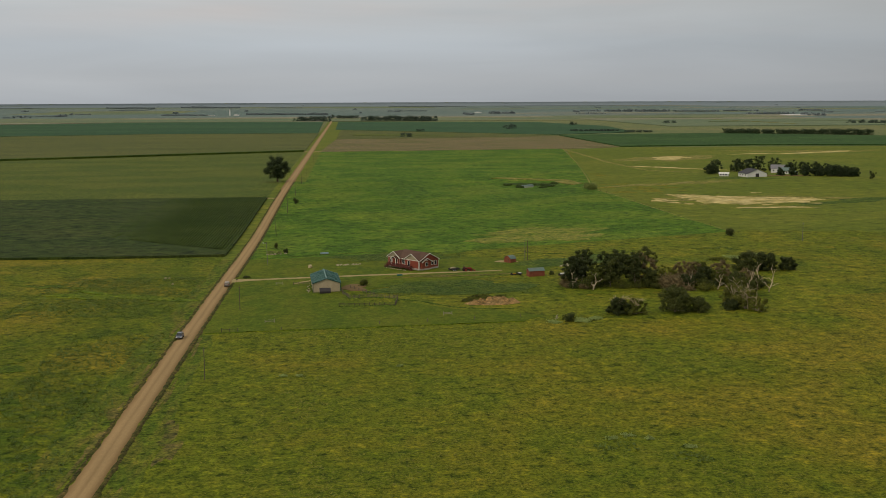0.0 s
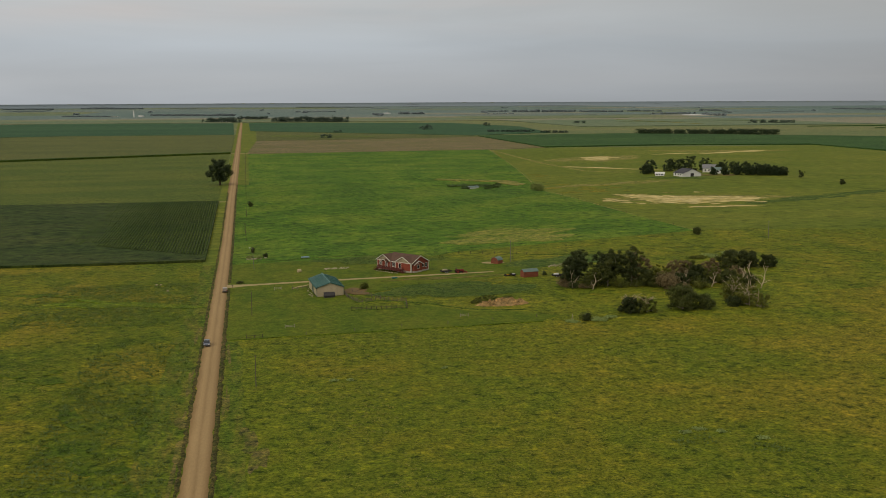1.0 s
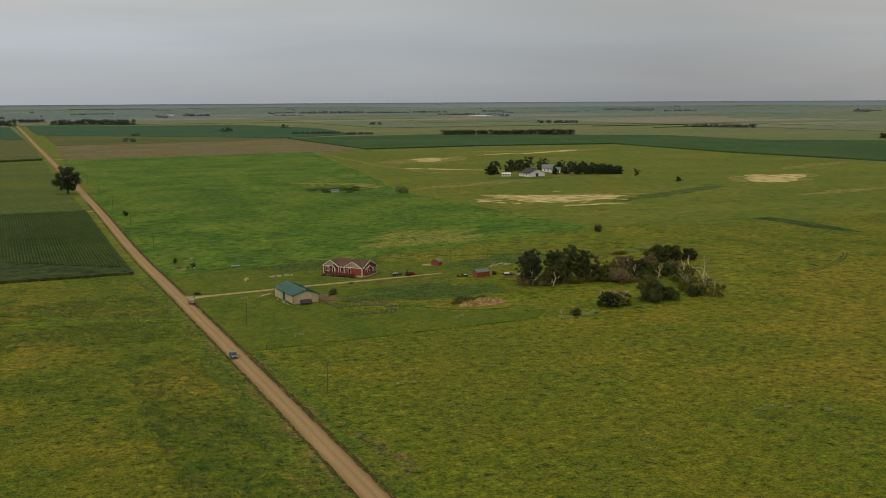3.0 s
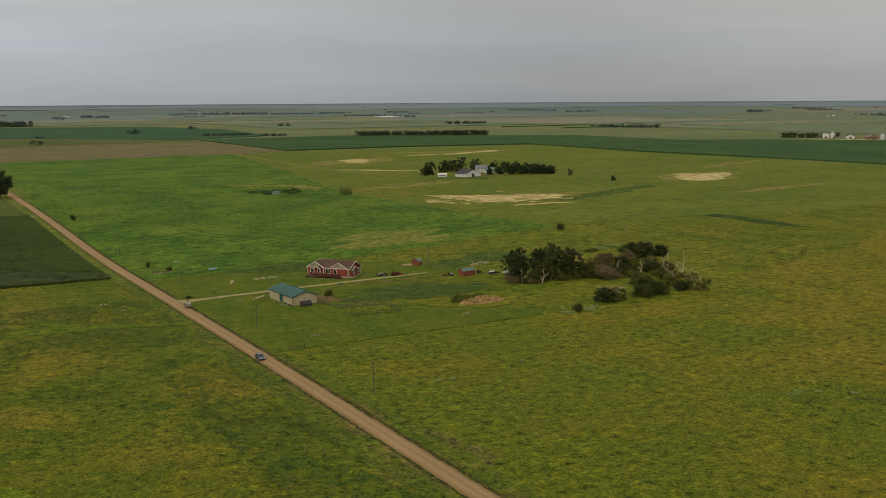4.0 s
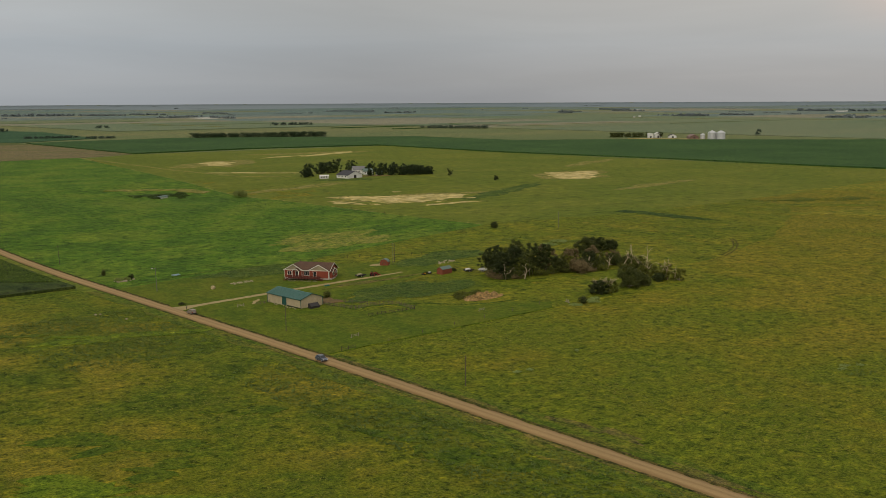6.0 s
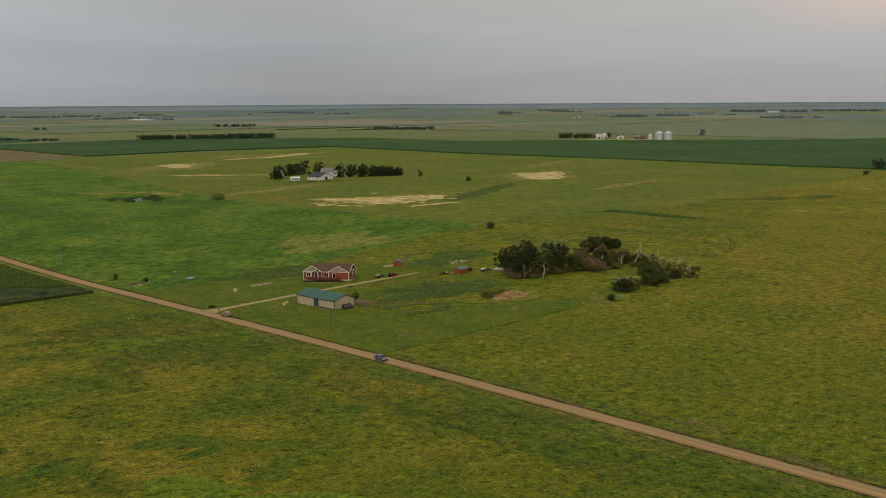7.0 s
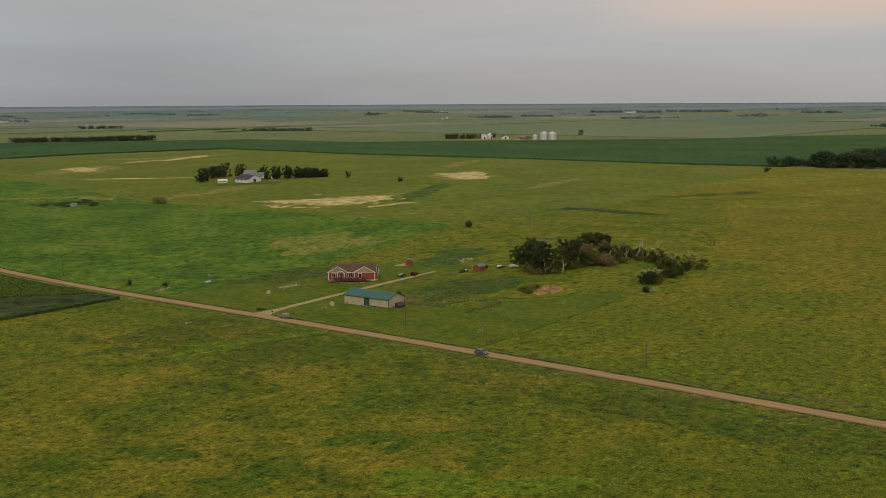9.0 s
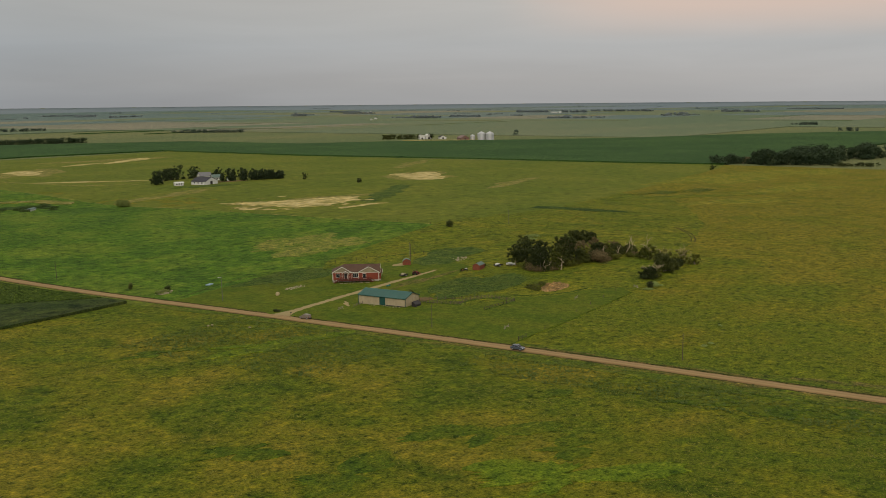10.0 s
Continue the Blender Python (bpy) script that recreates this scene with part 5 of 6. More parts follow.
def tree(x, y, h, w, r, mat=None, label="leafy green tree", name="tree", clear=0.2, n=1500, size=0.55, lobes=9, trunk=0.3, group="", lean=0.0, sink=0.0, dead=0, bark=None, lump=1.0, core=1.0):
    t = thing(name, x, y, r.uniform(0, 360), label, "tree" if name == "tree" else "bush", group, -sink)
    blobs = []
    ph, sway = r.uniform(0, 6.28), r.uniform(0.10, 0.26)
    for k in range(lobes):
        a = 2.4 * k + r.uniform(-0.5, 0.5)
        f = 0.06 + 0.9 * (k + 0.5) / lobes
        top = 1 - sway * (0.5 + 0.5 * math.sin(2 * a + ph)) * r.uniform(0.4, 1.2)
        z = h * (clear + (1 - clear) * f * top)
        q = w / 2 * 0.98 * math.sqrt(max(0.10, 1 - (1.75 * f - 0.75) ** 2)) * math.sqrt(r.uniform(0.06, 1.1))
        rr = w * r.uniform(0.09, 0.19) * lump
        blobs.append((q * math.cos(a) + lean * z / h, q * math.sin(a), z, rr, rr, min(rr * r.uniform(0.6, 1.0), max(0.3, h * 1.02 - z))))
    blobs.append((lean, 0, h * (0.42 + clear * 0.5), w * 0.24 * core, w * 0.24 * core, h * (1 - clear) * 0.36 * core))
    wood = [tube(limb_path((0, 0, -0.3), (lean, 0, h * 0.72), r, 0.03), [trunk * 1.25, trunk, trunk * 0.8, trunk * 0.55, trunk * 0.3])]
    for k in range(min(6, lobes)):
        bx, by, bz = blobs[k][:3]
        wood.append(tube(limb_path((0, 0, h * (clear * 0.8 + 0.08 * k / 6)), (bx, by, bz), r), [trunk * 0.5, trunk * 0.4, trunk * 0.3, trunk * 0.2, trunk * 0.1], 5))
    mesh_from("trunk", wood, bark or M_BARK, t)
    if dead:
        twigs = []
        for k in range(dead):
            a = 6.28 * k / dead + r.uniform(-0.5, 0.5)
            out, top = w * r.uniform(0.2, 0.56), h * r.uniform(0.85, 1.18)
            p = [Vector((math.cos(a) * out * q ** 1.4 + r.uniform(-0.15, 0.15), math.sin(a) * out * q ** 1.4 + r.uniform(-0.15, 0.15), h * 0.3 + (top - h * 0.3) * (1.5 * q - 0.5 * q * q))) for q in (0, 0.25, 0.5, 0.75, 1.0)]
            g = r.uniform(0.06, 0.11)
            twigs.append(tube(p, [g, g * 0.9, g * 0.75, g * 0.55, 0.03], 5))
            for q in range(4):
                s = p[1 + q % 3]
                e = s + Vector((math.cos(a) + r.uniform(-0.9, 0.9), math.sin(a) + r.uniform(-0.9, 0.9), r.uniform(0.0, 0.9))) * h * r.uniform(0.12, 0.24)
                twigs.append(tube(limb_path(s, e, r, 0.15, 3), [g * 0.6, g * 0.45, g * 0.3, 0.02], 4))
        mesh_from("dead_limbs", twigs, M_DEADWOOD, t, "bleached bare limbs")
    v, f = leaf_cards(blobs, n, size, r)
    crown = mesh_object("crown", v, f, mat or M_LEAF, t)
    return t


def snag(x, y, h, r, label="bleached dead tree with bare limbs", limbs=4):
    t = thing("dead_tree", x, y, r.uniform(0, 360), label, "tree")
    wood = []
    lean = Vector((r.uniform(-0.25, 0.25), r.uniform(-0.25, 0.25), 1.0)) * h
    main = limb_path((0, 0, -0.2), lean, r, 0.07, 5)
    wood.append(tube(main, [0.24, 0.21, 0.17, 0.13, 0.09, 0.03], 6))
    for k in range(limbs):
        s = main[1 + k % 3]
        a = r.uniform(0, 6.28)
        e = s + Vector((math.cos(a), math.sin(a), r.uniform(0.3, 1.3))) * h * r.uniform(0.2, 0.42)
        p = limb_path(s, e, r, 0.14)
        wood.append(tube(p, [0.13, 0.11, 0.085, 0.06, 0.02], 5))
        for q in range(2):
            wood.append(tube(limb_path(p[2 + q], p[2 + q] + Vector((r.uniform(-1, 1), r.uniform(-1, 1), r.uniform(-0.2, 0.9))) * h * 0.15, r, 0.15, 3), [0.05, 0.04, 0.03, 0.015], 4))
    mesh_from("trunk", wood, M_DEADWOOD, t)


def brush(x, y, w, h, r, mat, label, n=700, size=0.4):
    """A low shrub or heap of twigs that reaches the ground."""
    t = thing("bush", x, y, r.uniform(0, 360), label, "bush")
    blobs = [(r.uniform(-1, 1) * w * 0.3, r.uniform(-1, 1) * w * 0.3, h * r.uniform(0.25, 0.6), w * r.uniform(0.18, 0.32), w * r.uniform(0.18, 0.32), h * r.uniform(0.3, 0.42)) for _ in range(8)]
    stems = []
    for b in blobs[:5]:
        stems.append(tube(limb_path((b[0] * 0.2, b[1] * 0.2, -0.2), (b[0], b[1], h * 0.8), r), [0.08, 0.07, 0.05, 0.04, 0.02], 4))
    mesh_from("stems", stems, M_BARK, t)
    v, f = leaf_cards(blobs, n, size, r)
    v = [(a, b, max(0.05, c)) for a, b, c in v]
    mesh_object("crown", v, f, mat, t)


T = random.Random(77)
# the lone tree by the road
tree(-11.0, 903.0, 23.0, 20.0, T, M_LEAF_COOL, "large lone cottonwood with a dark broad crown beside the road", clear=0.15, n=9000, size=0.8, lobes=44, lump=0.8, trunk=0.75)
# the grove beside the yard: tall dark trees along the near side, lower and browner ones behind
GROVE = (
    (131.5, 376.5, 12.5, 8.5, M_LEAF, "tall dark leafy tree with pale trunks at the grove's end"), (134.5, 381.5, 12.5, 9.0, M_LEAF, "tall dark leafy tree with pale trunks"),
    (138.0, 388.0, 14.0, 9.5, M_LEAF, "tall dark leafy tree in the grove"), (139.0, 394.0, 11.0, 9.0, M_LEAF, "dark leafy tree in the grove"),
    (139.5, 373.5, 9.5, 7.0, M_LEAF_OLIVE, "olive leafy tree in the grove"), (145.5, 374.0, 12.0, 8.0, M_LEAF, "dark leafy tree in the grove"),
    (149.0, 376.0, 14.5, 9.0, M_LEAF, "tall dark leafy tree in the grove"), (154.5, 373.5, 14.0, 9.5, M_LEAF, "tall dark leafy tree in the grove"),
    (159.0, 378.0, 12.5, 9.0, M_TWIG, "tall brownish half-bare tree in the grove"), (146.0, 384.0, 13.0, 9.0, M_LEAF, "dark leafy tree in the grove"),
    (152.0, 391.0, 11.5, 9.0, M_LEAF, "dark leafy tree in the grove"), (160.5, 370.5, 8.0, 7.5, M_LEAF, "dark leafy tree in the grove"),
    (168.0, 406.0, 11.0, 8.5, M_LEAF, "dark ragged tree behind the grove"), (158.0, 402.0, 9.0, 9.0, M_LEAF_OLIVE, "olive-green tree behind the grove"),
    (166.0, 373.0, 8.5, 8.0, M_LEAF_OLIVE, "olive-green tree in the grove"), (172.5, 376.0, 8.5, 8.0, M_TWIG, "brownish half-bare tree in the grove"),
    (177.5, 380.0, 8.5, 8.5, M_TWIG, "brownish low tree in the grove"), (180.5, 371.5, 7.5, 8.0, M_LEAF, "dark low tree in the grove"),
    (185.0, 369.5, 7.5, 7.5, M_LEAF_OLIVE, "low olive-green grove tree"), (188.5, 377.0, 8.5, 9.0, M_TWIG, "brownish half-bare tree in the grove"),
    (190.5, 366.0, 6.0, 7.5, M_LEAF, "low dark tree in the grove"), (196.0, 371.0, 6.5, 8.5, M_TWIG, "brownish half-bare tree in the grove"),
    (171.5, 366.5, 5.5, 7.0, M_LEAF, "low dark tree in the grove"), (177.5, 364.5, 4.5, 7.0, M_LEAF_OLIVE, "low olive-green grove tree"),
    (184.0, 386.0, 7.0, 9.5, M_LEAF_OLIVE, "olive-green tree in the grove"), (196.5, 362.0, 5.0, 7.0, M_LEAF, "low dark tree in the grove"),
    (207.5, 398.5, 8.0, 11.5, M_LEAF, "wide dark tree behind the grove"), (214.5, 397.5, 7.5, 10.0, M_LEAF, "wide dark tree behind the grove"), (222.5, 396.0, 5.8, 7.0, M_LEAF, "dark tree behind the grove"),
    (155.0, 326.5, 9.2, 9.6, M_LEAF, "round dark green tree at the pasture edge"), (162.5, 325.5, 5.2, 6.4, M_LEAF, "low dark bush beside a round tree"),
    (136.0, 326.0, 6.0, 7.8, M_LEAF, "spreading dark bush with bleached dead limbs"), (141.5, 325.0, 5.4, 7.4, M_LEAF_OLIVE, "olive bush full of bleached dead limbs"),
    (174.0, 327.0, 4.0, 5.2, M_LEAF, "small dark round bush by dead trees"), (178.0, 336.5, 7.0, 9.0, M_LEAF_YELLOW, "yellow-green ragged tree with dead limbs"),
    (184.0, 345.5, 7.5, 10.0, M_LEAF_OLIVE, "olive ragged tree with dead limbs"), (179.0, 327.5, 7.5, 8.0, M_LEAF_YELLOW, "yellow-green ragged tree with dead limbs"),
    (181.5, 322.0, 5.5, 6.0, M_LEAF_YELLOW, "low yellow-green bush beside dead limbs"), (188.5, 351.0, 5.5, 8.0, M_LEAF_OLIVE, "low olive bush beside dead trees"))
for x, y, h, w, m, lab in GROVE:
    ragged = m is not M_LEAF
    tall = h > 9
    tree(x, y, h * 0.95, w, T, m, lab, clear=0.15 if tall and "round" not in lab else 0.02, n=int(260 * w * h ** 0.7 * (0.75 if ragged else 0.66 if tall and "round" not in lab else 1.1)), size=0.33, lobes=30 if ragged else 46 if tall else 52, lump=0.85 if "round" in lab else 0.60 if ragged or tall else 0.72, core=1.15 if "round" in lab else 0.55 if ragged else 0.75,
         trunk=0.17, group="trees of the grove", dead=(14 if "bush" in lab else 6) if "dead limbs" in lab and "beside" not in lab else 0, bark=M_PALE_BARK if tall or ragged else M_BARK)
for x, y, h in ((196.0, 360.0, 9.6), (198.0, 354.0, 10.0), (193.0, 362.0, 8.0), (179.5, 326.5, 9.5), (181.5, 324.5, 6.5), (131.5, 374.5, 7.5), (138.0, 369.5, 6.5), (171.5, 364.5, 6.8), (182.0, 362.0, 6.0)):
    snag(x, y, h, T)
for x, y, w, h, m, lab in ((130.0, 377.5, 6.0, 2.6, M_TWIG, "brown brush heap at the grove's foot"), (164.5, 363.5, 10.0, 6.5, M_TWIG, "heap of grey-brown dead branches"), (170.5, 361.5, 5.5, 2.2, M_TWIG, "low brown brush among the trees"),
                           (136.0, 372.0, 5.0, 2.2, M_TWIG, "low brown brush among the trees"), (177.5, 360.5, 7.0, 3.4, M_LEAF_OLIVE, "low olive shrub beside the grove"), (186.0, 357.0, 6.0, 2.8, M_LEAF_OLIVE, "low olive shrub beside the grove"), (193.0, 357.0, 5.0, 2.4, M_TWIG, "low brown shrub beside the grove"),
                           (118.0, 317.2, 4.4, 3.2, M_LEAF, "round dark green bush at the lawn corner"), (116.5, 409.5, 1.8, 1.4, M_LEAF_OLIVE, "small shrub by the shed"), (129.5, 406.0, 2.2, 2.0, M_LEAF, "small dark shrub by the shed"),
                           (13.4, 517.0, 2.4, 3.4, M_LEAF, "small dark bush in the pasture"), (13.3, 719.5, 3.6, 4.6, M_LEAF, "small dark bush beside the road"), (19.0, 499.5, 2.4, 3.0, M_LEAF, "small dark bush by the ditch"),
                           (237.0, 497.0, 4.6, 5.0, M_LEAF, "dark round bush alone on the range"), (236.4, 797.5, 12.0, 7.0, M_LEAF_GREY, "grey-green round willow by the pond"), (7.5, 424.5, 3.0, 1.2, M_LEAF, "low dark shrub at the drive entrance"),
                           (12.0, 496.0, 4.5, 2.0, M_LEAF_GREY, "pale grey-green shrub by the ditch"), (15.5, 497.0, 4.0, 1.8, M_LEAF_GREY, "pale grey-green shrub by the ditch"), (54.0, 395.0, 4.0, 3.2, M_LEAF_OLIVE, "leafy shrub beside the garage"),
                           (95.0, 360.0, 9.0, 1.5, M_LEAF_OLIVE, "tall green weeds behind the dirt heap"), (101.0, 358.5, 7.0, 1.4, M_LEAF_OLIVE, "tall green weeds behind the dirt heap"), (89.5, 356.0, 5.0, 1.2, M_LEAF_OLIVE, "green weeds beside the dirt heap"),
                           (113.0, 316.0, 5.0, 1.0, M_SAGE, "pale grey sage clump"), (122.0, 316.5, 6.0, 1.1, M_SAGE, "pale grey sage clump"), (127.0, 319.0, 5.0, 1.0, M_SAGE, "pale grey sage clump"),
                           (205.0, 425.0, 7.0, 1.8, M_LEAF_OLIVE, "yellow-green shrub on the range"), (213.0, 428.0, 8.0, 1.6, M_SAGE, "pale grey-green shrub on the range"), (224.0, 432.0, 8.0, 1.5, M_SAGE, "pale grey-green shrub on the range")):
    brush(x, y, w, h, T, m, lab, n=int(110 * w * h ** 0.5) + 160, size=0.36 if w < 10 else 0.5)


for x, y, w, h in ((190, 852, 9, 2.0), (194, 864, 11, 2.4), (204, 872, 10, 2.2), (214, 866, 10, 2.4), (218, 854, 8, 1.8), (208, 842, 8, 1.6), (184, 872, 9, 1.8), (224, 876, 9, 1.8)):
    brush(x, y, w, h, T, M_REED_LEAF, "dark green reeds beside a small pond", n=420, size=0.7)
for k in range(34):
    f = k / 33
    x, y = 129 + 72 * f + T.uniform(-2, 2), 378 - 15 * f + T.uniform(-4, 8)
    m, lab = ((M_LEAF, "dark shrub in the grove's undergrowth"), (M_LEAF_OLIVE, "olive shrub in the grove's undergrowth"), (M_TWIG, "brown bare brush in the grove's undergrowth"), (M_LEAF, "dark shrub in the grove's undergrowth"))[T.randrange(4)]
    brush(x, y, T.uniform(5, 8), T.uniform(2.2, 4.6) * (1.15 - 0.35 * f), T, m, lab, n=760, size=0.36)


def tree_band(name, runs, r, mat, label, size=1.6, density=1.0, ragged=0.35, cards=1.0):
    """A far row of trees: many crowns of leaf clumps side by side in one mesh."""
    verts, faces = [], []
    for x0, y0, x1, y1, h in runs:
        L = math.hypot(x1 - x0, y1 - y0)
        n = max(2, int(L / (h * 0.34) * density))
        for k in range(n):
            f = (k + r.uniform(0.1, 0.9)) / n
            x, y = x0 + (x1 - x0) * f + r.uniform(-0.5, 0.5) * h, y0 + (y1 - y0) * f + r.uniform(-0.8, 0.8) * h
            hh = h * r.uniform(1 - ragged, 1 + ragged * 0.3) * 0.86
            w = hh * r.uniform(0.8, 1.3)
            s = drawn(x, y)
            blobs = [(r.uniform(-0.26, 0.26) * w, r.uniform(-0.26, 0.26) * w, hh * r.uniform(0.42, 0.76), w * 0.26, w * 0.26, hh * 0.2) for _ in range(5)]
            blobs += [(r.uniform(-0.4, 0.4) * w, r.uniform(-0.4, 0.4) * w, hh * 0.2, w * 0.3, w * 0.3, hh * 0.2) for _ in range(2)]
            v, fc = leaf_cards(blobs, int((70 + 3 * hh + 0.5 * hh * hh) * cards), size * (hh / 12) ** 0.5, r, stray=0.03)
            b = place(x, y)
            o = len(verts)
            verts += [(b.x + a * s, b.y + c * s, b.z + max(0, d) * s) for a, c, d in v]
            faces += [tuple(i + o for i in q) for q in fc]
    return tagged(mesh_object(name, verts, faces, mat), label, "trees", kind="stuff")


tree_band("tree_line", [(770, 1965, 1023, 1879, 15)], T, M_LEAF_BELT, "long dark shelter belt of trees beyond the corn", size=1.3, density=4.0, ragged=0.3, cards=0.8)
tree_band("tree_line", [(521, 2198, 616, 2165, 8), (618, 2126, 673, 2107, 7)], T, M_LEAF_THIN_HAZE, "ragged thin row of trees", density=1.2)
tree_band("tree_line", [(912, 573, 918, 559, 15), (930, 560, 946, 525, 12), (925, 525, 955, 460, 24), (958, 478, 990, 468, 25), (1005, 500, 1136, 427, 25)], T, M_LEAF_BELT, "dense dark tree belt beyond the range", size=1.5, density=2.2, cards=1.6)
tree_band("tree_line", [(930, 441, 950, 400, 6)], T, M_LEAF, "low dark bushes beside the tree belt", density=1.2)
tree_band("tree_line", [(940, 545, 952, 515, 13)], T, M_TWIG, "brown half-bare trees in the belt", size=0.9, density=1.5, cards=1.5)
tree_band("tree_line", [(104, 3422, 330, 3327, 24), (10, 3853, 89, 3817, 18), (-109, 3426, -7, 3384, 22)], T, M_LEAF_THIN_HAZE, "dark groves along the far road", density=2.0)
tree_band("tree_line", [(1383, 1418, 1431, 1370, 13)], T, M_LEAF, "dark trees beside the grain farm", density=2.2)
tree_band("tree_line", [(1533, 2184, 1626, 2048, 12), (1393, 2727, 1505, 2682, 14), (926, 2846, 951, 2836, 13), (413, 2410, 432, 2403, 18), (626, 2702, 639, 2697, 14), (153, 1948, 169, 1943, 12), (198, 2271, 212, 2266, 8), (1676, 1280, 1682, 1274, 15), (2603, 947, 2617, 891, 13), (2168, 724, 2177, 696, 12)], T, M_LEAF_THIN_HAZE, "scattered small groves on the plain", density=1.4)
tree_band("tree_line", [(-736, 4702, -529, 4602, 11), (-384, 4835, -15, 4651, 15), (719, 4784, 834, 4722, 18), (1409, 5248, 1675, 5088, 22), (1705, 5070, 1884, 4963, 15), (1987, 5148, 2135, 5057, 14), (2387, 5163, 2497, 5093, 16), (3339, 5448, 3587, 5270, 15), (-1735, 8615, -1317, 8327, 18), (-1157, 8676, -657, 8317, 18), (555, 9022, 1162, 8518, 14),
                        (3234, 2717, 3293, 2604, 20), (3586, 3699, 3617, 3631, 26), (4336, 4019, 4410, 3831, 16), (5049, 2032, 5041, 1836, 20), (4877, 3186, 4871, 2732, 22), (5298, 2934, 5276, 2529, 20), (6178, 2039, 6123, 1690, 15), (3592, 2745, 3610, 2591, 14), (3878, 2610, 3883, 2552, 12), (3325, 2093, 3346, 1956, 12), (4889, 4613, 4888, 4372, 18)], T, M_LEAF_HAZE, "far groves and shelter belts across the plain, leaves painted haze-blue", size=3.6, density=1.0, cards=0.5)
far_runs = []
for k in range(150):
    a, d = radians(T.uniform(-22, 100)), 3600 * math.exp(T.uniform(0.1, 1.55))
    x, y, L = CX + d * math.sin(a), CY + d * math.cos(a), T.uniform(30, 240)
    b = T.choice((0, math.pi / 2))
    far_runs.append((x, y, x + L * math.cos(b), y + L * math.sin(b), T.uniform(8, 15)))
tree_band("far_woods", far_runs, T, M_LEAF_HAZE, "far woodlots and shelter belts near the horizon, haze painted into the leaves", size=6.0, density=0.5, cards=0.22)

# ---- the white farmstead ----


def farm_building(name, x, y, turn, w, d, e, r, wall, roof, label, category="barn", doors=1):
    s = thing(name, x, y, turn, label, category)
    for yy, t in ((0, 0.2), (d, -0.2)):
        mesh_from("wall", [prism([(0, yy, -0.5), (w, yy, -0.5), (w, yy, e), (w / 2, yy, r - 0.1), (0, yy, e)], (0, t, 0))], wall, s)
    mesh_from("wall", [box(0, 0.2, 0.2, d - 0.2, -0.5, e)], wall, s)
    mesh_from("wall", [box(w - 0.2, w, 0.2, d - 0.2, -0.5, e)], wall, s)
    for sx in (0, 1):
        x0 = -0.5 if sx == 0 else w + 0.5
        mesh_from("roof", [prism([(x0, -0.5, e - 0.2), (x0, d + 0.5, e - 0.2), (w / 2, d + 0.5, r), (w / 2, -0.5, r)], (0, 0, 0.2))], roof, s)
    for k in range(doors):
        u = w * (k + 0.5) / doors
        # a charcoal panel on the wall stands for the shaded opening
        mesh_from("door", [box(u - 1.6, u + 1.6, -0.1, 0, 0, min(e, 3.4))], M_CHARCOAL, s, "charcoal panel for the shade in an open doorway")
    for k in range(3):
        v = d * (k + 0.7) / 3.6
        mesh_from("window", [box(-0.08, 0.0, v, v + 1.2, e * 0.4, e * 0.4 + 1.2)], M_GLASS, s)
    return s


farm_building("barn", 392.0, 871.5, 8, 18.5, 16.0, 3.2, 6.9, M_WHITE, M_DARK_ROOF, "white barn with a low dark roof on a distant farm")
farm_building("shed", 381.6, 888.7, 68, 4.5, 8.0, 2.4, 3.4, M_WHITE, M_WHITE, "long low white shed beside the barn", "shed")
farm_building("farmhouse", 445.0, 918.0, 66, 9.5, 12.0, 4.0, 7.2, M_WHITE, plain_material("grey_shingles", (0.17, 0.17, 0.175), 0.9), "white two-storey farmhouse with a grey roof", "house", 0)
farm_building("farmhouse_wing", 442.0, 901.0, 66, 8.0, 9.0, 3.2, 5.6, M_WHITE, M_GREY_ROOF, "white low farmhouse wing with a grey roof", "house", 0)
farm_building("shed", 442.9, 885.8, 60, 4.0, 6.0, 2.4, 3.4, M_WHITE, M_GREY_ROOF, "small white shed among the farm trees", "shed")
for x, y, h, w in ((375.1, 918.3, 11, 8), (382.9, 926.0, 14, 9), (411.4, 947.6, 14, 10), (423.2, 953.4, 14, 11), (435.9, 957.2, 16, 11), (447.4, 945.4, 14, 10), (426.9, 884.7, 8, 5), (449.7, 915.0, 13, 9), (456.5, 903.7, 12, 9), (462.5, 893.7, 12, 8), (469.7, 885.1, 11, 8), (476.0, 876.6, 11, 8), (482.5, 868.3, 10, 7), (437.1, 882.9, 8, 6), (446.1, 875.0, 10, 8), (455.3, 869.4, 10, 8), (464.7, 866.1, 10, 8), (474.4, 864.0, 10, 7), (482.1, 860.0, 9, 7), (488.2, 862.3, 9, 6)):
    tree(x - (4 if x > 470 else 0), y, h * 0.95, w * 1.35, T, M_LEAF_COOL, "dark leafy tree around the white farm", clear=0.0, n=1500, size=0.95, lobes=24, lump=0.85, trunk=0.3, group="trees of the white farm")
for x, y, h, w in ((482, 828.5, 7.5, 6), (477, 758, 4.5, 5.5), (818, 540, 6, 7)):
    tree(x, y, h, w, T, M_LEAF, "small lone tree on the range", clear=0.1, n=260, size=1.1, lobes=6, trunk=0.2)
drape("farm_yard", blob(426, 884, 24, 7, rng, -0.4), M_SOIL, "bare brown farm yard", "soil", 0.2, 10)
drape("weed_patch", blob(384, 862, 34, 9, rng, -0.5), M_WEEDS, "dark weeds in front of the white farm", "weeds", 0.2)

# ---- the grain farm ----


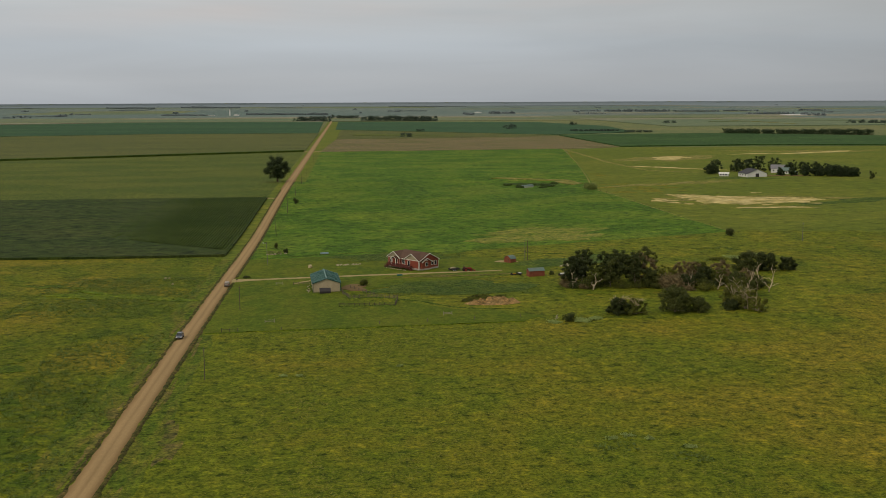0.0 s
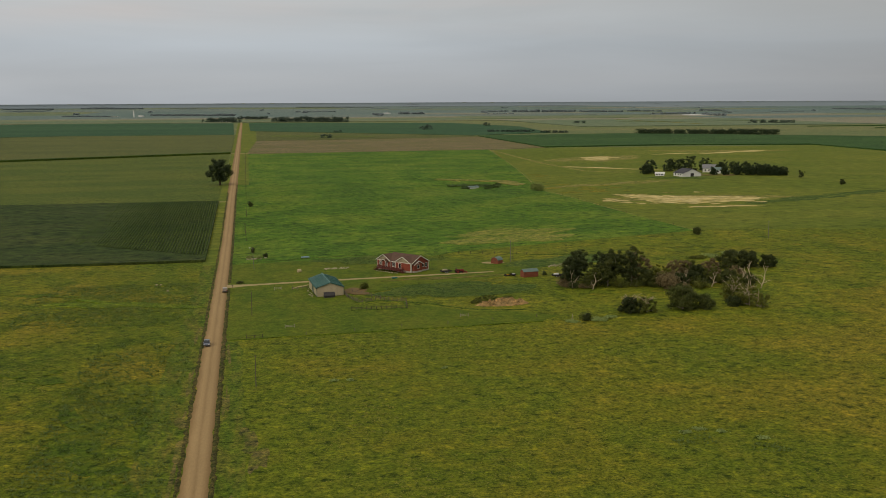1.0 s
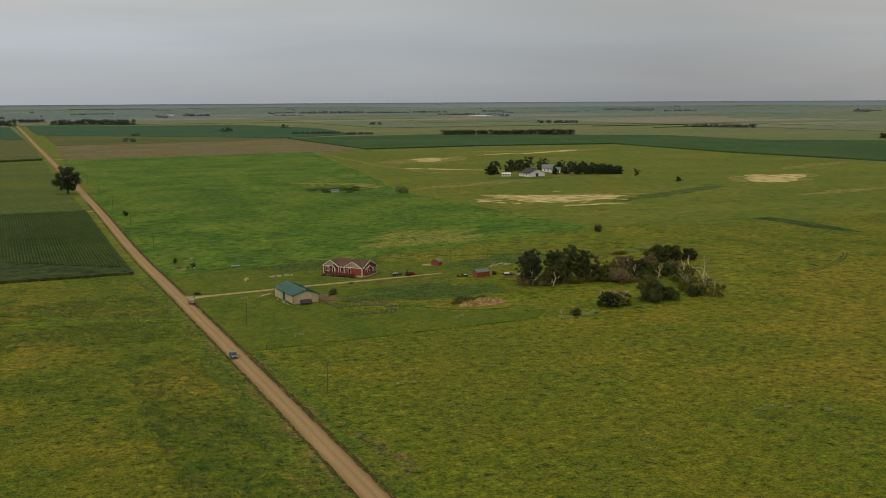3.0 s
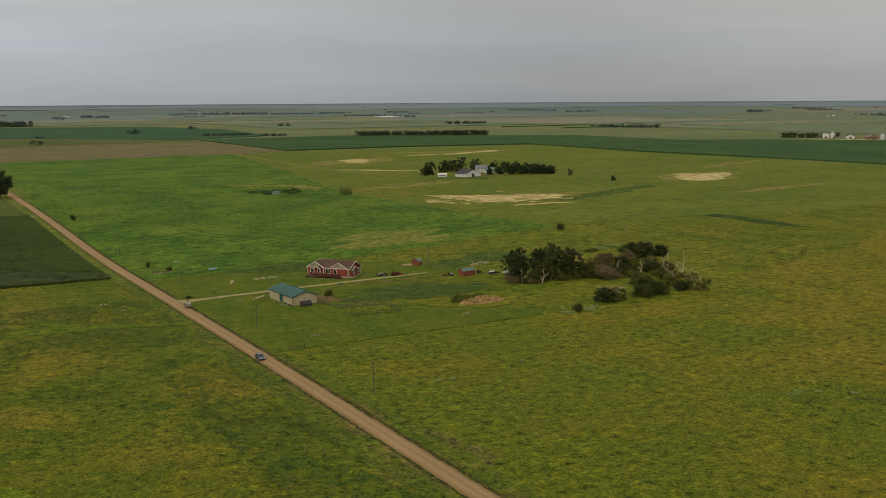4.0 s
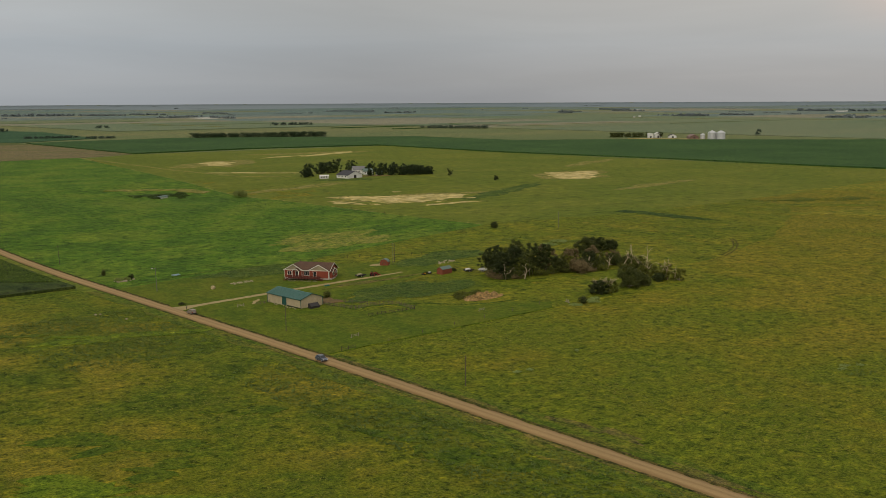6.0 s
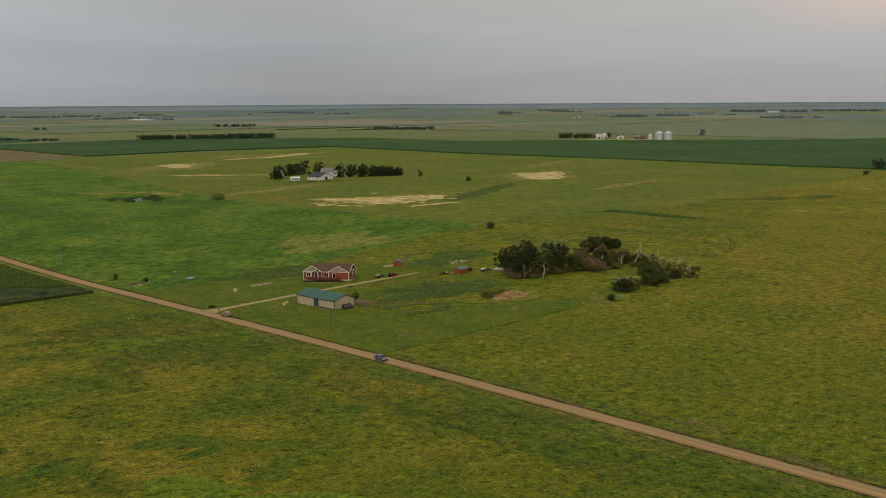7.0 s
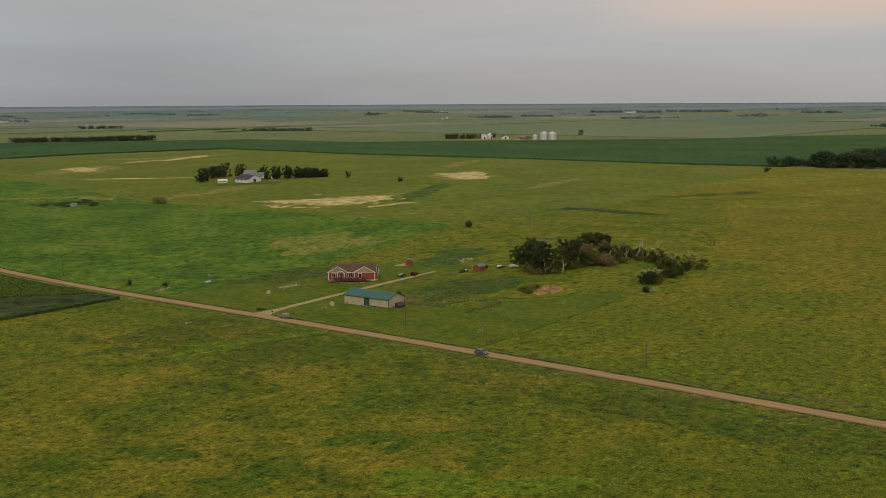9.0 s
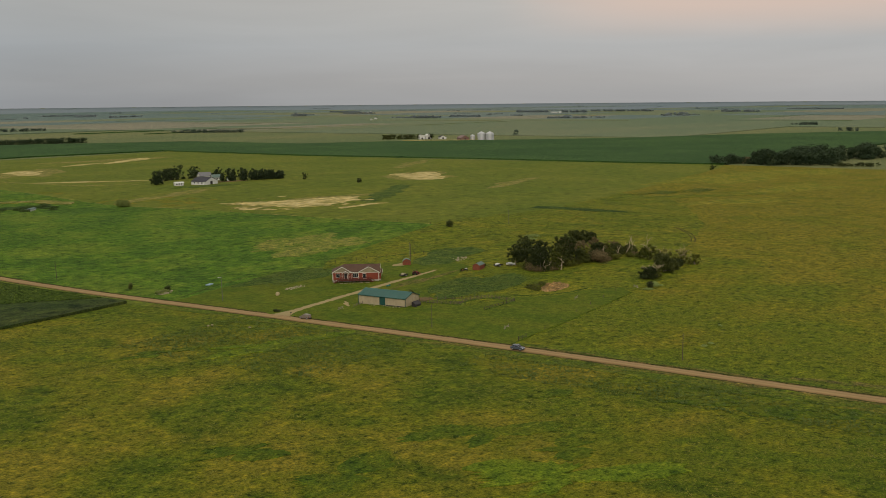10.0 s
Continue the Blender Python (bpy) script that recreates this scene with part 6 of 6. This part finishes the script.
def grain_bin(x, y, r_, h):
    b = thing("grain_bin", x, y, 0, "round galvanised steel grain bin with a conical roof", "grain bin", "grain bins")
    n = 28
    rings = int(h / 0.9)
    v, f = [], []
    for j in range(rings * 2 + 1):
        q = r_ + (0.06 if j % 2 else 0)
        v += [(q * math.cos(2 * math.pi * k / n), q * math.sin(2 * math.pi * k / n), -0.5 + (h + 0.5) * j / (rings * 2)) for k in range(n)]
        if j:
            f += [((j - 1) * n + k, (j - 1) * n + (k + 1) % n, j * n + (k + 1) % n, j * n + k) for k in range(n)]
    mesh_from("wall", [(v, f)], M_STEEL, b)
    v = [((r_ + 0.3) * math.cos(2 * math.pi * k / n), (r_ + 0.3) * math.sin(2 * math.pi * k / n), h - 0.05) for k in range(n)] + [(0.6 * math.cos(2 * math.pi * k / n), 0.6 * math.sin(2 * math.pi * k / n), h + r_ * 0.5) for k in range(n)]
    mesh_from("roof", [(v, [(k, (k + 1) % n, n + (k + 1) % n, n + k) for k in range(n)] + [tuple(range(n, 2 * n))])], M_STEEL, b)
    mesh_from("cap", [tube([(0, 0, h + r_ * 0.5 - 0.1), (0, 0, h + r_ * 0.5 + 0.7)], [0.6, 0.4], 10)], M_STEEL, b)


grain_bin(1433, 1238, 4.6, 8.2)
grain_bin(1435, 1219, 7.8, 12.6)
grain_bin(1441, 1204, 7.8, 12.6)
farm_building("barn", 1414, 1252, -40, 16, 28, 4.5, 8.5, plain_material("rust_brown_boards", (0.16, 0.10, 0.08)), plain_material("rust_brown_roof", (0.20, 0.13, 0.115)), "rust-brown barn beside steel grain bins")
farm_building("barn", 1430, 1346, -40, 12, 16, 7, 10, M_WHITE, M_WHITE, "tall white farm building among trees")
farm_building("barn", 1414, 1350, -40, 10, 10, 8, 9, M_WHITE, M_WHITE, "tall white farm building among trees")
farm_building("shed", 1437, 1318, -40, 14, 12, 4, 7, M_WHITE, M_DARK_ROOF, "white machine shed with an open front", "shed")
tree(1436, 1338, 12, 12, T, M_LEAF, "dark tree between white farm buildings", n=300, size=1.6, lobes=7)
drape("farm_track", [(1350, 1345), (1405, 1262), (1445, 1195), (1450, 1200), (1412, 1268), (1356, 1350)], M_SAND, "pale gravel yard by the grain bins", "gravel", 0.3, 20)
# far white buildings
for x, y, turn, w, d, h in ((692, 4992, 0, 30, 60, 9), (1563, 5156, 0, 25, 40, 10), (1640, 5180, 0, 25, 40, 10), (-433, 4556, 0, 5, 5, 36), (-414, 4560, 0, 20, 50, 11), (-500, 4590, 80, 14, 90, 7), (3346, 2782, -50, 14, 30, 9), (3071, 2761, -50, 10, 46, 8), (2920, 2660, -50, 8, 50, 7), (-67, 3408, 0, 12, 22, 8), (-48, 3400, 0, 12, 18, 7),
                            (4681, 2801, 0, 30, 50, 13), (3380, 2020, 0, 14, 24, 8), (4669, 4098, 0, 20, 40, 14)):
    farm_building("far_barn", x, y, turn, w, d, h * 0.7, h, M_WHITE, M_GREY_ROOF, "far white farm building on the plain", "barn", 0)
for x0, y0, x1, y1 in ((1765, 3902, 1836, 3865),):
    drape("pale_sheds", [(x0, y0), (x1, y1), (x1 + 10, y1 + 120), (x0 + 10, y0 + 120)], M_WHITE, "row of long pale far farm roofs", "barn", 2.5, 60)

# ---- the pond shed ----
farm_building("pond_shed", 192.0, 854.0, -58, 4.0, 10.0, 1.7, 2.2, M_WHITE, M_GREY_ROOF, "small pale open-sided shed by a pond", "shed", 1)

# ---- more fields ----
drape("bean_field", [(-12, 2190), (-330, 2210), (-1300, 1950), (-3200, 2700), (-950, 3140), (-510, 3380), (-24, 3260)], M_BEANS, "blue-green bean field west of the far road", "field", 0.4)
drape("bean_field", [(22, 2430), (451, 2010), (640, 2120), (700, 2600), (612, 3048), (22, 3290)], M_BEANS, "blue-green bean field east of the far road", "field", 0.4)
drape("tan_field", [(-26, 3290), (-510, 3420), (-1000, 3180), (-2600, 4200), (-1428, 4650), (-46, 4560)], M_HAZED_TAN, "far tan field with haze in its colour", "field", 0.6, 60)
drape("green_strip", [(30, 1856), (440, 1915), (446, 1980), (440, 2000), (35, 2410)], M_OLIVE, "yellow-green rough strip with bushes", "field", 0.2)
drape("green_strip", [(60, 2030), (250, 1960), (260, 2010), (60, 2140)], M_HAY, "dull green strip", "field", 0.5)
# a patchwork of far fields in the survey grid, painted hazier farther out
P = random.Random(41)
kinds = ((M_HAZED_GREEN, "far green crop field"), (M_HAZED_TAN, "far tan grain field"), (M_HAZED_BLUE, "far dark green crop field"), (M_HAZED_DULL, "far dull hay field"), (M_HAY, "far dull green field"))
cell = 805.0
for i in range(-6, 16):
    for j in range(0, 16):
        x0, y0 = i * cell + 40, j * cell + 120
        mx, my = x0 + cell / 2 - CX, y0 + cell / 2 - CY
        d, a = math.hypot(mx, my), math.degrees(math.atan2(mx, my))
        if not (2500 < d < 9500 and -30 < a < 98) or (mx < 900 and my < 3300):
            continue
        cut = P.choice((1, 2, 2, 4))
        for k in range(cut):
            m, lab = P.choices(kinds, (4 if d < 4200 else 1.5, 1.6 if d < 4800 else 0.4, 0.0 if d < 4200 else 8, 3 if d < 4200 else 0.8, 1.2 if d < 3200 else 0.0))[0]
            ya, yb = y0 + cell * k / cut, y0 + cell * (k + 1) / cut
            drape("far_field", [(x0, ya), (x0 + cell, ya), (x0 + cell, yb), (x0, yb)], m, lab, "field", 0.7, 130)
for i in range(-5, 9):
    for j in range(0, 9):
        x0, y0 = i * 3200.0, j * 3200.0
        mx, my = x0 + 1600 - CX, y0 + 1600 - CY
        d, a = math.hypot(mx, my), math.degrees(math.atan2(mx, my))
        if not (9000 < d < 12600 and -30 < a < 98):
            continue
        for k in range(3):
            m, lab = P.choices(((M_DISTANCE, "hazy far field near the horizon"), (M_HAZED_BLUE, "far dark green crop field")), (6, 1))[0]
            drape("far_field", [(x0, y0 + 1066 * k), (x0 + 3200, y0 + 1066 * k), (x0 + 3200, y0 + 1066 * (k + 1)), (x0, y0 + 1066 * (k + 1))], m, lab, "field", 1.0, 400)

# field margins and tracks on the far plain
for k in range(40):
    a, d = radians(P.uniform(0, 96)), P.uniform(2500, 5200)
    x, y, L, w = CX + d * math.sin(a), CY + d * math.cos(a), P.uniform(250, 800), P.uniform(7, 16)
    if x < 800 or (x < 1500 and y < 1900):
        continue
    dx, dy = (L, w) if k % 3 else (w, L)
    drape("field_margin", wavy([(x, y), (x + dx, y), (x + dx, y + dy), (x, y + dy)], 2.0, P), (M_HAY, M_HAZED_TAN, M_FARCORN, M_DRYGRASS)[k % 4], "narrow far field margin of rough grass", "grass", 1.2, 60)

# pale and bare patches on the range
drape("sand_patch", wavy([(276, 735), (293, 726), (309, 712), (327, 699), (349, 690), (368, 675), (346, 656), (302, 648), (282, 661), (281, 697)], 3.0, rng, 9), M_SAND, "bare pale sandy hollow on the range", "sand", 0.14, 12)
drape("sand_patch", wavy([(290, 630), (327, 628), (340, 618), (315, 622), (289, 624)], 1.2, rng), M_SAND, "thin bare sandy strip", "sand", 0.14, 12)
drape("weed_patch", wavy([(337, 640), (388, 674), (444, 698), (488, 718), (476, 697), (421, 667), (373, 646), (335, 630)], 4.0, rng, 8), M_WEEDS, "dark green grass along a shallow swale", "grass", 0.12, 12)
for k in range(16):
    a = P.uniform(0, 6.28)
    drape("sand_patch", blob(318 + 58 * math.cos(a), 688 + 46 * math.sin(a), P.uniform(2, 7), P.uniform(1.5, 4), rng, P.uniform(-0.8, 0.2), 30, 0.6), M_SAND if k % 2 else M_DRYGRASS, "small bare spot beside the sandy hollow", "sand", 0.15 + 0.004 * k, 8)
for k in range(7):
    drape("dry_patch", blob(P.uniform(122, 172), P.uniform(512, 560), P.uniform(6, 14), P.uniform(4, 8), rng, P.uniform(-0.5, 0.5), 44, 0.5), M_DRYPASTURE, "yellowish dry patch in the pasture", "grass", 0.12 + 0.005 * k, 10)
drape("dry_patch", blob(150, 538, 34, 18, rng, 0.1, 70, 0.5), M_DRYPASTURE, "pale yellowish dry patch in the pasture", "grass", 0.11, 10)
drape("dry_patch", blob(150, 522, 20, 22, rng, 0.2, 60, 0.7), M_DRYPASTURE, "pale yellowish dry patch in the pasture", "grass", 0.16, 10)
# smooth verges between the road and the pastures
drape("verge", wavy([(2.6, 60), (11.5, 60), (12.5, 200), (11.0, 316), (2.6, 316)], 0.7, rng, 14), M_VERGE, "smooth green verge east of the road", "verge", 0.09, 20)
drape("verge", wavy([(-2.6, 60), (-2.6, 480), (-9.0, 480), (-11.0, 330), (-13.0, 200), (-13.0, 60)], 0.7, rng, 14), M_VERGE, "smooth green verge west of the road", "verge", 0.09, 20)
for run, lab in (([(66.5, 364), (74, 358), (84, 346), (92, 341.5), (104, 339)], "dark line of uncut grass across the lawn"), ([(46.6, 385), (49.3, 367.2), (57.5, 368.8), (66.0, 364.2), (64.6, 351.4), (45.5, 353.4)], "dark uncut grass under the corral fence"), ([(5, 318), (50, 317.2), (104, 319.2)], "dark uncut grass along the lawn edge"), ([(4, 480), (36, 489), (60, 492), (92, 482)], "dark uncut grass along the fence"), ([(130, 470), (150, 458), (170, 452)], "dark uncut grass along the fence")):
    strip("grass_line", spaced(run, 2.5), M_LUSH if "lawn edge" in lab else M_WEEDS, lab, 0.4 if "lawn edge" in lab else 0.8, 0.22, rng, 0.3, 0.12, "grass")
strip("trail", spaced([(243.5, 515), (241.5, 590), (241.5, 800), (300, 1135), (346, 1430)], 10), M_DRYGRASS, "thin worn trail along the pasture edge", 0.8, 0.16, rng, 0.3, 0.0, "trail")
for x, y, rx, ry, turn, lab in ((588, 766, 46, 30, 0.75, "bare sandy patch on the range"), (650, 1290, 60, 12, 0.5, "bare sandy patch far off"), (425, 1196, 34, 22, 0.9, "bare sandy strips far off"), (372, 1020, 52, 6, -0.9, "bare sandy strips far off"), (560, 1270, 40, 6, 0.3, "bare sandy strips far off")):
    drape("sand_patch", blob(x, y, rx, ry, rng, turn, 60, 0.35), M_SAND, lab, "sand", 0.14, 12)
for x, y, rx, ry, turn, lab in ((320, 690, 60, 22, -0.35, "bleached grass around bare sand"), (588, 766, 56, 38, 0.75, "bleached grass around bare sand"), (640, 1320, 90, 22, -0.3, "bleached yellow grass"), (425, 1190, 70, 36, 0.9, "bleached yellow grass"), (214, 908, 42, 9, -0.85, "yellow dry patch by the pond"), (312, 828, 50, 12, 0.05, "yellow dry grass below the white farm"), (760, 900, 60, 14, 0.4, "bleached yellow grass"), (560, 640, 60, 10, 0.2, "yellow dry grass")):
    drape("dry_patch", blob(x, y, rx, ry, rng, turn, 60, 0.4), M_DRYPASTURE if "pond" in lab else M_DRYGRASS, lab, "grass", 0.10, 14)
for x, y, rx, ry, turn in ((720, 490, 120, 30, -0.3), (610, 400, 80, 18, -0.4), (470, 400, 60, 14, -0.3), (820, 440, 70, 20, -0.2)):
    drape("dry_patch", blob(x, y, rx, ry, rng, turn, 70, 0.5), M_YELLOW, "yellowish rough grass on the eastern range", "grass", 0.10, 14)
drape("meadow", blob(500, 440, 60, 12, rng, -0.45, 60, 0.4), M_MEADOW, "greener swale on the eastern range", "grass", 0.12, 14)
drape("reeds", blob(205, 874, 20, 13, rng, -0.9, 40, 0.4), M_REEDS, "dark reeds around a small pond", "reeds", 0.45, 8)
drape("dry_patch", wavy([(184, 938), (213, 922), (242, 904), (246, 868), (236, 859), (226, 901), (199, 920), (178, 927)], 1.5, rng), M_DRYGRASS, "pale dry bank above the small pond", "grass", 0.45, 8)
drape("ditch", wavy([(345, 501), (358, 504), (361, 493), (361, 469), (359, 450), (355, 424), (349, 440), (345, 456), (348, 479)], 1.0, rng), M_REEDS, "dark grassy ditch on the range", "ditch", 0.14, 10)
strip("farm_lane", spaced([(347, 1426), (334, 1113), (338, 985), (372, 940)], 12), M_DRYGRASS, "pale worn farm lane to the white farm", 5.0, 0.16, rng, 0.6, 0.02)
strip("field_entrance", spaced([(-14, 757.5), (-2, 757.5)], 2), M_DRIVE, "short pale field entrance", 3.0, 0.16, rng, 0.4, 0.02)
strip("field_entrance", spaced([(-13, 1424), (14, 1424)], 2), M_DRIVE, "short pale field entrance", 5.0, 0.2, rng, 0.4, 0.02)
for off in (0, 2.2):
    strip("wheel_track", spaced([(296 + off, 378), (289 + off, 371), (280 + off, 364.5 - off * 0.5), (270, 358 - off), (258, 352.5 - off), (248, 349 - off)], 2.0), M_BERM, "dark wheel track worn in the grass", 0.3, 0.16, rng, 0.1, 0.0)

# lush and bright patches in the west pasture
for k, (x, y, rx, ry, turn) in enumerate(((-80, 276, 13, 7, -0.6), (-121, 286, 11, 6, -0.5), (-19, 206, 5, 20, 0.1), (-26, 232, 6, 11, 0.2), (-66, 410, 11, 4, -0.5), (-45, 283, 8, 5, 0.3), (-122, 315, 10, 4, -0.5), (-80, 254, 8, 4, -0.5), (-18, 170, 6, 16, 0.0))):
    drape("lush_patch", blob(x, y, rx, ry, rng, turn, 90, 0.8), M_LUSH, "dark lush grass in a patch of the west pasture", "grass", 0.10 + 0.003 * k, 8)
drape("lush_patch", blob(-96, 247, 17, 8, rng, -0.6, 90, 0.8), M_BRIGHT, "bright young grass in a patch of the west pasture", "grass", 0.16, 8)
drape("lush_patch", blob(-36, 385, 18, 7, rng, -0.5, 90, 0.8), M_BRIGHT, "bright weedy patch in the west pasture", "grass", 0.16, 8)

# worn and weedy spots along the road
for k, (x, y, rx, ry) in enumerate(((11.5, 212, 2.4, 9), (10.0, 224, 1.2, 5), (-4.4, 210, 0.9, 11), (-4.8, 236, 0.8, 7), (-4.5, 268, 0.7, 9), (5.6, 176, 1.0, 12), (-5.0, 330, 0.8, 8), (4.9, 250, 0.6, 12), (4.8, 300, 0.6, 9))):
    drape("bare_soil", blob(x, y, rx, ry, rng, 0.0, 50, 0.7), M_TRAMPLED, "brown dead weeds beside the gravel", "weeds", 0.14 + 0.004 * k, 6)
for x, y, w, lab in ((103, 204, 3.2, "pale green weed clump in the range"), (106.5, 205.5, 3.6, "pale green weed clump in the range"), (110.5, 203, 2.4, "pale green weed clump in the range"), (117, 197, 3.0, "pale green weed clump in the range"), (32, 263, 2.6, "pale green weed clump in the range"), (36, 262, 2.0, "pale green weed clump in the range"), (62, 268, 1.8, "pale green weed clump in the range")):
    brush(x, y, w, 0.6, T, M_SAGE, lab, n=260, size=0.3)

# ---- corn near the road ----


def corn_rows():
    r = random.Random(8)
    verts, faces = [], []
    x = -8.6
    while x > -82:
        x -= 1.52
        y0, y1 = 506.0 + 0.8 * (-8.6 - x), 755 + 0.02 * x
        n = int((y1 - y0) / (5.0 if x > -200 else 12.0))
        o = len(verts)
        for k in range(n + 1):
            y = y0 + (y1 - y0) * k / n
            h = 1.7 + r.uniform(-0.25, 0.3) - 0.016 * max(0, -46 - x)
            g = place(x, y)
            verts += [(g.x - 0.48, g.y, g.z + 0.9), (g.x - 0.16, g.y, g.z + h), (g.x + 0.16, g.y, g.z + h + r.uniform(-0.1, 0.1)), (g.x + 0.48, g.y, g.z + 0.9)]
            if k:
                b = o + 4 * (k - 1)
                faces += [(b + q, b + q + 1, b + q + 5, b + q + 4) for q in range(3)]
    ob = mesh_object("corn_rows", verts, faces, M_CORN)
    return tagged(ob, "dark green rows of standing corn beside the road", "corn", kind="stuff")


drape("corn_field", [(-8.8, 492.3), (-8.8, 757), (-900, 738), (-900, 462)], M_CORNWEST, "patchy dark green crop field west of the road", "field", 0.05, skirt=1.15)
corn_rows()
drape("corn_edge", [(-9.2, 1418), (-9.2, 1432), (-360, 1272), (-1800, 640), (-1800, 620), (-362, 1256)], M_CORN, "dark hedge-like edge of a crop field", "field", 0.1, skirt=2.2)

# ---- grass ----


def grass_tufts(name, areas, per_m2, size, mat, label, seed, blades=3, rise=(0.12, 0.42)):
    """Tussocks of leaning blades, thicker on the ground in clumps."""
    gen = np.random.default_rng(seed)
    pts = []
    for x0, x1, y0, y1 in areas:
        n = int((x1 - x0) * (y1 - y0) * per_m2)
        pts.append(np.stack([gen.uniform(x0, x1, n), gen.uniform(y0, y1, n)], 1))
    pts = np.concatenate(pts)
    # clumped: keep more where two slow waves run together
    u = np.sin(pts[:, 0] * 0.11 + 2.0 * np.sin(pts[:, 1] * 0.045)) + np.sin(pts[:, 1] * 0.14 + 1.7 * np.sin(pts[:, 0] * 0.06)) + np.sin(pts[:, 0] * 0.7 + pts[:, 1] * 0.4) * 0.6
    keep = gen.uniform(-2.2, 2.2, len(pts)) < u + 0.4
    pts = pts[keep]
    n = len(pts)
    z = relief(pts[:, 0], pts[:, 1])
    s = size * gen.uniform(0.45, 1.6, n) ** 1.4
    foot = np.stack([pts[:, 0], pts[:, 1], z - 0.03], 1)
    verts = []
    for k in range(blades):
        turn = gen.uniform(0, 2 * np.pi, n)
        lean, wide, tall = gen.uniform(0.7, 1.7, n) * s, gen.uniform(0.2, 0.42, n) * s, s * gen.uniform(*rise, n)
        out = np.stack([np.cos(turn), np.sin(turn), np.zeros(n)], 1)
        side = np.stack([-np.sin(turn), np.cos(turn), np.zeros(n)], 1)
        base = foot + out * (gen.uniform(0, 0.5, n) * s)[:, None]
        tip = base + out * lean[:, None] + np.stack([np.zeros(n), np.zeros(n), tall], 1)
        verts.append(np.stack([base - side * wide[:, None], base + side * wide[:, None], tip], 1))
    v = np.concatenate(verts).reshape(-1, 3)
    me = bpy.data.meshes.new(name)
    m = len(v) // 3
    me.vertices.add(len(v))
    me.vertices.foreach_set("co", v.astype(np.float32).ravel())
    me.loops.add(len(v))
    me.loops.foreach_set("vertex_index", np.arange(len(v), dtype=np.int32))
    me.polygons.add(m)
    me.polygons.foreach_set("loop_start", np.arange(m, dtype=np.int32) * 3)
    me.update(calc_edges=True)
    me.materials.append(mat)
    return tagged(new(name, me), label, "grass", kind="stuff")


grass_tufts("grass", [(8, 330, 130, 316), (200, 330, 316, 350)], 1.6, 0.24, M_TUFT, "rough tufted olive and yellow grass of the range", 1)
grass_tufts("grass", [(330, 620, 260, 560), (240, 330, 350, 480)], 0.3, 0.34, M_TUFT, "rough tufted yellow grass of the eastern range", 7)
grass_tufts("grass", [(-330, -6, 120, 480)], 1.5, 0.24, M_TUFT_WEST, "rough tufted grass of the west pasture", 2)
grass_tufts("weeds", [(-66, -8, 345, 430), (62, 118, 368, 402), (44, 100, 460, 486), (98, 108, 196, 204), (112, 119, 188, 194), (140, 176, 434, 446), (-34, -6, 170, 320), (195, 232, 424, 434), (205, 222, 455, 462), (480, 510, 478, 494), (505, 540, 466, 484), (535, 580, 450, 470)], 1.5, 0.42, M_TUFT_LIGHT, "taller pale green weeds in patches", 3, 4, (0.4, 0.9))
grass_tufts("road_edge_grass", [(2.9, 5.2, 60, 416), (-5.2, -2.9, 60, 500), (2.9, 5.2, 424, 760), (-5.2, -2.9, 500, 900)], 3.0, 0.22, M_TUFT_GREEN, "dark uncut grass along the road edges", 4)
grass_tufts("grass", [(105, 240, 322, 500), (60, 110, 352, 410)], 0.8, 0.28, M_TUFT_GREEN, "tufted uncut grass of the meadow", 6)
strip("far_road", spaced([(2500, 470), (2310, 520), (1865, 866), (1575, 1014), (1512, 1082), (1280, 1344), (1146, 1432)], 30), M_HAZED_TAN, "pale far section road beyond the corn", 6.0, 0.6, rng, 0.8, 0.1)
# coarser tussocks standing above the turf
grass_tufts("tussocks", [(14, 420, 120, 318), (225, 620, 318, 480)], 0.5, 0.42, M_TUFT, "coarse pale tussocks scattered over the range", 11, 4)
grass_tufts("tussocks", [(-330, -12, 120, 480)], 0.5, 0.42, M_TUFT_WEST, "coarse pale tussocks scattered over the west pasture", 12, 4)
grass_tufts("tussocks", [(6, 238, 500, 900)], 0.35, 0.55, M_TUFT_GREEN, "coarse green tussocks scattered over the pasture", 13, 4)
